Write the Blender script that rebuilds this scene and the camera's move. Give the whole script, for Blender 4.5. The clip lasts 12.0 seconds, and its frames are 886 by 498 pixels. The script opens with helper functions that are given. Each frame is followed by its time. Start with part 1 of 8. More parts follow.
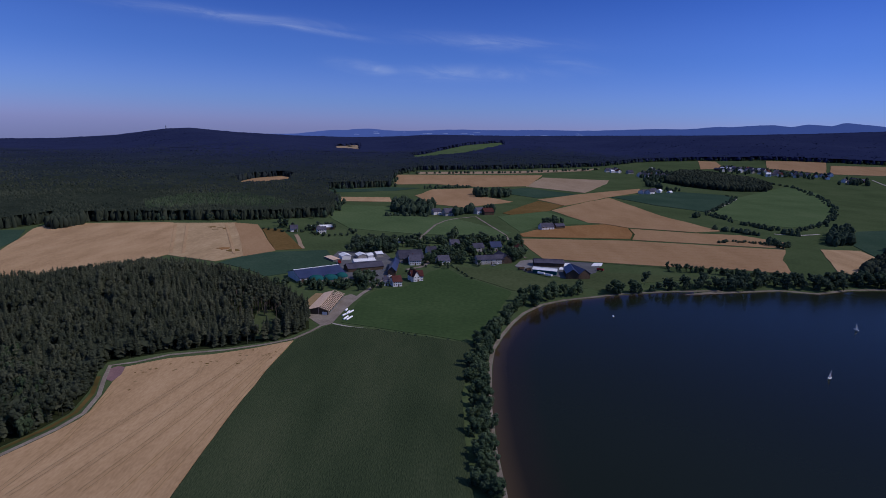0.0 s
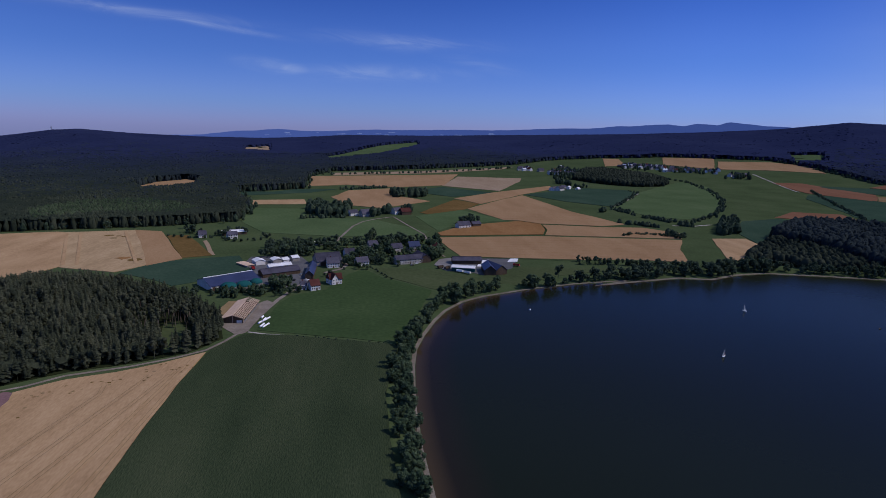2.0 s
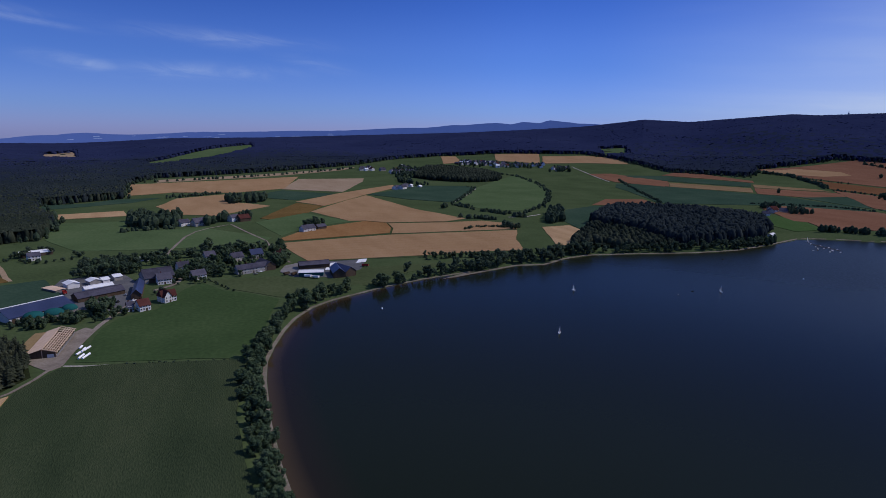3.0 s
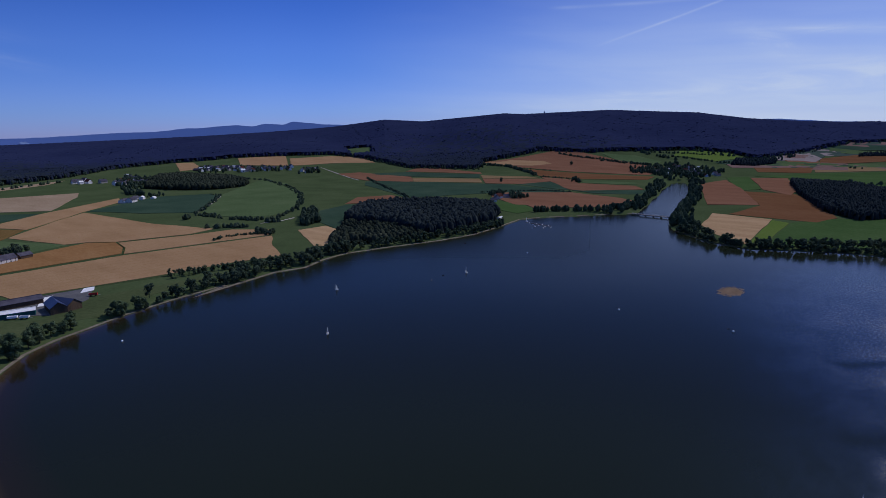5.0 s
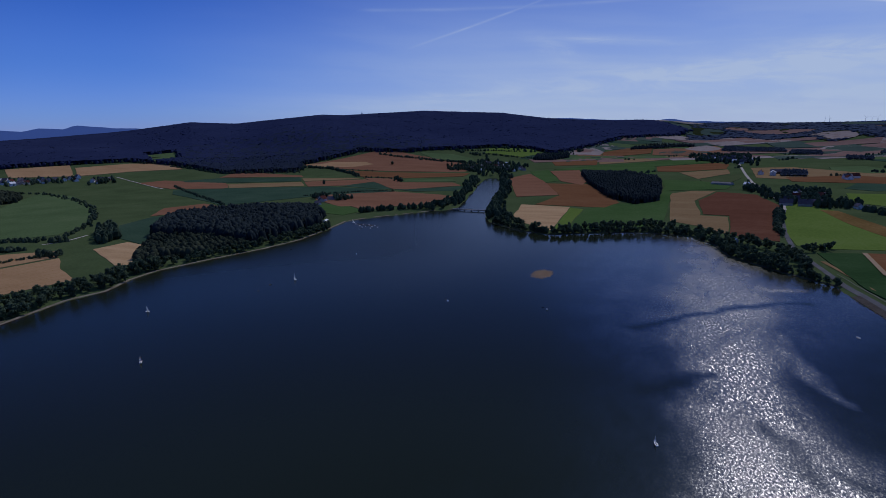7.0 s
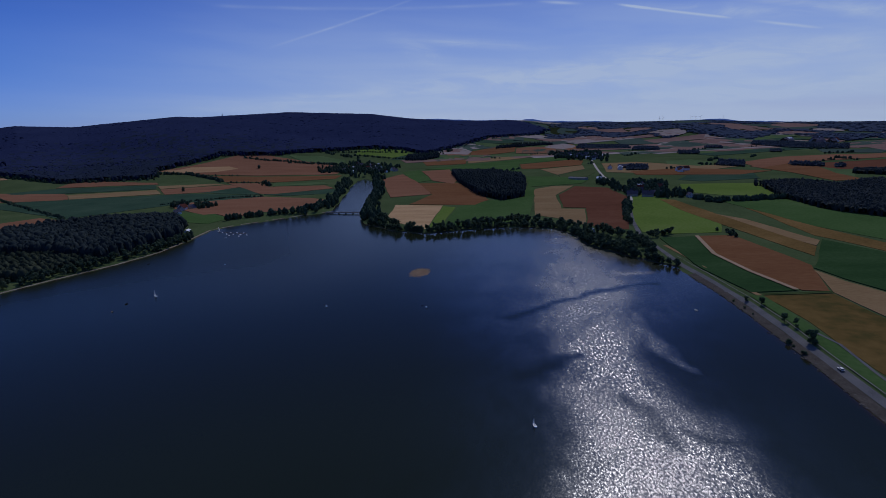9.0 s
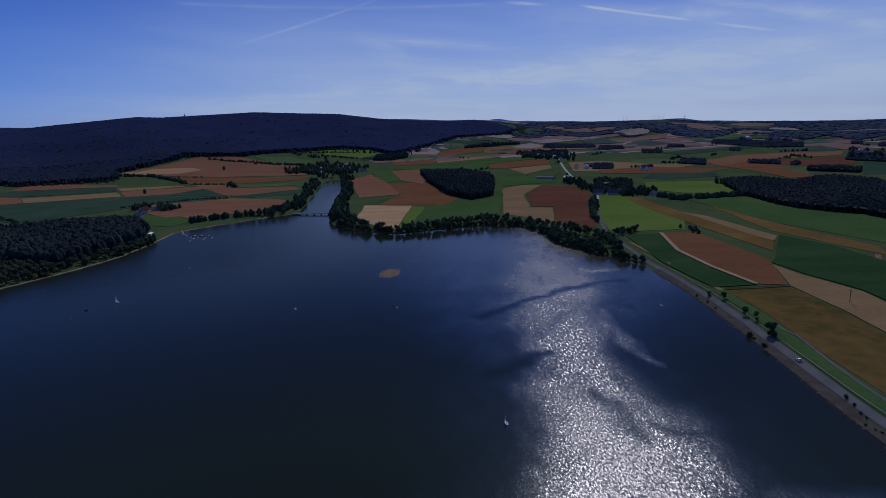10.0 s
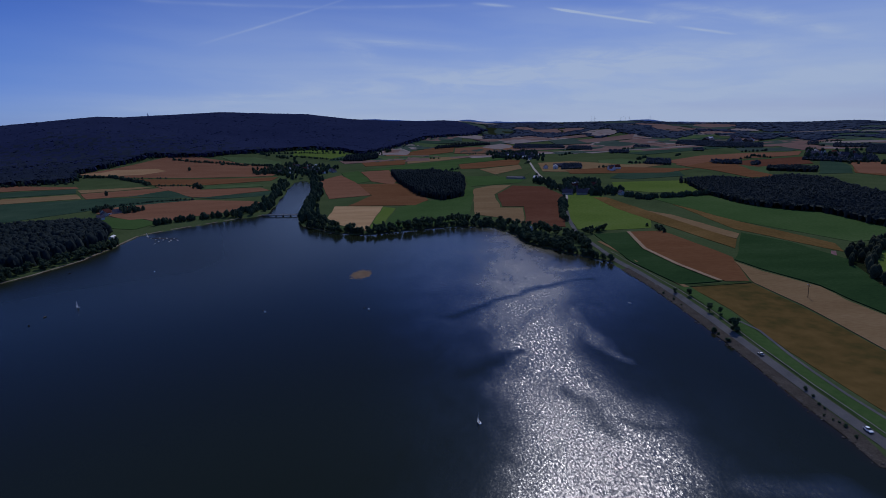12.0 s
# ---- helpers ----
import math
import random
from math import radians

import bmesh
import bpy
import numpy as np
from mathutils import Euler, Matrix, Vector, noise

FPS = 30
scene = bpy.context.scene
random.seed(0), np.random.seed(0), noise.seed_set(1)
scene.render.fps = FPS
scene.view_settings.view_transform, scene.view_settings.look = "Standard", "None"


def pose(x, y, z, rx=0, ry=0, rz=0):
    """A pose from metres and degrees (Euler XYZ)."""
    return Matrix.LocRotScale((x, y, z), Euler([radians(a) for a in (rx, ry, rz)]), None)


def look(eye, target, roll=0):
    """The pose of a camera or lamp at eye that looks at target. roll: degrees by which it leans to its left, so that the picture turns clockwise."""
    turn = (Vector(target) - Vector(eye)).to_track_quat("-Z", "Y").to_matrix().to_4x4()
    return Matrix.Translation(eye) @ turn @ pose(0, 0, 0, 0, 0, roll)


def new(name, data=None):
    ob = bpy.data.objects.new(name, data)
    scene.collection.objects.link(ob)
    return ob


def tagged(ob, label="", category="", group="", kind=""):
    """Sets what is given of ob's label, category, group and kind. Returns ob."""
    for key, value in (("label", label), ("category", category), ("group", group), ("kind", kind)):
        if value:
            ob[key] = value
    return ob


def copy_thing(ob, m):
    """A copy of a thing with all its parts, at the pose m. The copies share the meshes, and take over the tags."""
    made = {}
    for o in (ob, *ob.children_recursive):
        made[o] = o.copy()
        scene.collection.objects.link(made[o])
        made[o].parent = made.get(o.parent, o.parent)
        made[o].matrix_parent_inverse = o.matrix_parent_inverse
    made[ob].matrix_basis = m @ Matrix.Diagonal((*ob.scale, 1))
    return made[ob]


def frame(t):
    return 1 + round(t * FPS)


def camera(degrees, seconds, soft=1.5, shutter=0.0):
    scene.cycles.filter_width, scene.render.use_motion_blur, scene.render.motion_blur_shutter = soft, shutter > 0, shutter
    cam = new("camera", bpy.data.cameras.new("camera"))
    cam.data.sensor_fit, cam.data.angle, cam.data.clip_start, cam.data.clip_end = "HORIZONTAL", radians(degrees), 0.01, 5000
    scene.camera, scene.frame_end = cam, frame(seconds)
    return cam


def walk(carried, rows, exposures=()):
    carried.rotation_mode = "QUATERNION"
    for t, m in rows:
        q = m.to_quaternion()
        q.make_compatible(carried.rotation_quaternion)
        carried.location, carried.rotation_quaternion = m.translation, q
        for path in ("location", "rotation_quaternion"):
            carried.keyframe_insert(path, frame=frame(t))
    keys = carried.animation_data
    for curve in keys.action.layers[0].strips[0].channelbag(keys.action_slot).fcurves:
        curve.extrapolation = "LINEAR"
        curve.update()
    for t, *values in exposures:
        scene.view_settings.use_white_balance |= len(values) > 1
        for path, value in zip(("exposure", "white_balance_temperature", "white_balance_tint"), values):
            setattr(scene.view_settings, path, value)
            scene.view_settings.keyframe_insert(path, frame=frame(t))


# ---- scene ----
EYE_H = 130.0
PATH = [
    (0, 0.000, -11.957, -1.876),
    (0.5, -0.614, -11.949, -1.954),
    (1, -1.641, -11.902, -1.988),
    (1.5, -3.968, -11.821, -1.826),
    (2, -8.576, -11.699, -1.622),
    (2.5, -15.865, -11.528, -1.177),
    (3, -24.654, -11.376, -0.660),
    (3.5, -31.737, -11.318, -0.237),
    (5.5, -54.656, -11.403, 1.153),
    (6, -58.760, -11.483, 1.338),
    (6.5, -63.357, -11.554, 1.664),
    (7, -67.930, -11.668, 1.911),
    (7.5, -71.715, -11.750, 2.099),
    (9.5, -82.884, -12.147, 2.634),
    (10, -84.154, -12.208, 2.673),
    (10.5, -85.348, -12.273, 2.632),
    (11, -85.929, -12.291, 2.654),
    (11.5, -86.672, -12.303, 2.650),
    (12, -87.153, -12.295, 2.585),
]
cam = camera(77.0, 12.0, soft=0.6)
walk(cam, [(t, pose(0, 0, EYE_H, 90 + pitch, roll, yaw)) for t, yaw, pitch, roll in PATH],
     exposures=[(0.0, 0.10, 6550, 19), (2.0, 0.17, 6700, 17), (3.5, 0.25, 6800, 15), (5.5, 0.15, 6600, 14), (6.5, 0.0, 6450, 13), (7.5, -0.13, 6350, 13), (9.5, -0.19, 6350, 13), (12.0, -0.22, 6350, 13)])

# ---- daylight ----
SUN_AZ, SUN_EL = 102.0, 46.0
world = bpy.data.worlds.new("sky")
scene.world = world
world.use_nodes = True
wn, wl = world.node_tree.nodes, world.node_tree.links
wn.clear()
w_out = wn.new("ShaderNodeOutputWorld")
w_bg = wn.new("ShaderNodeBackground")
w_sky = wn.new("ShaderNodeTexSky")
w_sky.sky_type = "NISHITA"
w_sky.sun_disc = False
w_sky.sun_elevation = radians(SUN_EL)
w_sky.sun_rotation = radians(SUN_AZ)
w_sky.altitude = 600
w_sky.air_density, w_sky.dust_density, w_sky.ozone_density = 1.0, 0.4, 3.0
w_bg.inputs["Strength"].default_value = 0.15
w_tc = wn.new("ShaderNodeTexCoord")


def wmath(op, a, b=None):
    n = wn.new("ShaderNodeMath")
    n.operation = op
    for i, v in enumerate((a, b)):
        if v is None:
            continue
        if isinstance(v, (int, float)):
            n.inputs[i].default_value = v
        else:
            wl.new(v, n.inputs[i])
    return n.outputs[0]


def wsmooth(lo, hi, v):
    n = wn.new("ShaderNodeMapRange")
    n.interpolation_type = "SMOOTHSTEP"
    n.inputs[1].default_value, n.inputs[2].default_value = lo, hi
    wl.new(v, n.inputs[0])
    return n.outputs[0]


w_sep = wn.new("ShaderNodeSeparateXYZ")
wl.new(w_tc.outputs["Generated"], w_sep.inputs[0])
w_z = w_sep.outputs[2]
# deep blue dry summer sky, paler towards the land, brightened overhead to fill shadows
w_ramp = wn.new("ShaderNodeValToRGB")
w_ramp.color_ramp.interpolation = "EASE"
els = w_ramp.color_ramp.elements
els[0].position, els[0].color = 0.0, (0.225, 0.282, 0.71, 1)
els[1].position, els[1].color = 0.80, (0.90, 1.0, 1.25, 1)
for _p, _c in ((0.05, (0.200, 0.302, 0.690, 1)), (0.13, (0.155, 0.276, 0.645, 1)), (0.25, (0.096, 0.214, 0.575, 1)), (0.38, (0.12, 0.23, 0.66, 1)), (0.55, (0.43, 0.59, 1.0, 1))):
    els.new(_p).color = _c
wl.new(w_z, w_ramp.inputs[0])
w_mul = wn.new("ShaderNodeMix")
w_mul.data_type, w_mul.blend_type = "RGBA", "MULTIPLY"
w_mul.inputs[0].default_value = 1.0
wl.new(w_sky.outputs[0], w_mul.inputs[6])
wl.new(w_ramp.outputs[0], w_mul.inputs[7])
# thin cirrus, drawn out level, thickest in a few banks; contrails cross it
w_az = wmath("MULTIPLY", wmath("ARCTAN2", w_sep.outputs[0], w_sep.outputs[1]), 57.2958)
w_el = wmath("MULTIPLY", wmath("ARCSINE", w_z), 57.2958)


def wnoise(sx, sy, detail, rough, dist, shift=0.0):
    c = wn.new("ShaderNodeCombineXYZ")
    wl.new(wmath("MULTIPLY", w_az, sx), c.inputs[0])
    wl.new(wmath("MULTIPLY", wmath("ADD", w_el, wmath("MULTIPLY", w_az, 0.06)), sy), c.inputs[1])
    c.inputs[2].default_value = shift
    t = wn.new("ShaderNodeTexNoise")
    t.inputs["Scale"].default_value, t.inputs["Detail"].default_value = 1.0, detail
    t.inputs["Roughness"].default_value, t.inputs["Distortion"].default_value = rough, dist
    wl.new(c.outputs[0], t.inputs["Vector"])
    return t.outputs[0]


def wbank(az, el, ra, re, tilt):
    """A soft oval bank of cloud."""
    da, de = wmath("SUBTRACT", w_az, az), wmath("SUBTRACT", w_el, el)
    de = wmath("SUBTRACT", de, wmath("MULTIPLY", da, tilt))
    q = wmath("ADD", wmath("POWER", wmath("ABSOLUTE", wmath("DIVIDE", da, ra)), 2.0), wmath("POWER", wmath("ABSOLUTE", wmath("DIVIDE", de, re)), 2.0))
    return wmath("EXPONENT", wmath("MULTIPLY", q, -1.0))


def wtrail(a0, e0, a1, e1, half):
    """A straight contrail between two bearings."""
    k = (e1 - e0) / (a1 - a0)
    de = wmath("SUBTRACT", wmath("SUBTRACT", w_el, e0), wmath("MULTIPLY", wmath("SUBTRACT", w_az, a0), k))
    line = wmath("EXPONENT", wmath("MULTIPLY", wmath("POWER", wmath("ABSOLUTE", wmath("DIVIDE", de, half)), 2.0), -1.0))
    return wmath("MULTIPLY", line, wmath("MULTIPLY", wsmooth(a0 - 1, a0 + 1.5, w_az), wmath("SUBTRACT", 1.0, wsmooth(a1 - 1.5, a1 + 1, w_az))))


w_fibre = wsmooth(0.36, 0.74, wnoise(0.16, 0.75, 7, 0.62, 0.9))
w_soft = wsmooth(0.30, 0.70, wnoise(0.05, 0.40, 4, 0.5, 0.4, 3.0))
w_c = None
for _b in (
    (-20.0, 9.5, 9.5, 0.42, -0.020, 0.26),
    (-13.5, 9.0, 5.0, 0.26, -0.100, 0.30),
    (-7.6, 5.8, 2.6, 0.50, -0.100, 0.40),
    (4.5, 8.5, 6.5, 0.60, -0.030, 0.26),
    (2.4, 5.6, 6.5, 0.65, 0.020, 0.28),
    (11.7, 6.8, 3.5, 0.60, -0.200, 0.14),
    (96.0, 4.6, 19.0, 1.35, 0.035, 0.62),
    (70.0, 3.6, 11.0, 0.75, 0.080, 0.30),
    (79.6, 7.2, 2.6, 0.90, -0.450, 0.34),
    (85.0, 7.9, 5.5, 0.30, -0.100, 0.36),
    (104.4, 5.9, 9.0, 0.75, -0.040, 0.50),
    (117.8, 7.2, 4.4, 0.70, -0.350, 0.42),
    (113.0, 8.6, 6.0, 0.40, -0.250, 0.34),
    (106.8, 9.0, 7.0, 0.50, -0.150, 0.36),
    (107.0, 2.1, 17.8, 0.90, 0.020, 0.45),
    (120.2, 3.0, 7.1, 0.63, 0.000, 0.25),
    (61.9, 2.8, 15.2, 0.58, 0.000, 0.14),
    (118.7, 2.5, 0.5, 0.08, 0.100, 0.60),
):
    *_shape, _amount = _b
    _v = wmath("MULTIPLY", wbank(*_shape), _amount)
    w_c = _v if w_c is None else wmath("MAXIMUM", w_c, _v)
w_c = wmath("MULTIPLY", w_c, wmath("ADD", wmath("MULTIPLY", w_fibre, 0.8), 0.2))
for _b in (
    (98.0, 10.43, 106.8, 8.44, 0.11, 1.1),
    (109.4, 7.81, 113.7, 6.77, 0.11, 0.55),
    (65.4, 8.39, 78.4, 12.13, 0.10, 0.24),
    (60.8, 11.70, 88.9, 11.30, 0.14, 0.16),
    (91.0, 11.30, 94.2, 10.86, 0.13, 0.60),
    (79.7, 8.51, 89.6, 7.52, 0.16, 0.30),
):
    *_shape, _amount = _b
    w_c = wmath("MAXIMUM", w_c, wmath("MULTIPLY", wmath("MULTIPLY", wtrail(*_shape), _amount), wmath("ADD", wmath("MULTIPLY", w_fibre, 0.6), 0.4)))
# a general veil, thicker towards the sun and low down
w_sunward = wmath("ADD", wmath("MULTIPLY", w_sep.outputs[0], math.sin(radians(SUN_AZ))),
                  wmath("MULTIPLY", w_sep.outputs[1], math.cos(radians(SUN_AZ))))
w_low = wmath("SUBTRACT", 1.0, wsmooth(-0.02, 0.34, w_z))
w_veil = wmath("MULTIPLY", wmath("MULTIPLY", wsmooth(0.42, 1.0, w_sunward), w_low), wmath("ADD", wmath("MULTIPLY", w_soft, 0.30), 0.66))
w_c = wmath("MINIMUM", wmath("ADD", w_c, w_veil), 0.9)
w_mix = wn.new("ShaderNodeMix")
w_mix.data_type = "RGBA"
wl.new(w_c, w_mix.inputs[0])
# the blue is deepest well away from the sun
w_deep = wn.new("ShaderNodeVectorMath")
w_deep.operation = "SCALE"
w_away = wn.new("ShaderNodeMapRange")
w_away.inputs[1].default_value, w_away.inputs[2].default_value, w_away.inputs[3].default_value, w_away.inputs[4].default_value = -0.65, 0.3, 0.80, 1.0
wl.new(w_sunward, w_away.inputs[0])
wl.new(w_mul.outputs[2], w_deep.inputs[0])
w_near = wn.new("ShaderNodeMapRange")
w_near.inputs[1].default_value, w_near.inputs[2].default_value, w_near.inputs[3].default_value, w_near.inputs[4].default_value = 0.35, 0.95, 1.0, 0.76
wl.new(w_sunward, w_near.inputs[0])
wl.new(wmath("MULTIPLY", w_away.outputs[0], w_near.outputs[0]), w_deep.inputs["Scale"])
wl.new(w_deep.outputs[0], w_mix.inputs[6])
w_mix.inputs[7].default_value = (2.75, 3.45, 4.65, 1)
wl.new(w_mix.outputs[2], w_bg.inputs[0])
wl.new(w_bg.outputs[0], w_out.inputs[0])

sun = new("sun", bpy.data.lights.new("sun", "SUN"))
sun.data.energy, sun.data.angle, sun.data.color = 2.3, radians(0.53), (1.0, 0.965, 0.92)
_a, _e = radians(SUN_AZ), radians(SUN_EL)
sun.matrix_world = look((1000 * math.sin(_a) * math.cos(_e), 1000 * math.cos(_a) * math.cos(_e), 1000 * math.sin(_e)), (0, 0, 0))


# ---- materials ----
def material(name, colors, scale=0.05, fine=2.0, rough=0.9, bump=0.3, bump_dist=0.3, metal=0.0, spec=0.0, island=0.0, obrand=0.0, stretch=None, turn=0.0, glow_through=0.0, tone=0.0):
    """Two scales of noise over two or three colours, with fine relief; world-sized."""
    m = bpy.data.materials.new(name)
    m.use_nodes = True
    nt = m.node_tree
    n, l = nt.nodes, nt.links
    b = n["Principled BSDF"]
    geo = n.new("ShaderNodeNewGeometry")
    vec = geo.outputs["Position"]
    if stretch:
        mp = n.new("ShaderNodeMapping")
        mp.inputs["Rotation"].default_value = (0, 0, radians(turn))
        mp.inputs["Scale"].default_value = stretch
        l.new(vec, mp.inputs[0])
        vec = mp.outputs[0]
    big = n.new("ShaderNodeTexNoise")
    big.inputs["Scale"].default_value, big.inputs["Detail"].default_value = scale, 5
    big.inputs["Roughness"].default_value = 0.6
    l.new(vec, big.inputs["Vector"])
    small = n.new("ShaderNodeTexNoise")
    small.inputs["Scale"].default_value, small.inputs["Detail"].default_value = fine, 3
    l.new(vec, small.inputs["Vector"])
    mix = n.new("ShaderNodeMath")
    mix.operation = "MULTIPLY_ADD"
    l.new(small.outputs[0], mix.inputs[0])
    mix.inputs[1].default_value = 0.45
    half = n.new("ShaderNodeMath")
    half.operation = "MULTIPLY"
    half.inputs[1].default_value = 0.6
    l.new(big.outputs[0], half.inputs[0])
    l.new(half.outputs[0], mix.inputs[2])
    fac = mix.outputs[0]
    if tone:
        # each tree of a wood has its own shade
        at = n.new("ShaderNodeAttribute")
        at.attribute_name = "tone"
        own = n.new("ShaderNodeMath")
        own.operation = "MULTIPLY_ADD"
        l.new(at.outputs["Fac"], own.inputs[0])
        own.inputs[1].default_value = tone
        low = n.new("ShaderNodeMath")
        low.operation = "SUBTRACT"
        l.new(fac, low.inputs[0])
        low.inputs[1].default_value = tone / 2
        l.new(low.outputs[0], own.inputs[2])
        fac = own.outputs[0]
    if island or obrand:
        src = geo.outputs["Random Per Island"] if island else n.new("ShaderNodeObjectInfo").outputs["Random"]
        add = n.new("ShaderNodeMath")
        add.operation = "MULTIPLY_ADD"
        l.new(src, add.inputs[0])
        add.inputs[1].default_value = island or obrand
        sub = n.new("ShaderNodeMath")
        sub.operation = "SUBTRACT"
        l.new(fac, sub.inputs[0])
        sub.inputs[1].default_value = (island or obrand) / 2
        l.new(sub.outputs[0], add.inputs[2])
        fac = add.outputs[0]
    ramp = n.new("ShaderNodeValToRGB")
    els = ramp.color_ramp.elements
    els[0].position, els[0].color = 0.33, (*colors[0], 1)
    els[1].position, els[1].color = 0.72, (*colors[-1], 1)
    if len(colors) == 3:
        els.new(0.52).color = (*colors[1], 1)
    l.new(fac, ramp.inputs[0])
    l.new(ramp.outputs[0], b.inputs["Base Color"])
    b.inputs["Roughness"].default_value = rough
    b.inputs["Metallic"].default_value = metal
    b.inputs["Specular IOR Level"].default_value = spec
    b.inputs["Diffuse Roughness"].default_value = 0.15 if rough > 0.82 else 0.0
    if bump:
        bp = n.new("ShaderNodeBump")
        bp.inputs["Strength"].default_value, bp.inputs["Distance"].default_value = bump, bump_dist
        l.new(small.outputs[0], bp.inputs["Height"])
        l.new(bp.outputs[0], b.inputs["Normal"])
    if glow_through:
        # leaves let part of the sun through
        tr = n.new("ShaderNodeBsdfTranslucent")
        l.new(ramp.outputs[0], tr.inputs["Color"])
        mx = n.new("ShaderNodeMixShader")
        mx.inputs[0].default_value = glow_through
        l.new(b.outputs[0], mx.inputs[1])
        l.new(tr.outputs[0], mx.inputs[2])
        l.new(mx.outputs[0], n["Material Output"].inputs["Surface"])
    return m


def rowed(name, colors, turn, pitch_m, **kw):
    """A crop sown in rows: noise stretched along the drill direction."""
    return material(name, colors, stretch=(1.0, 0.32, 1.0), turn=turn, fine=1.3 / pitch_m, **kw)


MEADOW = material("meadow", [(0.036, 0.053, 0.023), (0.05, 0.072, 0.03), (0.069, 0.089, 0.04)], 0.012, 0.35)
VILLAGE_MEADOW = material("moist_meadow", [(0.027, 0.047, 0.0180), (0.037, 0.063, 0.0235), (0.052, 0.079, 0.031)], 0.012, 0.35)
PASTURE = material("pasture", [(0.045, 0.07, 0.03), (0.061, 0.094, 0.039), (0.083, 0.113, 0.051)], 0.010, 0.3)
BRIGHT = material("fresh_grass", [(0.063, 0.1008, 0.02268), (0.0855, 0.1278, 0.02772), (0.1062, 0.1422, 0.04284)], 0.008, 0.3)
LUSHGRASS = material("lush_grass", [(0.031, 0.061, 0.02), (0.044, 0.082, 0.026), (0.061, 0.097, 0.036)], 0.010, 0.3)
LUSH = rowed("lush_crop", [(0.015, 0.036, 0.014), (0.023, 0.05, 0.018), (0.036, 0.066, 0.027)], 25, 1.2, scale=0.03, bump=0.5, bump_dist=0.4)
TAN = rowed("tan_grain", [(0.1441, 0.0897, 0.04398), (0.1787, 0.1176, 0.0595), (0.2132, 0.1454, 0.07762)], 35, 2.0, scale=0.03, bump=0.2)
MAIZE = rowed("maize", [(0.0195, 0.03, 0.015), (0.0325, 0.0455, 0.022), (0.053, 0.0635, 0.032)], 5, 0.8, scale=0.03, bump=0.9, bump_dist=0.5)
BEET = material("beet", [(0.02085, 0.04214, 0.02803), (0.02964, 0.05586, 0.03557), (0.0439, 0.07056, 0.04528)], 0.012, 0.5)
WHEAT = rowed("wheat", [(0.243, 0.151, 0.078), (0.325, 0.209, 0.109), (0.398, 0.266, 0.146)], -35, 1.2, scale=0.05, bump=0.2)
BARLEY = rowed("barley", [(0.225, 0.133, 0.066), (0.268, 0.163, 0.083), (0.31, 0.196, 0.105)], 70, 1.8, scale=0.03, bump=0.2)
RYE = rowed("rye", [(0.1805, 0.09196, 0.03539), (0.2239, 0.1158, 0.0472), (0.2599, 0.143, 0.06293)], 70, 3.0, scale=0.03, bump=0.3)
RUDDY = rowed("ruddy_grain", [(0.133, 0.06188, 0.0354), (0.165, 0.07966, 0.04635), (0.1971, 0.1023, 0.06115)], 40, 3.0, scale=0.02, bump=0.2)
BROWN = rowed("brown_stand", [(0.078, 0.03276, 0.01973), (0.1014, 0.0429, 0.02601), (0.1248, 0.0585, 0.03588)], 20, 3.0, scale=0.02, bump=0.2)
OLIVE = material("olive_stand", [(0.08, 0.053, 0.019), (0.118, 0.073, 0.026), (0.165, 0.102, 0.04)], 0.012, 0.3)
OLIVEGREEN = material("dry_pasture", [(0.036, 0.05, 0.022), (0.052, 0.068, 0.029), (0.072, 0.086, 0.04)], 0.012, 0.3)
DAMP_MEADOW = material("dry_dark_meadow", [(0.036, 0.041, 0.014), (0.092, 0.061, 0.021), (0.132, 0.083, 0.03)], 0.011, 0.12)
RUDDY2 = rowed("red_brown_grain", [(0.106, 0.048, 0.023), (0.131, 0.0615, 0.029), (0.153, 0.077, 0.039)], 10, 3.0, scale=0.02, bump=0.2)
STUBBLE = rowed("stubble", [(0.2108, 0.146, 0.08942), (0.2503, 0.18, 0.1137), (0.2898, 0.2173, 0.143)], -10, 4.0, scale=0.03, bump=0.2)
# the next two forest colours turn bluer to paint in distance haze
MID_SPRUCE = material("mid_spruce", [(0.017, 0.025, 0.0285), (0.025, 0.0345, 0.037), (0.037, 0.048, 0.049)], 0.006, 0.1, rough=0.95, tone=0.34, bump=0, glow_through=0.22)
HAZED_SPRUCE = material("hazed_spruce", [(0.0155, 0.0225, 0.0385), (0.0208, 0.029, 0.047), (0.029, 0.0378, 0.0565)], 0.005, 0.08, rough=0.95, tone=0.24, bump=0, glow_through=0.18)
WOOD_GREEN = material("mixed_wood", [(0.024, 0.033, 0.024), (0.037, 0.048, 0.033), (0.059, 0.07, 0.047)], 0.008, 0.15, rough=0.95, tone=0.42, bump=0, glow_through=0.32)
YOUNG = material("young_leaves", [(0.022, 0.036, 0.02), (0.033, 0.05, 0.026), (0.05, 0.068, 0.037)], 0.03, 1.0, rough=0.9, island=0.1, tone=0.4, bump=0.5)
LODGED = rowed("lodged_grain", [(0.25, 0.168, 0.090), (0.32, 0.22, 0.118), (0.39, 0.275, 0.155)], -8, 2.5, scale=0.06, bump=0.2)
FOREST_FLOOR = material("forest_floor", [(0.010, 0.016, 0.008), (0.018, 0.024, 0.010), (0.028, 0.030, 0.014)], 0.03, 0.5)
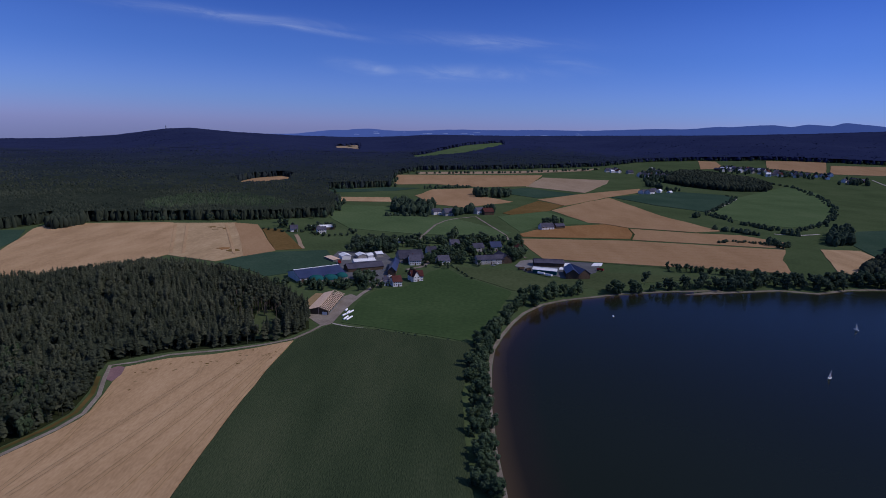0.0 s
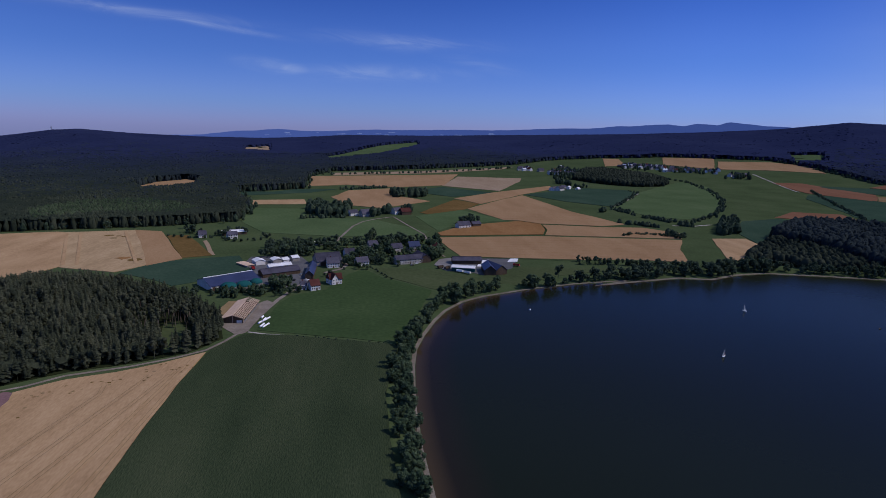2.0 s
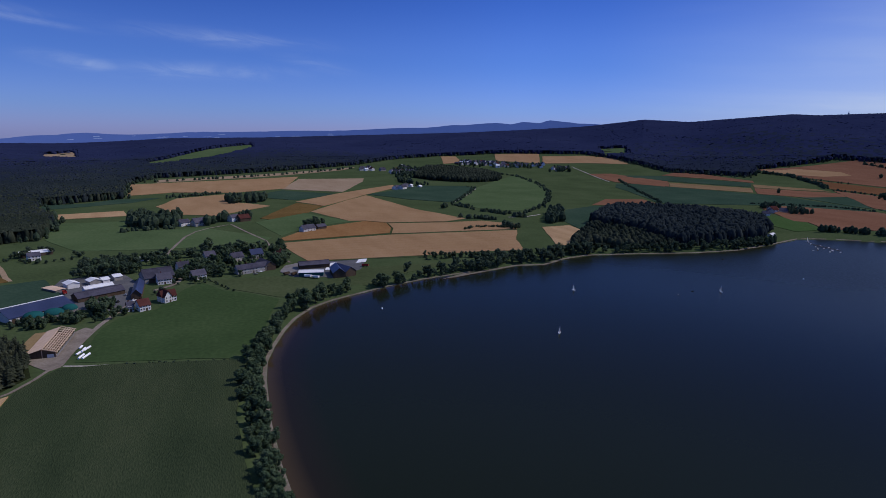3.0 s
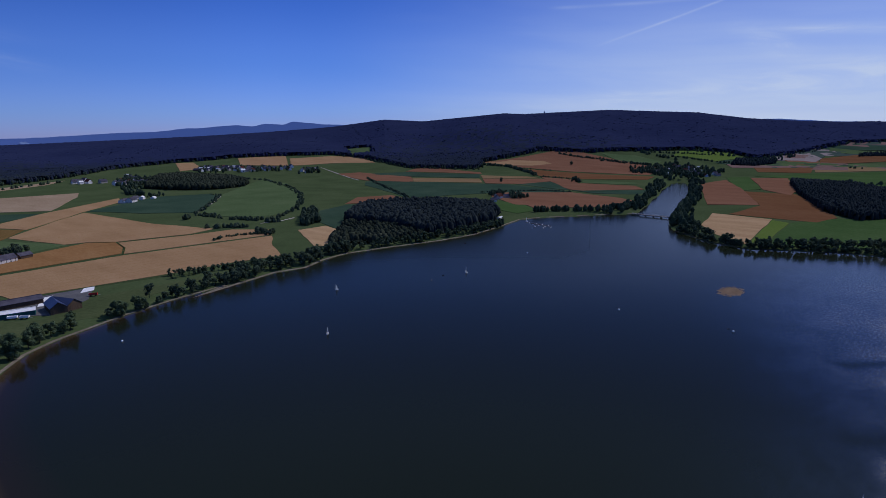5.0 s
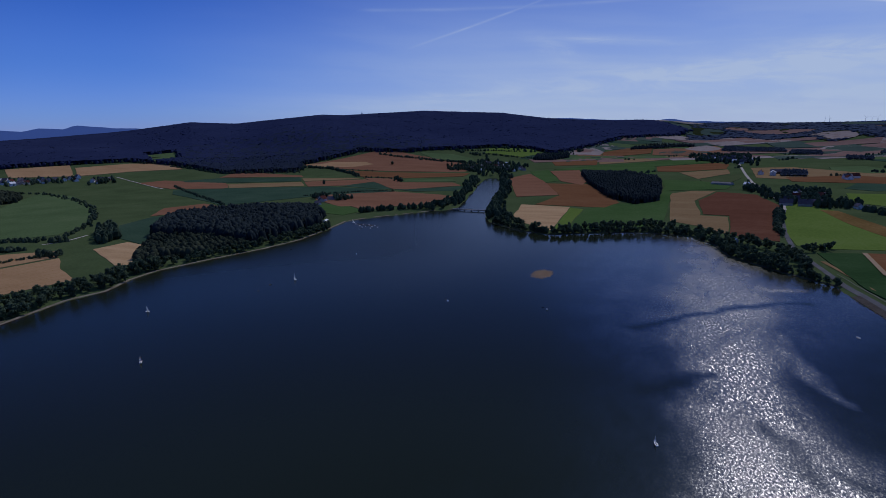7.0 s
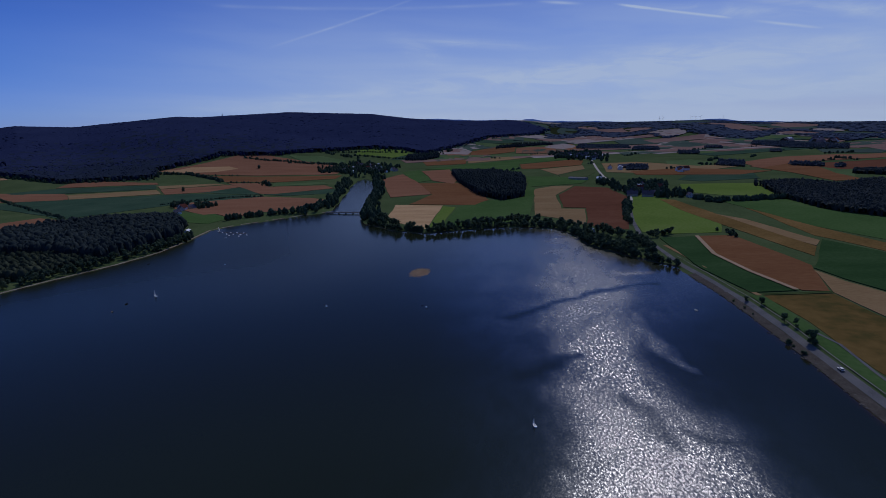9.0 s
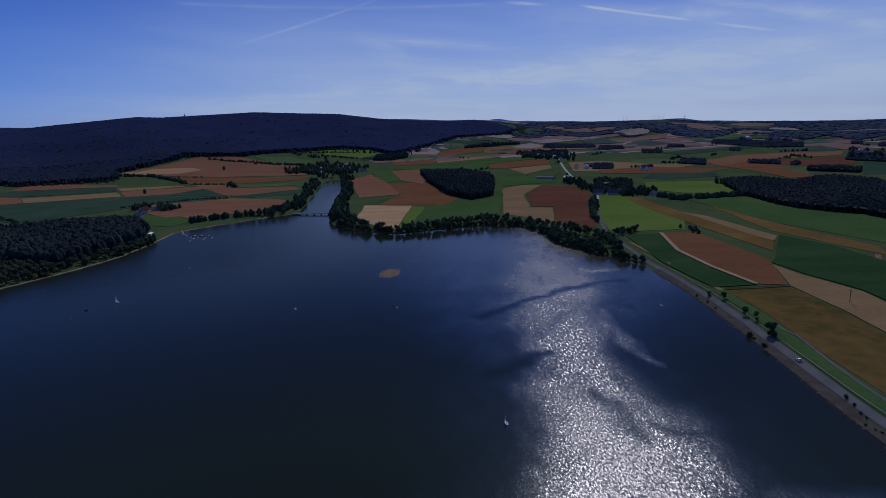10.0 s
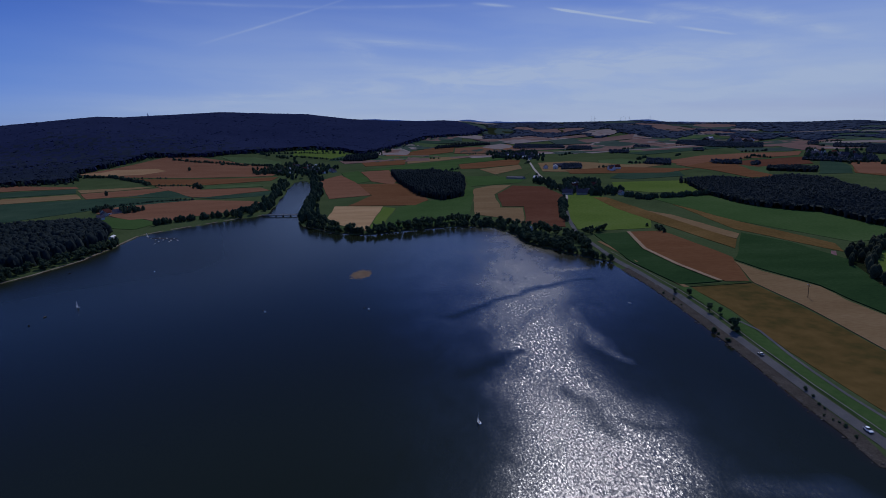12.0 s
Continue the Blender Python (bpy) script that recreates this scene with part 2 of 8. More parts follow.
SPRUCE = material("spruce_needles", [(0.038, 0.047, 0.031), (0.057, 0.067, 0.042), (0.092, 0.098, 0.061)], 0.02, 1.2, rough=0.9, island=0.15, tone=0.5, bump=0.6, glow_through=0.34)
# bluest forest colour: the haze of distance is put into the needles
FAR_HAZED_SPRUCE = material("far_hazed_spruce", [(0.0145, 0.02, 0.05), (0.0182, 0.0247, 0.0585), (0.0235, 0.0305, 0.067)], 0.004, 0.06, rough=0.95, tone=0.14, bump=0)
# these three woods are paled and blued: haze put into the base colour
HAZED_PLAIN_WOOD = material("hazed_plain_woods", [(0.058, 0.074, 0.096), (0.071, 0.088, 0.11), (0.086, 0.104, 0.124)], 0.01, 0.1, rough=0.95, tone=0.25, bump=0, glow_through=0.5)
HAZED_WOOD = material("hazed_wood", [(0.046, 0.057, 0.06), (0.059, 0.072, 0.073), (0.078, 0.092, 0.088)], 0.006, 0.1, rough=0.95, bump=0, tone=0.3, glow_through=0.5)
HAZED_HORIZON_WOOD = material("hazed_horizon_woods", [(0.06, 0.08, 0.125), (0.072, 0.094, 0.14), (0.086, 0.108, 0.155)], 0.004, 0.06, rough=0.95, bump=0, tone=0.2, glow_through=0.5)
# far crop colours greyed towards lilac, which paints haze over the plain
FAR_STUBBLE = material("hazy_stubble", [(0.15, 0.125, 0.12), (0.20, 0.165, 0.15), (0.25, 0.21, 0.19)], 0.004, 0.05, bump=0)
FAR_RED = material("hazy_grain", [(0.12, 0.075, 0.065), (0.15, 0.095, 0.08), (0.18, 0.115, 0.095)], 0.004, 0.05, bump=0)
FAR_GREEN = material("hazy_pasture", [(0.032, 0.05, 0.042), (0.043, 0.064, 0.052), (0.056, 0.079, 0.06)], 0.004, 0.05, bump=0)
LEAF = material("leaves", [(0.04111, 0.06875, 0.04022), (0.06957, 0.1072, 0.05809), (0.1138, 0.154, 0.08491)], 0.2, 1.5, rough=0.75, obrand=0.3, bump=0.5, glow_through=0.42)
LEAF_MASS = material("leaf_mass", [(0.04111, 0.066, 0.04469), (0.06641, 0.099, 0.06256), (0.1075, 0.143, 0.08938)], 0.2, 1.5, rough=0.85, island=0.3, bump=0.5, glow_through=0.52)
STEM_BARK = material("stem_bark", [(0.09, 0.075, 0.06), (0.16, 0.135, 0.11)], 0.8, 6, bump=0.4)
BARK = material("bark", [(0.05, 0.038, 0.026), (0.09, 0.07, 0.05)], 0.8, 6, bump=0.6)
ASPHALT = material("asphalt", [(0.062, 0.062, 0.0651), (0.093, 0.093, 0.0961), (0.124, 0.1209, 0.1178)], 0.08, 3, rough=0.85)
DIRT = material("dirt_track", [(0.12, 0.095, 0.075), (0.18, 0.15, 0.12), (0.26, 0.22, 0.18)], 0.08, 1.2)
GRAVEL = material("gravel", [(0.22, 0.20, 0.17), (0.32, 0.29, 0.25), (0.42, 0.39, 0.34)], 0.06, 1.5)
SAND = material("shore_sand", [(0.1, 0.083, 0.06), (0.15, 0.127, 0.097), (0.23, 0.2, 0.165)], 0.08, 0.8)
SOIL = material("bare_soil", [(0.13, 0.075, 0.075), (0.17, 0.10, 0.10), (0.21, 0.13, 0.125)], 0.1, 1.2)
MEADOW_DARK = material("rank_grass", [(0.022, 0.034, 0.012), (0.034, 0.050, 0.018), (0.050, 0.068, 0.026)], 0.03, 0.6)
TRACK_SOIL = material("pressed_soil", [(0.17, 0.115, 0.058), (0.215, 0.148, 0.075), (0.26, 0.18, 0.098)], 0.1, 1.0)
ROCK_BED = material("stone_paving", [(0.0375, 0.033, 0.028), (0.06, 0.0525, 0.045), (0.085, 0.075, 0.065)], 0.15, 1.2, bump=0.8)
ROCK = material("riprap", [(0.042, 0.0372, 0.033), (0.078, 0.069, 0.06), (0.132, 0.12, 0.108)], 0.3, 2, bump=0.8, obrand=0.3)
WALL = material("render_white", [(0.51, 0.493, 0.459), (0.629, 0.612, 0.578), (0.697, 0.68, 0.6545)], 0.2, 3, bump=0.1, obrand=0.25)
WALL_D = material("render_grey", [(0.24, 0.22, 0.20), (0.33, 0.31, 0.28), (0.42, 0.39, 0.35)], 0.2, 3, bump=0.1, obrand=0.25)
TIMBER = material("dark_boards", [(0.05, 0.035, 0.026), (0.085, 0.06, 0.042), (0.12, 0.09, 0.065)], 0.2, 4, stretch=(1, 1, 0.1))
NEW_WOOD = material("new_timber", [(0.42, 0.29, 0.2), (0.52, 0.37, 0.26), (0.6, 0.45, 0.34)], 0.3, 3)
SLATE = material("slate_roof", [(0.03623, 0.03565, 0.04807), (0.06037, 0.0575, 0.0759), (0.09056, 0.08625, 0.1075)], 0.15, 2, rough=0.55, obrand=0.2)
TILE = material("clay_roof", [(0.048, 0.0176, 0.01584), (0.072, 0.0264, 0.022), (0.096, 0.0384, 0.03168)], 0.15, 2, rough=0.8, obrand=0.2)
SOLAR = material("solar_roof", [(0.020, 0.026, 0.055), (0.028, 0.036, 0.075), (0.036, 0.045, 0.09)], 0.1, 1, rough=0.35, bump=0, spec=0.22)
GLASS = material("window_glass", [(0.02, 0.022, 0.026), (0.03, 0.034, 0.04)], 0.3, 1, rough=0.12, bump=0, spec=0.6)
SHEET = material("pale_sheet", [(0.50, 0.50, 0.50), (0.60, 0.60, 0.60), (0.68, 0.68, 0.68)], 0.1, 1, rough=0.5, bump=0)
CONCRETE = material("concrete", [(0.12, 0.112, 0.104), (0.168, 0.156, 0.148), (0.232, 0.22, 0.208)], 0.08, 1.5)
WHITE = material("white_paint", [(0.74, 0.74, 0.74), (0.82, 0.82, 0.82)], 0.5, 2, rough=0.4, bump=0)
TEAL = material("teal_membrane", [(0.00975, 0.065, 0.065), (0.013, 0.08775, 0.0845)], 0.1, 1, rough=0.5, bump=0)
REED = material("reed_shoal", [(0.105, 0.072, 0.046), (0.155, 0.108, 0.072), (0.2, 0.145, 0.1)], 0.15, 0.8)
SAIL = material("sailcloth", [(0.70, 0.70, 0.68), (0.78, 0.78, 0.77)], 0.5, 2, rough=0.7, bump=0)
RED_SAIL = material("red_sailcloth", [(0.42, 0.16, 0.14), (0.5, 0.2, 0.17)], 0.5, 2, rough=0.7, bump=0)
RUBBER = material("rubber", [(0.015, 0.015, 0.015), (0.025, 0.025, 0.025)], 0.5, 2, bump=0)
FAR_HAZE = material("far_haze", [(0.042, 0.066, 0.18), (0.052, 0.08, 0.21)], 0.003, 0.02, bump=0)
STEEL = material("galvanised", [(0.35, 0.36, 0.37), (0.45, 0.46, 0.47)], 0.5, 3, rough=0.45, metal=0.7, bump=0)

# blue base and a faint glow stand in for haze before the ranges
FAR_HAZE.node_tree.nodes["Principled BSDF"].inputs["Emission Color"].default_value = (0.085, 0.165, 0.50, 1)
FAR_HAZE.node_tree.nodes["Principled BSDF"].inputs["Emission Strength"].default_value = 0.33


# ---- the lie of the land ----
SHORE = [
    (28, 173), (28, 180), (27, 210), (28, 248), (32, 295), (36, 320), (43, 342), (54, 370),
    (65, 392), (82, 414), (102, 428), (128, 439), (155, 451), (198, 463), (257, 473), (213, 457),
    (257, 466), (304, 477), (335, 470), (371, 485), (407, 491), (457, 479), (533, 455), (594, 447),
    (660, 455), (747, 471), (786, 452), (824, 420), (872, 386), (907, 350), (977, 364), (1105, 395),
    (1268, 437), (1446, 482), (1559, 498), (1590, 473), (1333, 390), (1133, 335), (1003, 310), (887, 283),
    (865, 281), (775, 243), (717, 187), (693, 137), (715, 89), (732, 30), (718, -22), (674, -45),
    (614, -56), (564, -86), (533, -109), (514, -126), (486, -129), (433, -137), (383, -141), (304, -145),
    (248, -146), (211, -148), (191, -148), (180, -200), (110, -190), (60, -90), (42, 30),
]
RIDGES = [  # bearing, height, distance of the crest, distance of the foot
    (-180, 40, 4500, 2500), (-60, -33, 4300, 1500), (-46, -33, 4300, 1500), (-41, -25, 4300, 1500), (-38, -14, 4300, 1500),
    (-34, -4, 4300, 1500), (-30, 21, 4300, 1500), (-26, 71, 4300, 1500), (-24, 82, 4300, 1500), (-20, 62, 4300, 1500),
    (-15, 50, 4300, 1500), (-9, 50, 4300, 1500), (-5, 65, 4300, 1500), (-1, 87, 4300, 1500), (7, 97, 4300, 1500),
    (17, 124, 4300, 1500), (27, 151, 4300, 1500), (33, 173, 4300, 1500), (37, 190, 4170, 1543), (39, 200, 4053, 1582),
    (44, 237, 3822, 1659), (48, 218, 3700, 1700), (52, 238, 3700, 1700), (56, 258, 3700, 1700), (58, 251, 3700, 1700),
    (66, 266, 3700, 1700), (74, 238, 3809, 1823), (78, 200, 3961, 1993), (82, 177, 4061, 2106), (85, 168, 4168, 2227),
    (89, 170, 4289, 2363), (92, 145, 4378, 2463), (99, 123, 4500, 2600), (106, 111, 4500, 2600), (110, 82, 4500, 2600),
    (119, 55, 4500, 2600), (123, 54, 4500, 2600), (126, 33, 4500, 2600), (140, 50, 4500, 2500), (180, 40, 4500, 2500),
]
MOUNDS = [(-215, 395, 62, 12), (-330, 420, 100, -1.5)]  # place, radius and rise of low hillocks
_sh = np.array(SHORE, float)
_ri = np.array(RIDGES, float)


def shore_distance(x, y):
    """Distance to the waterline, positive on land."""
    x, y = np.asarray(x, float), np.asarray(y, float)
    best = np.full(x.shape, 1e9)
    inside = np.zeros(x.shape, bool)
    for (ax, ay), (bx, by) in zip(_sh, np.roll(_sh, -1, 0)):
        dx, dy = bx - ax, by - ay
        s = np.clip(((x - ax) * dx + (y - ay) * dy) / (dx * dx + dy * dy + 1e-9), 0, 1)
        best = np.minimum(best, np.hypot(x - ax - s * dx, y - ay - s * dy))
        if ay != by:
            cross = ((ay > y) != (by > y)) & (x < (bx - ax) * (y - ay) / (by - ay) + ax)
            inside ^= cross
    return np.where(inside, -best, best)


def land(x, y):
    """Height of the ground."""
    x, y = np.asarray(x, float), np.asarray(y, float)
    r = np.hypot(x, y)
    az = np.degrees(np.arctan2(x, y))
    top, crest, foot = (np.interp(az, _ri[:, 0], _ri[:, i]) for i in (1, 2, 3))
    base = 2.6 + 0.008 * np.maximum(0, r - 700)
    s = np.clip((r - foot) / (crest - foot), 0, 1)
    s = s * s * (3 - 2 * s)
    z = base * (1 - s) + top * s - np.maximum(0, r - crest) * 0.04
    z = z + s * (6 * np.sin(x / 310 + 1) * np.sin(y / 270) + 2.5 * np.sin(x / 97) * np.sin(y / 113 + 2)) * (1 - s)
    # spurs and hollows of the wooded slopes
    w = np.clip((s - 0.18) / 0.25, 0, 1) * (1 - s) ** 0.7
    z = z + w * (26 * np.sin(np.radians(az) * 14 + 0.8 * np.sin(r / 420)) + 4 * np.sin(np.radians(az) * 33 + r / 350))
    for mx, my, mr, mh in MOUNDS:
        z = z + mh * np.exp(-((x - mx) ** 2 + (y - my) ** 2) / mr ** 2)
    d = shore_distance(x, y)
    k = np.clip(d / 22.0, 0, 1)
    return np.where(d < 0, np.maximum(-5, d * 0.09), z * k * k * (3 - 2 * k) + (1 - k) * np.minimum(d * 0.10, 1.6))


# ---- helpers of this place ----
def mesh_from(name, verts, faces, mats):
    me = bpy.data.meshes.new(name)
    me.from_pydata(verts, [], faces)
    for m in mats if isinstance(mats, (list, tuple)) else [mats]:
        me.materials.append(m)
    me.update()
    return me


def part(name, bm, mat, parent, label=""):
    """Links a bmesh as one mesh under a thing or a part."""
    me = bpy.data.meshes.new(name)
    bm.to_mesh(me)
    bm.free()
    me.materials.append(mat)
    ob = new(name, me)
    ob.parent = parent
    return tagged(ob, label)


def box(bm, x0, x1, y0, y1, z0, z1):
    v = [bm.verts.new((x, y, z)) for z in (z0, z1) for x, y in ((x0, y0), (x1, y0), (x1, y1), (x0, y1))]
    for f in ((3, 2, 1, 0), (4, 5, 6, 7), (0, 1, 5, 4), (1, 2, 6, 5), (2, 3, 7, 6), (3, 0, 4, 7)):
        bm.faces.new([v[i] for i in f])
    return v


def inside_poly(x, y, pts):
    x, y = np.asarray(x), np.asarray(y)
    c = np.zeros(x.shape, bool)
    for (ax, ay), (bx, by) in zip(pts, pts[1:] + pts[:1]):
        if ay != by:
            c ^= ((ay > y) != (by > y)) & (x < (bx - ax) * (y - ay) / (by - ay) + ax)
    return c


def subdivided(pts, close=True, least=6.0):
    out = []
    for (ax, ay), (bx, by) in zip(pts, pts[1:] + (pts[:1] if close else [])):
        step = max(least, 0.03 * min(math.hypot(ax, ay), math.hypot(bx, by)))
        n = max(1, int(math.hypot(bx - ax, by - ay) / step))
        out += [(ax + (bx - ax) * i / n, ay + (by - ay) * i / n) for i in range(n)]
    return out if close else out + [pts[-1]]


from mathutils import geometry as mgeo

FIELD_COUNT = [0]


def crop_lift(x, y, height):
    """Stand of the crop over the ground; a little more far off, where the ground is coarser."""
    r = np.hypot(x, y)
    return 0.3 * height + 0.0003 * r + 0.0016 * np.maximum(0, r - 2200) + 0.015 * (FIELD_COUNT[0] % 13)


def wavered(x, y):
    """Ploughed edges are never quite straight."""
    k = min(2.6, 0.2 + 0.0022 * math.hypot(x, y))
    v = noise.noise_vector(Vector((x / 38, y / 38, 0.3))) + 0.4 * noise.noise_vector(Vector((x / 11, y / 11, 7)))
    return x + k * v.x, y + k * v.y


def field(name, mat, pts, label, height=0.6, category="field"):
    """A crop: its closed stand draped over the ground, with an upright edge."""
    FIELD_COUNT[0] += 1
    if sum(a[0] * b[1] - b[0] * a[1] for a, b in zip(pts, pts[1:] + pts[:1])) < 0:
        pts = pts[::-1]
    rim = [wavered(x, y) for x, y in subdivided(pts)]
    xs, ys = np.array(rim).T
    step = max(9.0, 0.022 * float(np.hypot(xs, ys).mean()))
    gx, gy = np.meshgrid(np.arange(xs.min(), xs.max(), step), np.arange(ys.min(), ys.max(), step))
    gx, gy = gx.ravel() + np.random.uniform(-1, 1, gx.size), gy.ravel() + np.random.uniform(-1, 1, gy.size)
    ok = inside_poly(gx, gy, pts)
    n = len(rim)
    allp = [Vector(p) for p in rim] + [Vector(p) for p in zip(gx[ok], gy[ok])]
    v, _, f, *_ = mgeo.delaunay_2d_cdt(allp, [], [list(range(n))], 1, 0.01)
    x, y = np.array([p.x for p in v]), np.array([p.y for p in v])
    lift = crop_lift(x, y, height)
    z = land(x, y) + lift
    verts = list(zip(x, y, z))
    rz = land(xs, ys)
    off = len(verts)
    rl = crop_lift(xs, ys, height)
    verts += list(zip(xs, ys, rz + rl)) + list(zip(xs, ys, rz - 0.4))
    faces = [tuple(t) for t in f]
    faces += [(off + i, off + n + i, off + n + (i + 1) % n, off + (i + 1) % n) for i in range(n)]
    ob = new(name, mesh_from(name, verts, faces, mat))
    return tagged(ob, label, category, kind="structure")


def strip(name, mat, pts, width, label, lift=0.12, category="road"):
    """A road, track or bank: a ribbon draped over the ground."""
    line = subdivided(pts, False, 5.0)
    verts, faces = [], []
    for i, p in enumerate(line):
        a, b = Vector(line[max(0, i - 1)]), Vector(line[min(len(line) - 1, i + 1)])
        t = (b - a).normalized()
        nx, ny = -t.y, t.x
        for s in (-0.5, -0.17, 0.17, 0.5):
            verts.append((p[0] + nx * s * width, p[1] + ny * s * width))
    xy = np.array(verts)
    z = land(xy[:, 0], xy[:, 1]) + lift + 0.0004 * np.hypot(xy[:, 0], xy[:, 1])
    v3 = [(x, y, h) for (x, y), h in zip(verts, z)]
    for i in range(len(line) - 1):
        for j in range(3):
            a = i * 4 + j
            faces.append((a, a + 4, a + 5, a + 1))
    return tagged(new(name, mesh_from(name, v3, faces, mat)), label, category, kind="structure")


# ---- plant forms ----
def conifer_form(rng, whorls, boughs):
    """One spruce, 1 high: whorls of drooping boughs round a bare stem, with a thin core of twigs."""
    v, f = [], []
    for z, r in ((0, 0.013), (0.85, 0.004)):
        v += [(r * math.cos(a), r * math.sin(a), z) for a in (0, 2.1, 4.2)]
    f += [(0, 1, 4), (0, 4, 3), (1, 2, 5), (1, 5, 4), (2, 0, 3), (2, 3, 5)]
    low = rng.uniform(0.12, 0.42)
    wide = rng.uniform(0.12, 0.18)
    c = len(v)
    v += [(0.5 * wide * math.cos(a), 0.5 * wide * math.sin(a), low + rng.uniform(0, 0.06)) for a in (0, 1.05, 2.1, 3.14, 4.2, 5.25)] + [(0, 0, 1)]
    f += [(c + i, c + (i + 1) % 6, c + 6) for i in range(6)]
    for k in range(whorls):
        q = k / whorls
        z = low + (0.97 - low) * q ** 0.92
        n = max(4, round(boughs * (1 - 0.55 * q)))
        turn = rng.uniform(0, 6)
        for i in range(n):
            a = turn + 6.2832 * (i + rng.uniform(-0.3, 0.3)) / n
            ln = (wide * (1 - q) ** 0.72 + 0.018) * rng.uniform(0.7, 1.25)
            ca, sa = math.cos(a), math.sin(a)
            zz, half = z + rng.gauss(0, 0.015), 0.42 * ln + 0.008
            b = len(v)
            v += [(0.1 * ln * ca, 0.1 * ln * sa, zz + 0.03), (0.6 * ln * ca - half * sa, 0.6 * ln * sa + half * ca, zz - 0.12 * ln),
                  (ln * ca, ln * sa, zz - rng.uniform(0.15, 0.5) * ln), (0.6 * ln * ca + half * sa, 0.6 * ln * sa - half * ca, zz - 0.12 * ln)]
            f += [(b, b + 1, b + 2), (b, b + 2, b + 3)]
    return np.array(v), np.array(f)


def crown_form(rng, profile, ring, rough):
    """A closed crown for woods seen from afar, 1 high: rings of (height, radius), unevenly bulged."""
    v, f = [], []
    for z, r in profile:
        turn = rng.uniform(0, 1)
        for i in range(ring):
            a = 6.2832 * (i + turn + rng.uniform(-0.2, 0.2)) / ring
            q = r * rng.uniform(1 - rough, 1 + rough)
            v.append((q * math.cos(a), q * math.sin(a), z + rng.gauss(0, 0.12 * rough)))
    v.append((rng.gauss(0, 0.02), rng.gauss(0, 0.02), 1.0))
    for k in range(len(profile) - 1):
        for i in range(ring):
            a, b = k * ring + i, k * ring + (i + 1) % ring
            f += [(a, b, b + ring), (a, b + ring, a + ring)]
    k = (len(profile) - 1) * ring
    f += [(k + i, k + (i + 1) % ring, len(v) - 1) for i in range(ring)]
    return np.array(v), np.array(f)


def spiked(rng, n):
    """A spruce crown from afar: a ragged spire."""
    return [crown_form(rng, ((0.04, 0.17), (0.5, rng.uniform(0.11, 0.14))), 5, 0.3) for _ in range(n)]


def rounded(rng, n, ring, rough):
    """A leafy crown from afar: broadest in the middle, uneven."""
    return [crown_form(rng, ((0.06, 0.17), (0.45, rng.uniform(0.22, 0.27)), (0.8, rng.uniform(0.13, 0.18))), ring, rough) for _ in range(n)]


def tufted(rng, form, per, size):
    """Adds small sprays of leaves over a crown."""
    v, f = form
    v, f = [tuple(q) for q in v], [tuple(q) for q in f]
    base = list(v[:-1])
    for _ in range(per):
        p = Vector(rng.choice(base))
        p *= rng.uniform(0.85, 1.05)
        d = Vector((p.x, p.y, 0.15)).normalized()
        t1 = d.orthogonal().normalized()
        t1.rotate(Matrix.Rotation(rng.uniform(0, 6.28), 3, d))
        t2, q = d.cross(t1), size * rng.uniform(0.6, 1.4)
        k = len(v)
        v += [tuple(p + d * 0.5 * q), tuple(p + t1 * q), tuple(p - t1 * 0.5 * q + t2 * 0.85 * q), tuple(p - t1 * 0.5 * q - t2 * 0.85 * q)]
        f += [(k, k + 1, k + 2), (k, k + 2, k + 3), (k, k + 3, k + 1)]
    return np.array(v), np.array(f)


def tufts(rng, lumps, per, size):
    """Leaf clumps, 1 high: small bent sprays set all over several lumps."""
    v, f = [], []
    for cx, cy, cz, r in lumps:
        base = len(v)
        for z, rr in ((-0.8, 0.45), (-0.1, 0.85), (0.55, 0.62)):
            for i in range(6):
                a = i * 1.0472 + z
                q = rr * r * rng.uniform(0.75, 1.0)
                v.append((cx + q * math.cos(a), cy + q * math.sin(a), cz + z * r))
        v.append((cx, cy, cz + 0.85 * r))
        for ring in (0, 6):
            for i in range(6):
                a, b = base + ring + i, base + ring + (i + 1) % 6
                f += [(a, b, b + 6), (a, b + 6, a + 6)]
        f += [(base + 12 + i, base + 12 + (i + 1) % 6, base + 18) for i in range(6)]
        for _ in range(per):
            d = Vector((rng.gauss(0, 1), rng.gauss(0, 1), rng.gauss(0.25, 1))).normalized()
            p = Vector((cx, cy, cz)) + d * r * rng.uniform(0.75, 1.12)
            t1 = d.orthogonal().normalized()
            t1.rotate(Matrix.Rotation(rng.uniform(0, 6.28), 3, d))
            t2 = d.cross(t1)
            s = size * rng.uniform(0.6, 1.4)
            k = len(v)
            v += [tuple(p + d * 0.35 * s), tuple(p + t1 * s), tuple(p - t1 * 0.5 * s + t2 * 0.85 * s), tuple(p - t1 * 0.5 * s - t2 * 0.85 * s)]
            f += [(k, k + 1, k + 2), (k, k + 2, k + 3), (k, k + 3, k + 1)]
    return np.array(v), np.array(f)


def crown_lumps(rng, n, spread, low, slim=1.0):
    out = [(0, 0, 0.62, 0.26 * slim)]
    for i in range(n):
        a = rng.uniform(0, 6.28)
        z = rng.uniform(low, 0.88)
        q = spread * math.sqrt(max(0.05, 1 - ((z - 0.58) / 0.42) ** 2)) * rng.uniform(0.5, 1)
        out.append((q * math.cos(a), q * math.sin(a), z, rng.uniform(0.10, 0.18) * (0.6 + 0.4 * slim)))
    return out


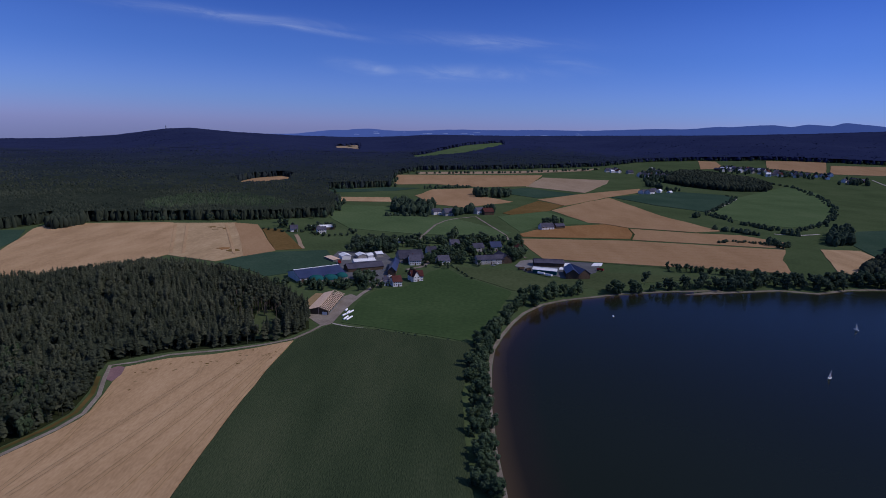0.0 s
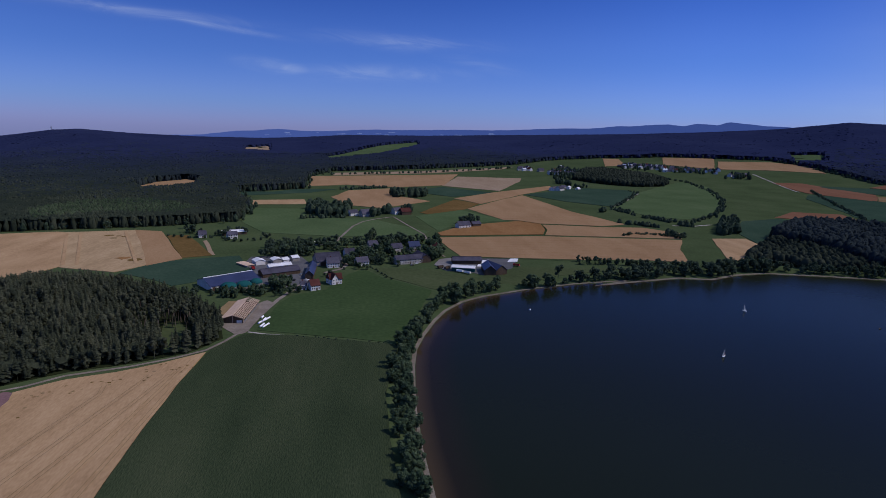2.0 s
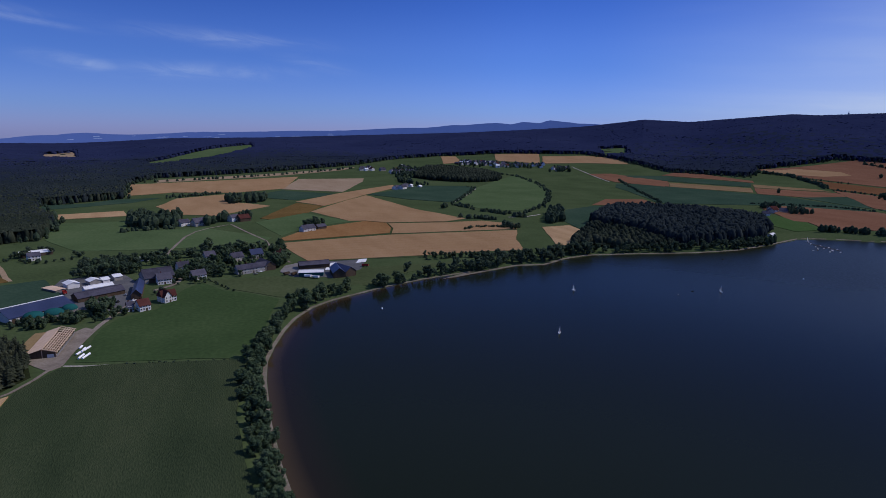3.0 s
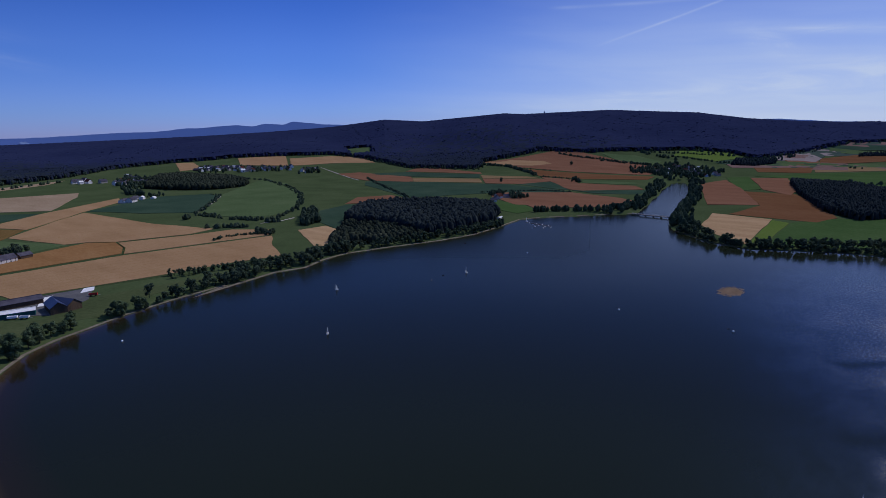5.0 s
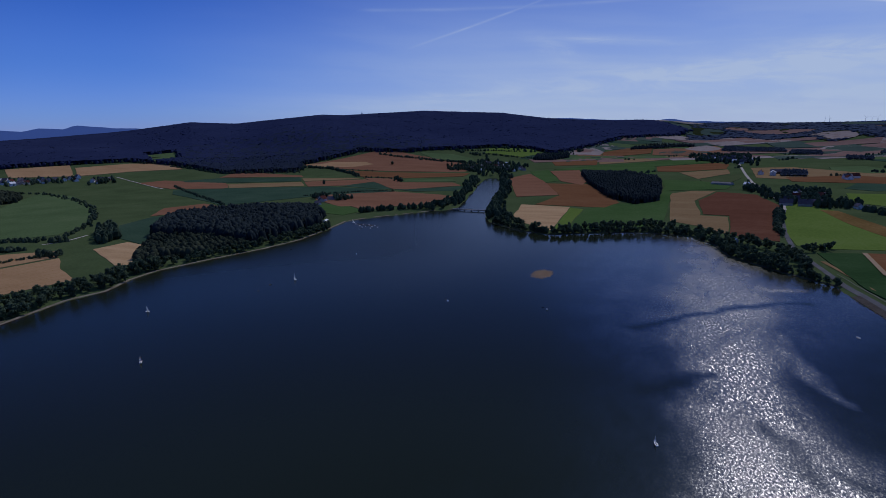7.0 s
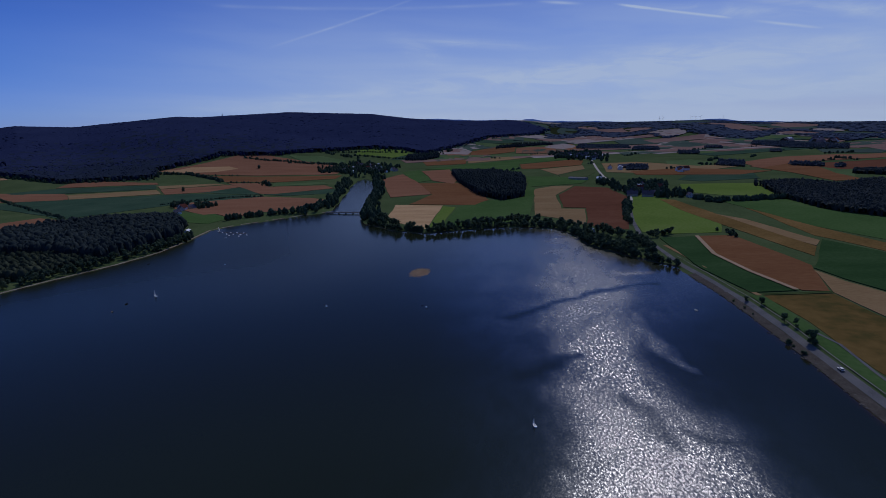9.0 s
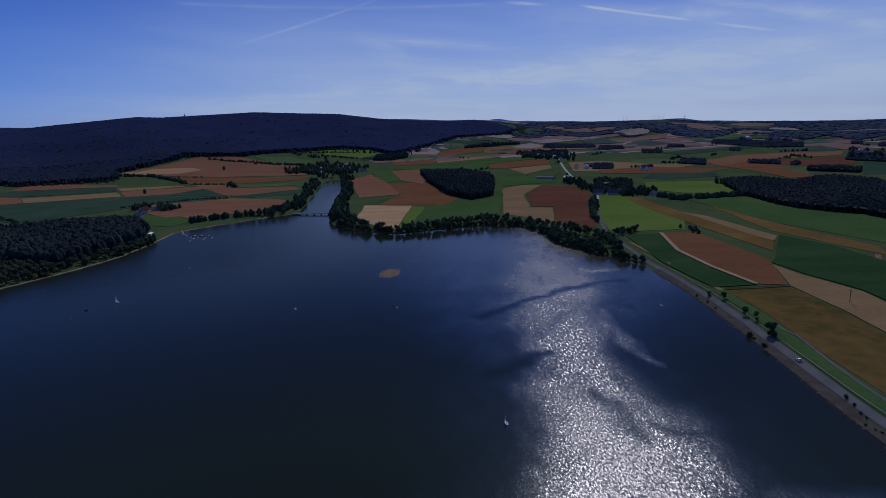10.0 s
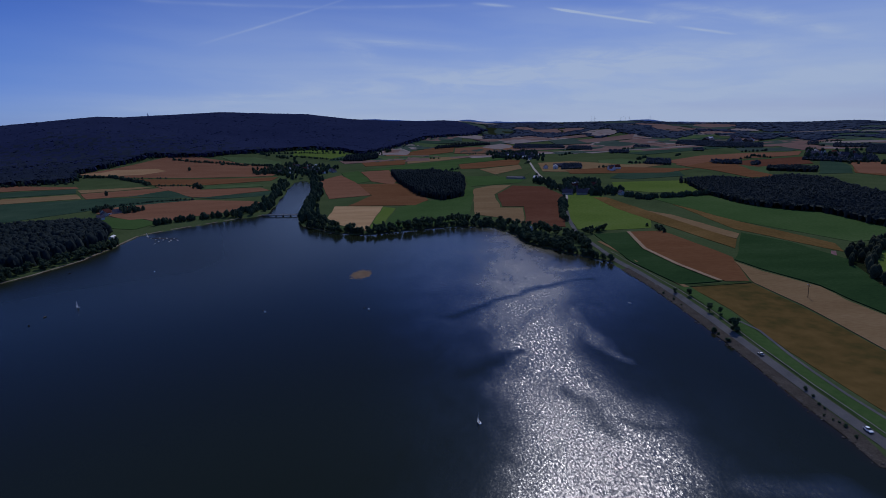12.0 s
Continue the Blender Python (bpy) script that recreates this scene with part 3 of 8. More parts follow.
def with_stem(form):
    v, f = form
    k = len(v)
    stem = [(r * math.cos(a), r * math.sin(a), z) for z, r in ((-0.02, 0.022), (0.5, 0.012)) for a in (0, 2.1, 4.2)]
    return np.concatenate([v, np.array(stem)]), np.concatenate([f, np.array([(0, 1, 4), (0, 4, 3), (1, 2, 5), (1, 5, 4), (2, 0, 3), (2, 3, 5)]) + k])


_rng = random.Random(7)
SPRUCE_NEAR = [conifer_form(_rng, 8, 8) for _ in range(8)]
SPRUCE_MID = [tufted(_rng, crown_form(_rng, ((0.06, 0.15), (0.35, 0.13), (0.68, 0.075)), 6, 0.35), 5, 0.06) for _ in range(6)]
SPRUCE_FAR = spiked(_rng, 4) + rounded(_rng, 5, 4, 0.3)
BROAD_NEAR = [tufts(_rng, crown_lumps(_rng, 6, 0.26, 0.22), 16, 0.075) for _ in range(6)]
PINE_NEAR = [with_stem(tufts(_rng, crown_lumps(_rng, 5, 0.16, 0.45, 0.6), 18, 0.06)) for _ in range(4)]
BROAD_MID = [tufted(_rng, q, 10, 0.075) for q in rounded(_rng, 6, 7, 0.28)]
LIGHT_MID = rounded(_rng, 6, 5, 0.3)
STEM = (np.array([(r * math.cos(a), r * math.sin(a), z) for z, r in ((-0.02, 0.016), (0.8, 0.007)) for a in (0, 2.1, 4.2)]), np.array([(0, 1, 4), (0, 4, 3), (1, 2, 5), (1, 5, 4), (2, 0, 3), (2, 3, 5)]))
TOP_CROWN = [tufts(_rng, [(0, 0, 0.86, 0.08), (0.02, 0.03, 0.74, 0.09), (-0.03, -0.01, 0.66, 0.07)], 14, 0.05) for _ in range(4)]


HAZE_REACH = (850.0, 2700.0)  # from plain green into haze blue, over this stretch of distance


def haze_tint_at(x, y, count, rng):
    """Which haze tint a tree takes at a place: bluer with distance, dithered gradually."""
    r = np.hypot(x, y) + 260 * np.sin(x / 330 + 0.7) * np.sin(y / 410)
    u = np.clip((r - HAZE_REACH[0]) / (HAZE_REACH[1] - HAZE_REACH[0]), 0, 0.999) * (count - 1)
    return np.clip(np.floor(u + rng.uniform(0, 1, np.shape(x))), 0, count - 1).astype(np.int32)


def canopy_sheet(pts, holes, reach, height, mat):
    """The closed, uneven roof of boughs between the tips of a far forest."""
    az = np.arctan2(*np.array(pts).T)
    aa = np.arange(az.min(), az.max(), 0.006)
    r0 = max(reach[0], np.hypot(*np.array(pts).T).min())
    rr = np.exp(np.arange(np.log(r0), np.log(min(reach[1], 4700)), 0.008))
    A_, R_ = np.meshgrid(aa, rr)
    x, y = R_ * np.sin(A_), R_ * np.cos(A_)
    ok = inside_poly(x, y, pts)
    for h in holes:
        ok &= ~inside_poly(x, y, h)
    z = land(x, y) + height + np.random.RandomState(3).uniform(-0.8, 0.8, x.shape)
    idx = np.arange(x.size).reshape(x.shape)
    q = np.stack([idx[:-1, :-1], idx[:-1, 1:], idx[1:, 1:], idx[1:, :-1]], -1)
    q = q[ok[:-1, :-1] & ok[:-1, 1:] & ok[1:, 1:] & ok[1:, :-1]]
    used = np.unique(q)
    remap = np.full(x.size, -1)
    remap[used] = np.arange(len(used))
    V = np.stack([x.ravel()[used], y.ravel()[used], z.ravel()[used]], -1)
    me = mesh_from("canopy", [tuple(p) for p in V], [tuple(int(k) for k in f) for f in remap[q]], mat)
    if isinstance(mat, list):
        c = V[remap[q]].mean(1)
        me.polygons.foreach_set("material_index", haze_tint_at(c[:, 0], c[:, 1], len(mat), np.random.RandomState(6)))
    me.attributes.new("tone", "FLOAT", "POINT").data.foreach_set("value", np.full(len(V), 0.3, np.float32))
    return tagged(new("canopy", me), "closed roof of boughs of a conifer forest", "forest", kind="stuff")


def inner_boughs(pts, holes, height, mat, seed):
    """The lower boughs that fill a near wood between its stems, ragged like the tips."""
    rng = np.random.RandomState(seed)
    xs, ys = np.array(pts).T
    x, y = np.meshgrid(np.arange(xs.min(), xs.max(), 2.6), np.arange(ys.min(), ys.max(), 2.6))
    x, y = x + rng.uniform(-0.9, 0.9, x.shape), y + rng.uniform(-0.9, 0.9, y.shape)
    ok = inside_poly(x, y, pts)
    for h in holes:
        ok &= ~inside_poly(x, y, h)
    z = land(x, y) + height * rng.uniform(0.55, 1.1, x.shape)
    idx = np.arange(x.size).reshape(x.shape)
    q = np.stack([idx[:-1, :-1], idx[:-1, 1:], idx[1:, 1:], idx[1:, :-1]], -1)
    q = q[ok[:-1, :-1] & ok[:-1, 1:] & ok[1:, 1:] & ok[1:, :-1]]
    used, inv = np.unique(q, return_inverse=True)
    V = np.stack([x.ravel()[used], y.ravel()[used], z.ravel()[used]], -1)
    me = mesh_from("boughs", [tuple(p) for p in V], [tuple(int(k) for k in f) for f in inv.reshape(q.shape)], mat)
    me.attributes.new("tone", "FLOAT", "POINT").data.foreach_set("value", np.full(len(V), 0.3, np.float32))
    return tagged(new("boughs", me), "dense lower boughs inside a spruce wood", "wood", kind="stuff")


def stand(name, pts, spacing, tall, forms, mat, label, holes=(), falloff=0.0, seed=1, category="wood", floor=True, width=1.0, reach=(0, 1e5), canopy=0.0):
    """A wood: many trees as one mass. falloff > 0 widens the spacing with distance."""
    rng = np.random.RandomState(seed)
    xs, ys = np.array(pts).T
    if falloff:
        a0, a1 = np.arctan2(xs, ys).min(), np.arctan2(xs, ys).max()
        rr = np.hypot(xs, ys)
        rows = np.exp(np.arange(np.log(rr.min()), np.log(rr.max()), falloff))
        aa = np.arange(a0, a1, falloff)
        R_, A_ = np.meshgrid(rows, aa)
        R_ = (R_ * (1 + rng.uniform(-1.6, 1.6, R_.shape) * falloff)).ravel()
        A_ = (A_ + rng.uniform(-1.6, 1.6, A_.shape) * falloff).ravel()
        x, y = R_ * np.sin(A_), R_ * np.cos(A_)
    else:
        x, y = np.meshgrid(np.arange(xs.min(), xs.max(), spacing), np.arange(ys.min(), ys.max(), spacing))
        x = (x + rng.uniform(-0.85, 0.85, x.shape) * spacing).ravel()
        y = (y + rng.uniform(-0.85, 0.85, y.shape) * spacing).ravel()
    rad = np.hypot(x, y)
    ok = inside_poly(x, y, pts) & (rad > reach[0]) & (rad <= reach[1])
    for h in holes:
        ok &= ~inside_poly(x, y, h)
    x, y = x[ok], y[ok]
    d = shore_distance(x, y)
    x, y = x[d > 3], y[d > 3]
    z = land(x, y)
    which = rng.randint(0, len(forms), len(x))
    vs, fs, ks, ts, off = [], [], [], [], 0
    haze_tints = haze_tint_at(x, y, len(mat), rng) if isinstance(mat, list) else np.zeros(len(x), np.int32)
    for k, (fv, ff) in enumerate(forms):
        s = which == k
        m = int(s.sum())
        if not m:
            continue
        age = 0.5 + 0.5 * np.sin(x[s] / 41 + 1.3 * np.sin(y[s] / 57)) * np.sin(y[s] / 47 + np.sin(x[s] / 71))
        h = tall[0] + (tall[1] - tall[0]) * (0.55 * age + 0.45 * rng.uniform(0, 1, m))
        if falloff:
            w_min = 3.0 * falloff * np.hypot(x[s], y[s])
        w = h * rng.uniform(0.85, 1.2, m) * width
        if falloff:
            w = np.maximum(w, w_min)
        a = rng.uniform(0, 6.28, m)
        ca, sa = np.cos(a), np.sin(a)
        P = np.empty((m, len(fv), 3))
        P[:, :, 0] = (fv[:, 0] * ca[:, None] - fv[:, 1] * sa[:, None]) * w[:, None] + x[s][:, None]
        P[:, :, 1] = (fv[:, 0] * sa[:, None] + fv[:, 1] * ca[:, None]) * w[:, None] + y[s][:, None]
        P[:, :, 2] = fv[:, 2] * h[:, None] + z[s][:, None]
        F = ff[None] + (np.arange(m) * len(fv))[:, None, None] + off
        off += m * len(fv)
        vs.append(P.reshape(-1, 3))
        fs.append(F.reshape(-1, 3))
        ks.append(np.repeat(haze_tints[s], len(ff)))
        ts.append(np.repeat(0.65 * rng.uniform(0, 1, m) + 0.35 * age, len(fv)))
    V, F = np.concatenate(vs), np.concatenate(fs)
    me = bpy.data.meshes.new(name)
    me.vertices.add(len(V))
    me.vertices.foreach_set("co", V.ravel())
    me.loops.add(F.size)
    me.loops.foreach_set("vertex_index", F.ravel().astype(np.int32))
    me.polygons.add(len(F))
    me.polygons.foreach_set("loop_start", np.arange(0, F.size, 3, dtype=np.int32))
    for m in mat if isinstance(mat, list) else [mat]:
        me.materials.append(m)
    me.polygons.foreach_set("material_index", np.concatenate(ks).astype(np.int32))
    me.attributes.new("tone", "FLOAT", "POINT").data.foreach_set("value", np.concatenate(ts).astype(np.float32))
    me.update(calc_edges=True)
    ob = tagged(new(name, me), label, category, kind="stuff")
    if canopy and falloff:
        canopy_sheet(pts, holes, reach, canopy, mat)
    elif canopy:
        inner_boughs(pts, holes, canopy, mat, seed)
    if floor:
        field("forest_floor", FOREST_FLOOR, list(pts), "dark ground sheet under a dense wood", 0.1, "forest floor")
    return ob


TREE_FORMS = []


def tree_form(name, rng, lumps, per, size, label, mat):
    holder = new(name)
    bm = bmesh.new()

    def limb(p, q, r0, r1):
        p, q = Vector(p), Vector(q)
        d = (q - p).normalized()
        t = d.orthogonal().normalized()
        u = d.cross(t)
        rings = [[bm.verts.new(c + (t * math.cos(a) + u * math.sin(a)) * r) for a in (0, 1.257, 2.513, 3.77, 5.027)] for c, r in ((p, r0), (q, r1))]
        for i in range(5):
            bm.faces.new((rings[0][i], rings[0][(i + 1) % 5], rings[1][(i + 1) % 5], rings[1][i]))
        bm.faces.new(rings[1])
    limb((0, 0, -0.03), (0.01, 0, 0.35), 0.028, 0.020)
    limb((0.01, 0, 0.33), (0, 0.01, 0.75), 0.020, 0.006)
    for cx, cy, cz, r in lumps[1:5]:
        limb((0, 0, min(0.33, cz * 0.6)), (cx * 0.8, cy * 0.8, cz), 0.012, 0.004)
    part("trunk", bm, BARK, holder)
    v, f = tufts(rng, lumps, per, size)
    me = mesh_from("crown", [tuple(q) for q in v], [tuple(q) for q in f], mat)
    crown = new("crown", me)
    crown.parent = holder
    tagged(holder, label, "tree", "trees")
    return holder


for _k in range(5):
    TREE_FORMS.append(tree_form("tree", _rng, crown_lumps(_rng, 12, 0.34, 0.16), 34, 0.055, "broad leafy green tree with an uneven crown", LEAF))
SLIM_FORMS = [tree_form("tree", _rng, crown_lumps(_rng, 8, 0.15, 0.15, 0.55), 34, 0.05, "slim upright green tree beside a field", LEAF) for _k in range(3)]
BUSH_FORMS = [tree_form("bush", _rng, [(x * 1.3, y * 1.3, z * 0.75, r * 1.5) for x, y, z, r in crown_lumps(_rng, 6, 0.35, 0.1)], 26, 0.08, "low rounded green bush in a hedge", LEAF) for _k in range(3)]
_used = set()


def plant(forms, x, y, tall, rng, wide=1.0):
    ob = rng.choice(forms)
    m = Matrix.Translation((x, y, float(land(x, y)))) @ Matrix.Rotation(rng.uniform(0, 6.28), 4, "Z")
    s = (tall * wide, tall * wide, tall)
    if ob.name in _used:
        o = copy_thing(ob, m)
    else:
        _used.add(ob.name)
        o = ob
        o.matrix_basis = m
    o.scale = s
    return o


def mass(name, spots, kind, label, category, rng):
    """Many trees of a far row or grove, as one mass."""
    vs, fs, off = [], [], 0
    for x, y, tall, wide in spots:
        forms = (MASS if math.hypot(x, y) < 800 else AFAR)[kind]
        fv, ff = forms[rng.randrange(len(forms))]
        a = rng.uniform(0, 6.28)
        c, s = math.cos(a) * tall * wide, math.sin(a) * tall * wide
        P = np.stack([fv[:, 0] * c - fv[:, 1] * s + x, fv[:, 0] * s + fv[:, 1] * c + y, fv[:, 2] * tall + float(land(x, y))], -1)
        vs.append(P)
        fs.append(ff + off)
        off += len(fv)
    if vs:
        V, F = np.concatenate(vs), np.concatenate(fs)
        return tagged(new(name, mesh_from(name, [tuple(q) for q in V], [tuple(q) for q in F], LEAF_MASS)), label, category, kind="stuff")


def lumpy(n, spread, low, slim, per, size):
    return tufts(_rng, crown_lumps(_rng, n, spread, low, slim), per, size)


MASS = {"shore": [lumpy(5, 0.36, 0.10, 1.1, 9, 0.10) for _ in range(6)],
        "tree": [with_stem(lumpy(4, 0.28, 0.22, 1.0, 9, 0.10)) for _ in range(6)],
        "slim": [with_stem(lumpy(4, 0.15, 0.15, 0.55, 8, 0.08)) for _ in range(4)],
        "bush": [tufts(_rng, [(x * 1.3, y * 1.3, z * 0.75, r * 1.5) for x, y, z, r in crown_lumps(_rng, 3, 0.35, 0.1)], 8, 0.13) for _ in range(4)]}
AFAR = {"shore": [tufted(_rng, crown_form(_rng, ((0.03, 0.20), (0.32, _rng.uniform(0.28, 0.36)), (0.66, _rng.uniform(0.24, 0.32)), (0.90, 0.14)), 7, 0.3), 9, 0.10) for _ in range(6)]}
AFAR["tree"] = AFAR["shore"]
AFAR["slim"] = [crown_form(_rng, ((0.08, 0.08), (0.45, 0.13), (0.8, 0.09)), 6, 0.3) for _ in range(4)]
AFAR["bush"] = [tufted(_rng, crown_form(_rng, ((-0.05, 0.42), (0.35, 0.50), (0.78, 0.30)), 6, 0.3), 6, 0.16) for _ in range(5)]
SINGLE = {"tree": TREE_FORMS, "slim": SLIM_FORMS, "bush": BUSH_FORMS}
ROWS = {"shore": ("shore_trees", "dense leafy trees along the water", "tree row"), "tree": ("tree_row", "row of leafy green trees", "tree row"), "slim": ("tree_row", "row of slim upright trees along a field", "tree row"), "bush": ("hedge", "uneven green hedge with shrubs", "hedge")}


def set_out(kind, spots, seed, single):
    rng = random.Random(seed)
    if single:
        for x, y, tall, wide in spots:
            plant(SINGLE[kind], x, y, tall, rng, wide)
    else:
        name, label, category = ROWS[kind]
        mass(name, spots, kind, label, category, rng)


def tree_line(kind, pts, gap, tall, seed, jitter=2.0, wide=1.0, single=False):
    """Trees along a line, unevenly spaced."""
    rng = random.Random(seed)
    left, spots = 0.0, []
    for (ax, ay), (bx, by) in zip(pts, pts[1:]):
        n = math.hypot(bx - ax, by - ay)
        s = left
        while s < n:
            x, y = ax + (bx - ax) * s / n + rng.gauss(0, jitter), ay + (by - ay) * s / n + rng.gauss(0, jitter)
            if shore_distance(x, y) > 0.5:
                spots.append((x, y, rng.uniform(*tall), wide))
            s += gap * rng.uniform(0.6, 1.4)
        left = s - n
    set_out(kind, spots, seed, single)


FRONTS = [(2, 537), (53, 539), (44, 538), (38, 534), (61, 540), (-22, 519), (-28, 516), (62, 593), (-4, 604), (18, 604), (31, 558), (35, 549), (-7, 566), (43, 587), (82, 590), (-37, 448), (-32, 447), (-18, 464), (-15, 465), (-43, 449), (-42, 482), (-71, 497), (-61, 501), (-78, 492)]  # spots kept free of trees so house fronts show in the camera's view


def grove(kind, pts, gap, tall, seed, wide=1.0, single=False):
    """Trees scattered over an area."""
    rng = random.Random(seed)
    xs, ys = zip(*pts)
    area = abs(sum(a[0] * b[1] - b[0] * a[1] for a, b in zip(pts, pts[1:] + pts[:1]))) / 2
    n, tries, spots = int(area / gap ** 2) + 1, 0, []
    while n and tries < 4000:
        tries += 1
        x, y = rng.uniform(min(xs), max(xs)), rng.uniform(min(ys), max(ys))
        if inside_poly(x, y, pts) and shore_distance(x, y) > 1.5 and not any(math.hypot(x - u, y - v) < 9 for u, v in FRONTS):
            spots.append((x, y, rng.uniform(*tall), wide))
            n -= 1
    set_out(kind, spots, seed, single)


# ---- ground and water ----
def build_ground():
    az = [radians(a) for a in list(np.arange(-56, 134, 0.8)) + list(np.arange(134, 304, 6.0))]
    rr = [12.0]
    while rr[-1] < 4950:
        rr.append(rr[-1] * 1.021 + 0.2)
    A_, R_ = np.meshgrid(az, rr)
    x, y = R_ * np.sin(A_), R_ * np.cos(A_)
    z = land(x.ravel(), y.ravel()).reshape(x.shape)
    n = len(az)
    v = list(zip(x.ravel(), y.ravel(), z.ravel())) + [(0, 0, float(land(0, 0)))]
    f = []
    for i in range(len(rr) - 1):
        for j in range(n):
            a, b = i * n + j, i * n + (j + 1) % n
            f.append((a, a + n, b + n, b))
    f += [(len(v) - 1, j, (j + 1) % n) for j in range(n)]
    me = mesh_from("ground", v, f, [MEADOW])
    for p in me.polygons:
        p.use_smooth = True
    return tagged(new("ground", me), "rolling green meadow land round a lake", "ground", kind="structure")


RUFFLED = [  # the ruffled lane, placed to fit the glitter in the camera's view: place and half-width
    ((720, -35), 40), ((617, -37), 42), ((491, -40), 44), ((422, -35), 34), ((369, -31), 28), ((327, -32), 25), ((293, -34), 21), ((265, -36), 24), ((241, -37), 26), ((221, -45), 29), ((204, -47), 29), ((176, -46), 31), ((150, -44), 36)]
FILAMENT = [((420, -60), 9), ((367, -64), 8), ((328, -69), 6), ((307, -76), 4.5), ((289, -82), 2.5)]
SIDE_PUFF = [((178, -92), 5), ((181, -109), 6), ((177, -122), 7), ((160, -130), 8)]
TOP_STREAKS = [((511, -52), 6), ((487, -79), 8), ((497, -101), 5)]
SLICK = [((371, 22), 5), ((390, -2), 5), ((416, -25), 4.5), ((439, -53), 4.5), ((455, -79), 4), ((458, -99), 4)]
LULLS = [  # calm tongues inside it
    (0.72, [((259, -42), 3.5), ((246, -48), 7.5), ((234, -51), 8.5), ((222, -55), 6), ((214, -58), 3)]),
    (0.6, [((229, -63), 3), ((223, -72), 6), ((219, -80), 3)]),
    (0.85, [((280, 8), 9), ((290, -5), 7.5), ((302, -17), 5), ((310, -27), 3)])]


def lane(x, y, pts):
    """1 on a line, fading to 0 at about twice its half-width."""
    best = np.zeros(x.shape)
    for ((ax, ay), wa), ((bx, by), wb) in zip(pts, pts[1:]):
        dx, dy = bx - ax, by - ay
        s = np.clip(((x - ax) * dx + (y - ay) * dy) / (dx * dx + dy * dy), 0, 1)
        d = np.hypot(x - ax - s * dx, y - ay - s * dy) / (wa + (wb - wa) * s)
        best = np.maximum(best, np.exp(-np.abs(d) ** 2.2))
    return best


def ruffle(x, y):
    x, y = (x + 1.6 * np.sin(y / 6.1 + 0.8 * np.sin(x / 9)) + 1.0 * np.sin(x / 3.7 + y / 4.9),
            y + 1.7 * np.sin(x / 7.3 + 0.9 * np.sin(y / 8)) + 0.9 * np.sin(y / 3.3 - x / 5.1))
    r = np.maximum(lane(x, y, RUFFLED), 0.46 * lane(x, y, FILAMENT))
    r = np.maximum(r, np.interp(np.hypot(x, y), (260, 420), (0.10, 0.34)) * lane(x, y, [((u, v + 8), 1.9 * w) for (u, v), w in RUFFLED]))
    r = np.maximum(r, 0.26 * lane(x, y, SIDE_PUFF))
    r = np.maximum(r, 0.75 * lane(x, y, TOP_STREAKS))
    r = r * (1 - 0.97 * lane(x, y, SLICK)) * np.interp(np.hypot(x, y), (420, 700), (1.0, 0.55))
    for depth, line in LULLS:
        r = r * (1 - depth * lane(x, y, line))
    return r


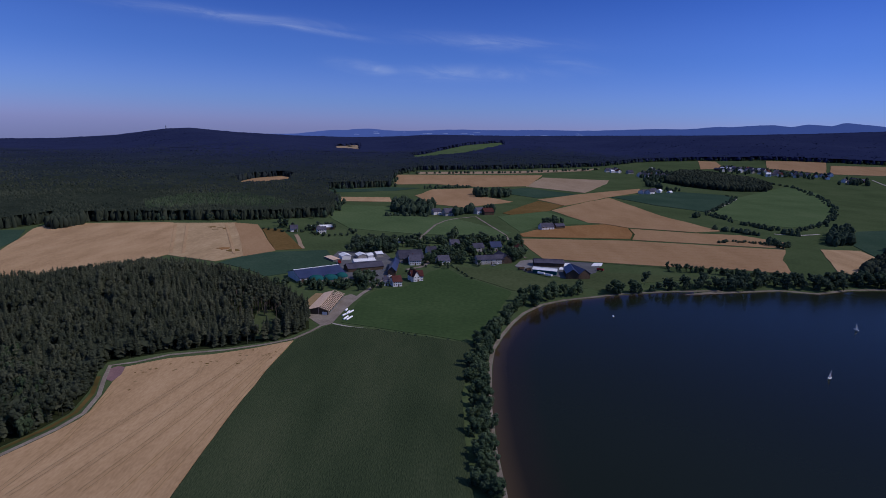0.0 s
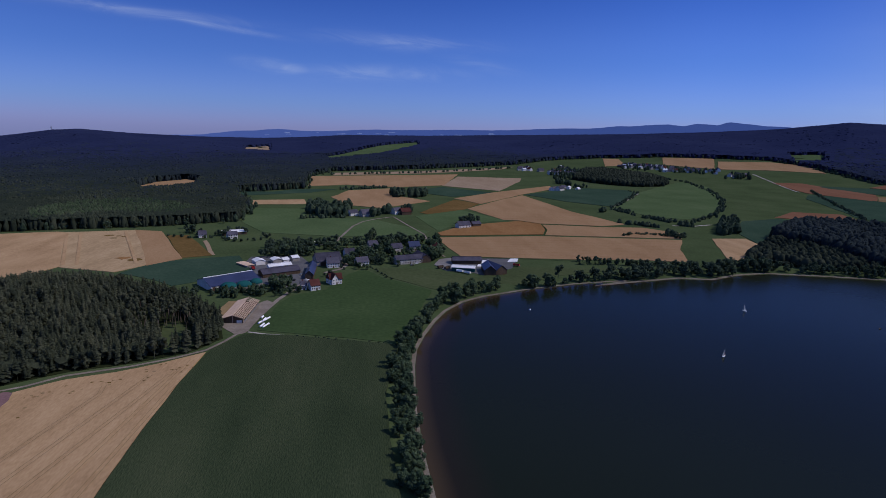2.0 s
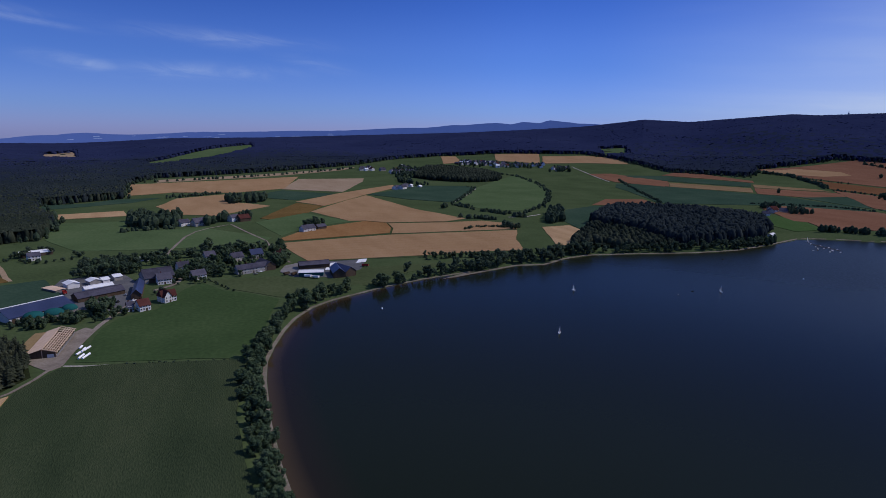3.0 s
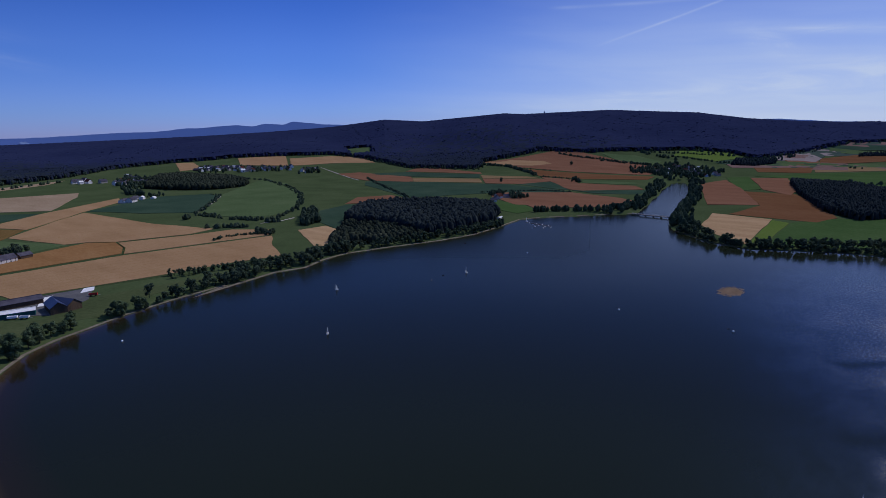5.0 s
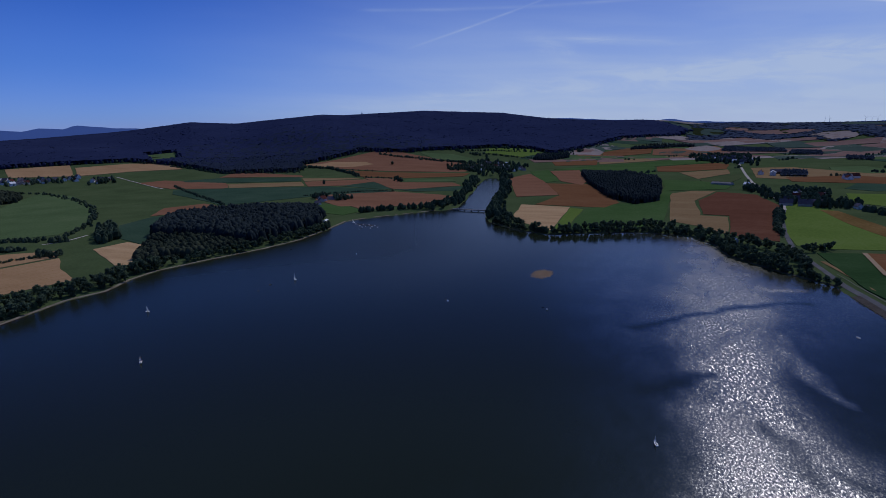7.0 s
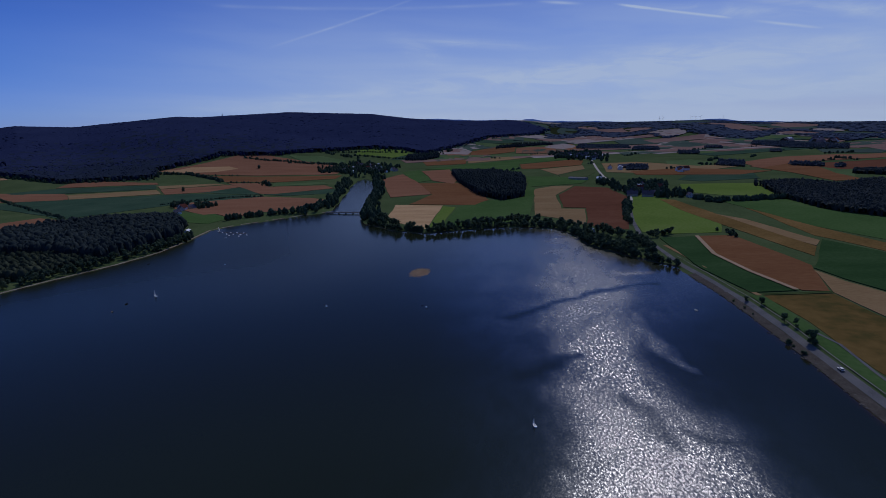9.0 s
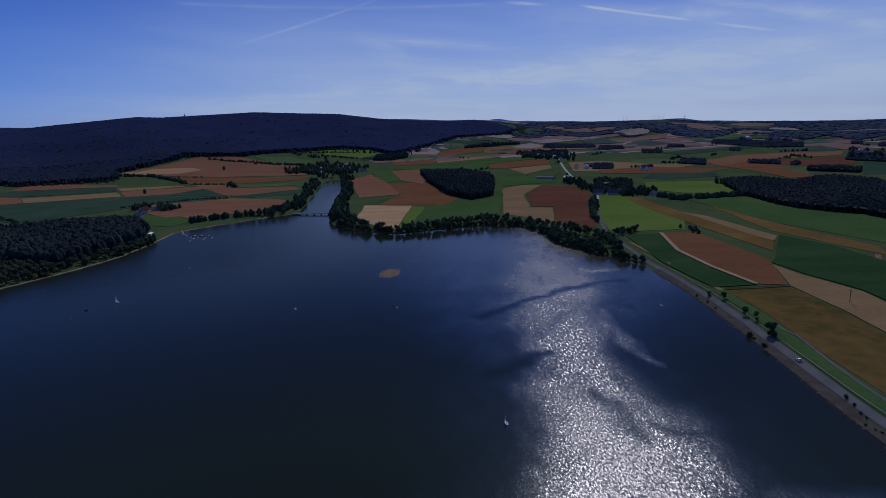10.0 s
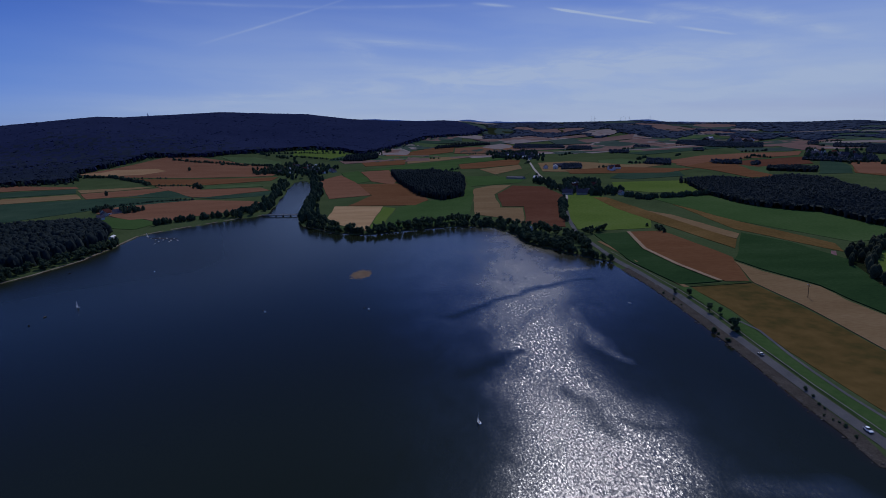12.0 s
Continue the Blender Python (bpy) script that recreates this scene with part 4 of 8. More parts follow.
def water_material():
    m = bpy.data.materials.new("lake_water")
    m.use_nodes = True
    n, l = m.node_tree.nodes, m.node_tree.links
    b = n["Principled BSDF"]
    geo = n.new("ShaderNodeNewGeometry")
    depth, gusty, chop, far_boost = (n.new("ShaderNodeAttribute") for _ in range(4))
    depth.attribute_name, gusty.attribute_name, chop.attribute_name, far_boost.attribute_name = "depth", "ruffle", "chop", "range_gain"
    ramp = n.new("ShaderNodeValToRGB")
    els = ramp.color_ramp.elements
    els[0].position, els[0].color = 0.0, (0.050, 0.034, 0.018, 1)
    els[1].position, els[1].color = 1.0, (0.0090, 0.0124, 0.0066, 1)
    els.new(0.35).color = (0.015, 0.0125, 0.008, 1)
    l.new(depth.outputs["Fac"], ramp.inputs[0])
    l.new(ramp.outputs[0], b.inputs["Base Color"])
    b.inputs["IOR"].default_value = 1.33

    def noise_at(scale, detail, rough, stretch, turn, dist=0.0):
        mp = n.new("ShaderNodeMapping")
        mp.inputs["Rotation"].default_value = (0, 0, radians(turn))
        mp.inputs["Scale"].default_value = stretch
        l.new(geo.outputs["Position"], mp.inputs[0])
        t = n.new("ShaderNodeTexNoise")
        t.inputs["Scale"].default_value, t.inputs["Detail"].default_value = scale, detail
        t.inputs["Roughness"].default_value, t.inputs["Distortion"].default_value = rough, dist
        l.new(mp.outputs[0], t.inputs["Vector"])
        return t.outputs[0]

    def calc(op, a, c):
        k = n.new("ShaderNodeMath")
        k.operation = op
        for i, v in enumerate((a, c)):
            if isinstance(v, (int, float)):
                k.inputs[i].default_value = v
            else:
                l.new(v, k.inputs[i])
        return k.outputs[0]
    # the gusty lane breaks up into puffs; each wavelet tilts its own way
    puff = calc("MAXIMUM", calc("SUBTRACT", calc("MULTIPLY", noise_at(0.021, 5, 0.6, (1, 1.8, 1), 35, 0.7), 2.3), 0.25), 0.0)
    streak = calc("ADD", calc("MULTIPLY", noise_at(0.10, 5, 0.65, (1, 2.2, 1), 30, 0.5), 1.4), 0.3)
    lane_ = calc("MULTIPLY", gusty.outputs["Fac"], calc("MULTIPLY", puff, streak))
    wide = noise_at(0.006, 3, 0.5, (1, 2.0, 1), 25, 1.0)
    calm = calc("MULTIPLY", calc("ADD", calc("MULTIPLY", wide, 0.09), 0.02), chop.outputs["Fac"])
    strength = calc("ADD", calc("MULTIPLY", lane_, far_boost.outputs["Fac"]), calm)

    def tilts(scale, detail, stretch):
        mp = n.new("ShaderNodeMapping")
        mp.inputs["Rotation"].default_value = (0, 0, radians(6))
        mp.inputs["Scale"].default_value = stretch
        l.new(geo.outputs["Position"], mp.inputs[0])
        t = n.new("ShaderNodeTexNoise")
        t.inputs["Scale"].default_value, t.inputs["Detail"].default_value, t.inputs["Roughness"].default_value = scale, detail, 0.76
        l.new(mp.outputs[0], t.inputs["Vector"])
        return t.outputs["Color"]
    # coarser grain farther from the camera, so specks fit its view
    far_grain = n.new("ShaderNodeAttribute")
    far_grain.attribute_name = "view_range"
    both = n.new("ShaderNodeMix")
    both.data_type = "RGBA"
    l.new(far_grain.outputs["Fac"], both.inputs[0])
    l.new(tilts(1.15, 3.0, (0.58, 1, 1)), both.inputs[6])
    l.new(tilts(0.74, 3.0, (0.46, 1, 1)), both.inputs[7])
    centre = n.new("ShaderNodeVectorMath")
    centre.operation = "SUBTRACT"
    l.new(both.outputs[2], centre.inputs[0])
    centre.inputs[1].default_value = (0.5, 0.5, 0.5)
    lean = n.new("ShaderNodeVectorMath")
    lean.operation = "SCALE"
    l.new(centre.outputs[0], lean.inputs[0])
    l.new(strength, lean.inputs["Scale"])
    flat_ = n.new("ShaderNodeVectorMath")
    flat_.operation = "MULTIPLY_ADD"
    l.new(lean.outputs[0], flat_.inputs[0])
    flat_.inputs[1].default_value = (1.5, 1.5, 0)
    flat_.inputs[2].default_value = (0, 0, 1)
    unit = n.new("ShaderNodeVectorMath")
    unit.operation = "NORMALIZE"
    l.new(flat_.outputs[0], unit.inputs[0])
    l.new(unit.outputs[0], b.inputs["Normal"])
    full_lane = calc("DIVIDE", calc("MULTIPLY", lane_, 1.4), calc("ADD", lane_, 0.4))
    ruffled_rough = calc("MULTIPLY", full_lane, 0.225)
    away = calc("MINIMUM", calc("MAXIMUM", calc("MULTIPLY", calc("SUBTRACT", chop.outputs["Fac"], 1.0), 0.67), 0.0), 1.0)
    l.new(calc("ADD", calc("ADD", ruffled_rough, 0.09), calc("MULTIPLY", away, 0.22)), b.inputs["Roughness"])
    # reflectance raised and tint whitened in the lane to paint the sun's glint
    tint = n.new("ShaderNodeMix")
    tint.data_type = "RGBA"
    tint.inputs[6].default_value, tint.inputs[7].default_value = (0.72, 0.85, 1.0, 1), (0.90, 0.89, 1.0, 1)
    l.new(full_lane, tint.inputs[0])
    l.new(tint.outputs[2], b.inputs["Specular Tint"])
    l.new(calc("ADD", calc("MULTIPLY", full_lane, 1.25), 0.09), b.inputs["Specular IOR Level"])
    return m


def build_lake():
    xs, ys = _sh.T
    step = 4.0
    gx, gy = np.meshgrid(np.arange(xs.min() - 30, xs.max() + 45, step), np.arange(ys.min() - 30, ys.max() + 45, step))
    d = shore_distance(gx, gy)
    keep = d < 20
    idx = np.full(gx.shape, -1)
    idx[keep] = np.arange(keep.sum())
    v = [(x, y, 0.0) for x, y in zip(gx[keep], gy[keep])]
    q = np.stack([idx[:-1, :-1], idx[:-1, 1:], idx[1:, 1:], idx[1:, :-1]], -1).reshape(-1, 4)
    f = [tuple(int(k) for k in t) for t in q[q.min(1) >= 0]]
    me = mesh_from("lake", v, f, water_material())
    at = me.attributes.new("depth", "FLOAT", "POINT")
    west = np.clip((260 - gx[keep]) / 160, 0.1, 1) * np.clip((gy[keep] - 20) / 60, 0, 1) * np.clip((560 - gy[keep]) / 160, 0.1, 1)
    at.data.foreach_set("value", np.clip(-d[keep] / (3 + 22 * west), 0, 1).astype(np.float32))
    at2 = me.attributes.new("ruffle", "FLOAT", "POINT")
    at2.data.foreach_set("value", ruffle(gx[keep], gy[keep]).astype(np.float32))
    # chop set by bearing and distance, to fit the water's tone in the camera's view
    sun_side = np.clip((np.degrees(np.arctan2(gx[keep], gy[keep])) - 80) / 12, 0, 1)
    at4 = me.attributes.new("range_gain", "FLOAT", "POINT")
    at4.data.foreach_set("value", np.interp(np.hypot(gx[keep], gy[keep]), (170, 260, 350, 480, 700, 1000), (0.95, 0.95, 1.0, 0.95, 0.75, 0.5)).astype(np.float32))
    at5 = me.attributes.new("view_range", "FLOAT", "POINT")
    at5.data.foreach_set("value", np.clip((np.hypot(gx[keep], gy[keep]) - 235) / 50, 0, 1).astype(np.float32))
    at3 = me.attributes.new("chop", "FLOAT", "POINT")
    at3.data.foreach_set("value", (1 - 0.3 * sun_side + 1.5 * np.clip((np.hypot(gx[keep], gy[keep]) - 350) / 300, 0, 1) * np.clip((78 - np.degrees(np.arctan2(gx[keep], gy[keep]))) / 16, 0, 1)).astype(np.float32))
    return tagged(new("lake", me), "dark blue-green lake, wind-ruffled, brown in the shallows", "lake", kind="structure")


build_ground()
build_lake()


# ---- fields, near the corn side first ----
field("wheat_field", WHEAT, [(-165, 190.5), (-161, 200), (-156.5, 210), (-153.3, 220), (-152.6, 227), (-155.8, 242), (-158, 250), (-160, 258), (-160, 265), (-163, 274), (-146.5, 286.5), (-125, 294.5), (-106, 304.5), (-87, 318.5), (-89.5, 274.7), (-91.1, 224.2), (-90.6, 193.9), (-90.6, 169.6), (-88.4, 145.0), (-152.2, 142.5), (-175, 167)], "ripe golden wheat field with tractor lines", 1.4)
field("maize_field", MAIZE, [(-85, 321), (-70, 346), (-41, 341), (-4, 329), (25, 320), (19.7, 297.2), (13.7, 254.5), (13.3, 213.6), (15.1, 176.0), (15.6, 146.8), (-87, 142.8), (-90.0, 169.6), (-90.0, 193.9), (-90.4, 224.2), (-88.9, 274.7)], "dense dark green maize field beside a lake", 3.2)
field("bare_patch", SOIL, [(-161, 257.5), (-165.0, 259.5), (-170.6, 270.6), (-167.7, 275.8), (-163.2, 274.2), (-160.2, 264.5)], "bare reddish soil heap place at a field corner", 0.1, "soil")
field("meadow", VILLAGE_MEADOW, [(-64, 354), (-58, 413), (-51, 433), (-26, 447), (-7, 499), (7, 516), (23, 481), (37, 469), (60, 440), (43, 380), (29, 334), (24, 324), (-4, 335), (-42, 347)], "mown green meadow below the village", 0.15, "meadow")
field("pasture", OLIVEGREEN, [(13, 522), (72, 514), (108, 479), (154, 518), (228, 512), (276, 512), (191, 485), (137, 455), (109, 463), (72, 440), (61, 445), (37, 473), (24, 489)], "dry green pasture beside the farm sheds", 0.1, "meadow")
field("beet_field", BEET, [(-205, 507), (-188, 552), (-118, 577), (-97, 516), (-129, 480), (-148, 460), (-169, 480)], "blue-green beet field below a wheat slope", 0.3)
field("wheat_field", WHEAT, [(-410, 438), (-412, 497), (-472, 639), (-475, 673), (-349, 709), (-340, 707), (-267, 535), (-285, 473), (-359, 442)], "broad ripe wheat field between two woods", 0.7)
field("stubble_field", LODGED, [(-340, 707), (-270, 722), (-230, 632), (-194, 538), (-211, 511), (-266, 532)], "half-cut grain field with worn lines", 0.25)
field("wheat_field", BARLEY, [(-270, 722), (-237, 715), (-170, 566), (-193, 535), (-230, 632)], "ripe barley strip at a field end", 0.5)
field("fallow", OLIVE, [(-224, 689), (-198, 690), (-145, 579), (-171, 569)], "olive fallow plot with old rows", 0.2)
field("grass_field", BEET, [(-553, 598), (-476, 631), (-446, 577), (-434, 538), (-470, 504)], "green field at a forest edge", 0.3)
field("rye_field", RYE, [(104, 708), (147, 765), (241, 805), (267, 781), (258, 733), (244, 697), (105, 690)], "orange-brown rye field", 0.7)
field("wheat_field", BARLEY, [(97, 677), (241, 685), (417, 656), (379, 597), (350, 534), (299, 546), (215, 551), (109, 569), (102, 617)], "very broad ripe grain field above the lake", 0.7)
field("wheat_field", BARLEY, [(188, 934), (282, 1065), (346, 1140), (363, 907), (397, 776), (354, 761), (268, 782), (242, 810), (219, 816)], "ripe grain field on a gentle slope", 0.7)
field("wheat_field", BARLEY, [(267, 773), (350, 752), (411, 748), (444, 700), (421, 663), (244, 693), (259, 729)], "ripe grain strip with hedge rows", 0.7)
field("wheat_field", BARLEY, [(188, 1076), (304, 1198), (477, 1346), (457, 1270), (346, 1150), (224, 997)], "narrow ripe grain field", 0.7)
field("wheat_field", STUBBLE, [(199, 1317), (285, 1580), (463, 1552), (431, 1455), (316, 1222)], "pale cut grain field", 0.3)
field("grain_field", BARLEY, [(-108, 1271), (-122, 1523), (297, 1651), (208, 1333), (89, 1272), (-28, 1311)], "reddish ripe grain field at a wood", 0.7)
field("stubble_field", STUBBLE, [(-74, 1634), (209, 1750), (541, 1917), (477, 1833), (200, 1674), (-65, 1563)], "thin pale stubble strip behind a hedge", 0.3)
field("beet_field", BEET, [(-216, 1083), (-95, 1147), (-42, 1218), (-127, 1206), (-165, 1154), (-226, 1149)], "dark green crop strip under a forest edge", 0.4)
field("beet_field", BEET, [(110, 1188), (195, 1291), (299, 1177), (190, 1102)], "dark green root crop field", 0.4)
field("wheat_field", BARLEY, [(-50, 1076), (-19, 1194), (75, 1244), (70, 1117), (134, 1030), (39, 935), (-15, 964)], "ripe grain field above a hamlet", 0.7)
field("wheat_field", WHEAT, [(-207, 1015), (-95, 1037), (-87, 976), (-196, 963)], "ripe grain strip in green meadows", 0.7)
field("olive_field", OLIVE, [(100, 885), (185, 1058), (222, 997), (182, 927), (112, 870)], "olive ripening field", 0.5)
field("beet_field", BEET, [(354, 1152), (542, 1304), (641, 1262), (637, 1200), (562, 1094), (467, 971), (405, 1044)], "dark blue-green crop field", 0.5)
field("pasture", PASTURE, [(647, 1212), (788, 1364), (942, 1501), (906, 1331), (752, 1054), (602, 866), (527, 824), (489, 847), (474, 887), (477, 966)], "rounded green pasture framed by hedges", 0.2, "meadow")
field("pasture", PASTURE, [(-179, 924), (-84, 920), (-75, 826), (18, 824), (94, 719), (80, 693), (-27, 686), (-116, 710), (-158, 792)], "long green pasture above the village", 0.15, "meadow")
field("pasture", PASTURE, [(88, 848), (171, 924), (222, 811), (145, 779), (106, 725)], "green pasture wedge between grain", 0.15, "meadow")
field("wheat_field", WHEAT, [(464, 663), (511, 662), (494, 593), (461, 540), (416, 526), (408, 553)], "small ripe wheat field above the shore", 0.7)
field("beet_field", BEET, [(537, 722), (611, 804), (698, 831), (713, 802), (611, 709), (504, 628)], "green crop field beside a wood", 0.4)
field("grain_field", BARLEY, [(1011, 2227), (1064, 2187), (976, 1942), (888, 1926)], "reddish grain patch by a village", 0.6)
field("grain_field", BARLEY, [(1225, 2131), (1359, 1991), (1215, 1769), (1119, 1933)], "reddish grain field at the forest foot", 0.6)
field("grain_field", BARLEY, [(1334, 1930), (1480, 1845), (1527, 1715), (1454, 1558), (1354, 1691), (1221, 1760)], "pale grain field at the forest foot", 0.6)
field("grain_field", RUDDY, [(701, 843), (790, 908), (863, 877), (836, 815), (745, 813)], "reddish grain wedge on a green slope", 0.6)
field("grain_field", RUDDY, [(1172, 1441), (1246, 1413), (1261, 1193), (1130, 1076), (1101, 1230)], "reddish grain strip", 0.6)
field("grain_field", RUDDY, [(1438, 400), (1573, 374), (1332, 279), (1086, 202), (1052, 277)], "reddish grain field by the inlet", 0.6)
field("beet_field", LUSHGRASS, [(1648, 391), (1705, 349), (1371, 252), (1316, 285)], "green plot between grain fields", 0.4)
field("grain_field", RUDDY, [(1667, 336), (1693, 255), (1369, 186), (1270, 184), (1359, 247)], "pale reddish grain field beside a wood", 0.6)
field("grain_field", RUDDY2, [(1308, 272), (1296, 178), (1088, 103), (986, 81), (927, 98), (949, 217), (1079, 199)], "red-brown grain field", 0.6)
field("wheat_field", WHEAT, [(822, 222), (946, 239), (925, 153), (711, 142), (756, 186)], "square ripe wheat field by the shore", 0.7)
field("pasture", BRIGHT, [(919, 152), (905, 129), (718, 124), (711, 140)], "narrow green strip", 0.2, "meadow")
field("beet_field", LUSHGRASS, [(906, 127), (971, 84), (1016, 20), (1236, 12), (1135, 0), (890, 4), (788, 8), (748, 40), (719, 122)], "dark green field between wood and shore", 0.4)
field("grain_field", TAN, [(1127, 1), (1174, -38), (1170, -79), (1026, -38), (866, -41), (857, -75), (722, -65), (778, -32), (810, -1)], "pale cut field, curved along the crop", 0.3)
field("grain_field", BROWN, [(1032, -44), (1159, -82), (1118, -140), (973, -157), (689, -112), (703, -79), (730, -67), (868, -78), (877, -44)], "dark brown crop field beside a road", 0.6)
field("pasture", BRIGHT, [(1009, -167), (963, -214), (729, -228), (662, -209), (656, -141), (671, -125), (752, -127)], "fresh bright green meadow", 0.15, "meadow")
field("grain_field", OLIVE, [(938, -199), (932, -219), (793, -240), (583, -272), (542, -251), (672, -230), (812, -207)], "reddish strip in bright meadows", 0.5)
field("grain_field", TAN, [(800, -234), (744, -262), (611, -287), (586, -273), (699, -250)], "pale mown strip", 0.4)
field("maize_field", LUSH, [(633, -136), (639, -176), (550, -168), (430, -189), (425, -157), (498, -142)], "dark green crescent of maize", 1.4)
field("grain_field", RUDDY2, [(642, -178), (642, -214), (506, -234), (429, -211), (431, -194), (488, -179), (560, -169)], "reddish grain field", 0.6)
field("maize_field", LUSH, [(614, -290), (559, -314), (485, -321), (391, -290), (344, -257), (379, -254), (413, -255), (461, -238), (496, -232)], "broad dark green maize field", 1.4)
field("grain_field", TAN, [(490, -229), (456, -235), (409, -253), (375, -251), (341, -255), (290, -255), (240, -219), (289, -218), (368, -218), (426, -212)], "tan grain field behind the dam", 0.6)
field("olive_field", DAMP_MEADOW, [(417, -162), (423, -211), (366, -216), (287, -217), (232, -217), (180.6, -184.8), (224.3, -172.9), (291, -168), (364, -169)], "olive-brown meadow below the dam road", 0.4)
field("pasture", LUSHGRASS, [(898, -284), (909, -382), (773, -430), (636, -458), (558, -473), (560, -405), (555, -370), (688, -317)], "long green field below a wood", 0.3, "meadow")
field("olive_field", OLIVE, [(834, -293), (688, -317), (550, -351), (514, -336), (637, -294)], "faded strip between green fields", 0.3)
field("pasture", BRIGHT, [(1073, -339), (1106, -408), (927, -415), (939, -357), (977, -313)], "bright green meadow beside a hamlet", 0.2, "meadow")
field("pasture", BRIGHT, [(515, -350), (545, -395), (517, -415), (442, -358), (438, -320)], "bright green meadow", 0.2, "meadow")
field("grain_field", RUDDY, [(1477, -522), (1708, -660), (1737, -984), (1595, -874), (1546, -642), (1379, -534)], "long pale-red grain field", 0.6)
field("grain_field", BROWN, [(1488, -633), (1543, -875), (1347, -791), (1327, -654)], "brown field beyond a wood", 0.6)
field("grain_field", RUDDY, [(1310, -849), (1324, -936), (1238, -959), (1033, -803), (1130, -750)], "reddish field on the rise", 0.6)
field("grain_field", RUDDY2, [(1452, -236), (1486, -373), (1351, -523), (1289, -437), (1357, -234)], "reddish field by farm sheds", 0.6)
field("grain_field", TAN, [(1734, -200), (1745, -301), (1636, -363), (1539, -417), (1564, -514), (1489, -501), (1404, -394), (1356, -301), (1447, -178)], "pale strip of grain across the plain", 0.4)
field("grain_field", RUDDY, [(1595, -535), (1741, -689), (1762, -848), (1697, -957), (1603, -897), (1598, -770), (1562, -652), (1432, -534)], "long curving reddish grain field", 0.5)
field("grain_field", RUDDY2, [(1419, -525), (1542, -648), (1436, -652), (1259, -609), (1133, -598), (1123, -544), (1294, -542)], "red-brown field curving round a meadow", 0.5)
field("pasture", PASTURE, [(1438, -648), (1439, -708), (1317, -671), (1148, -591), (1247, -603)], "green meadow in a bend of grain", 0.2, "meadow")
field("pasture", BEET, [(1410, -841), (1420, -886), (1250, -812), (1125, -735), (1140, -682)], "dark green field beside a wood", 0.3)
field("grain_field", RUDDY2, [(1334, -868), (1350, -954), (1207, -957), (982, -782), (1059, -752), (1133, -744)], "reddish grain on a rise", 0.5)
field("pasture", BRIGHT, [(1147, -280), (1126, -410), (1070, -397), (947, -378), (972, -303), (1029, -259)], "bright green meadow at a wood", 0.2, "meadow")
field("pasture", PASTURE, [(1745, -380), (1770, -461), (1650, -486), (1459, -423), (1501, -347)], "green pasture on the plain", 0.2, "meadow")
field("pasture", BEET, [(1336, -342), (1342, -481), (1204, -446), (1182, -332), (1222, -295)], "green crop on the plain", 0.3)
field("grain_field", FAR_STUBBLE, [(2551, -836), (2572, -1015), (2315, -936), (2211, -746)], "stubble on the plain, muted for haze", 0.3)
field("grain_field", FAR_RED, [(2603, -576), (2532, -854), (2228, -730), (2247, -519)], "reddish field on the plain, muted for haze", 0.4)
field("grain_field", FAR_RED, [(2055, -1065), (2021, -1256), (1757, -1175), (1782, -1009)], "reddish field on the plain, muted for haze", 0.4)
field("pasture", FAR_GREEN, [(2032, -919), (1890, -1052), (1757, -962), (1855, -857)], "green pasture on the plain, muted for haze", 0.3, "meadow")
# between the forest and the inlet
field("grain_field", RUDDY, [(1359, 1311), (1457, 1347), (1496, 1291), (1484, 1093), (1449, 1059), (1420, 1193), (1371, 1305)], "reddish grain at a forest edge", 0.5)
field("beet_field", BEET, [(1236, 1370), (1362, 1297), (1437, 1059), (1338, 987), (1243, 1282)], "dark green crop strip", 0.4)
field("stubble_field", TAN, [(1238, 1167), (1310, 968), (1214, 886), (1141, 1071)], "pale cut strip between crops", 0.3)
field("grain_field", RUDDY, [(1207, 1386), (1243, 1282), (1238, 1167), (1141, 1074), (1141, 1180), (1115, 1285)], "reddish strip between crops", 0.4)
field("beet_field", BEET, [(1073, 1195), (1119, 1157), (1190, 867), (1207, 801), (1152, 631), (1122, 576), (1007, 719), (936, 761), (846, 817), (889, 892), (998, 1114)], "long dark green crop band above a wood", 0.5)
field("stubble_field", TAN, [(1411, 1037), (1446, 887), (1418, 834), (1369, 905), (1336, 975)], "thin pale cut strip", 0.3)
field("grain_field", RUDDY, [(1321, 965), (1354, 896), (1398, 810), (1342, 745), (1233, 774), (1200, 867)], "reddish strip with a lone tree", 0.5)
field("beet_field", BEET, [(1230, 808), (1329, 740), (1178, 618), (1155, 599), (1164, 644)], "green wedge between grain", 0.4)
field("grain_field", RUDDY, [(1683, 1233), (1804, 1181), (1932, 1150), (2048, 1100), (2045, 1030), (1929, 784), (1879, 653), (1649, 598), (1640, 853), (1657, 1089)], "broad reddish grain slope below a forest", 0.6)
field("stubble_field", BARLEY, [(1694, 1227), (1775, 1163), (1815, 1046), (1776, 991), (1707, 1032), (1674, 1119)], "pale ripe part of a grain slope", 0.9)
field("pasture", PASTURE, [(2052, 943), (2062, 813), (2011, 690), (1918, 672), (1940, 788)], "green pasture above a village", 0.3, "meadow")
field("grain_field", RUDDY2, [(1636, 1076), (1614, 840), (1602, 567), (1496, 547), (1438, 702), (1485, 873), (1585, 988)], "red-brown grain with hedge trees", 0.6)
field("grain_field", RUDDY, [(1450, 848), (1416, 723), (1321, 661), (1319, 513), (1248, 464), (1158, 568), (1166, 605)], "reddish grain above the shore field", 0.6)
field("pasture", PASTURE, [(1406, 686), (1407, 546), (1345, 515), (1333, 657)], "narrow green strip in grain", 0.3, "meadow")
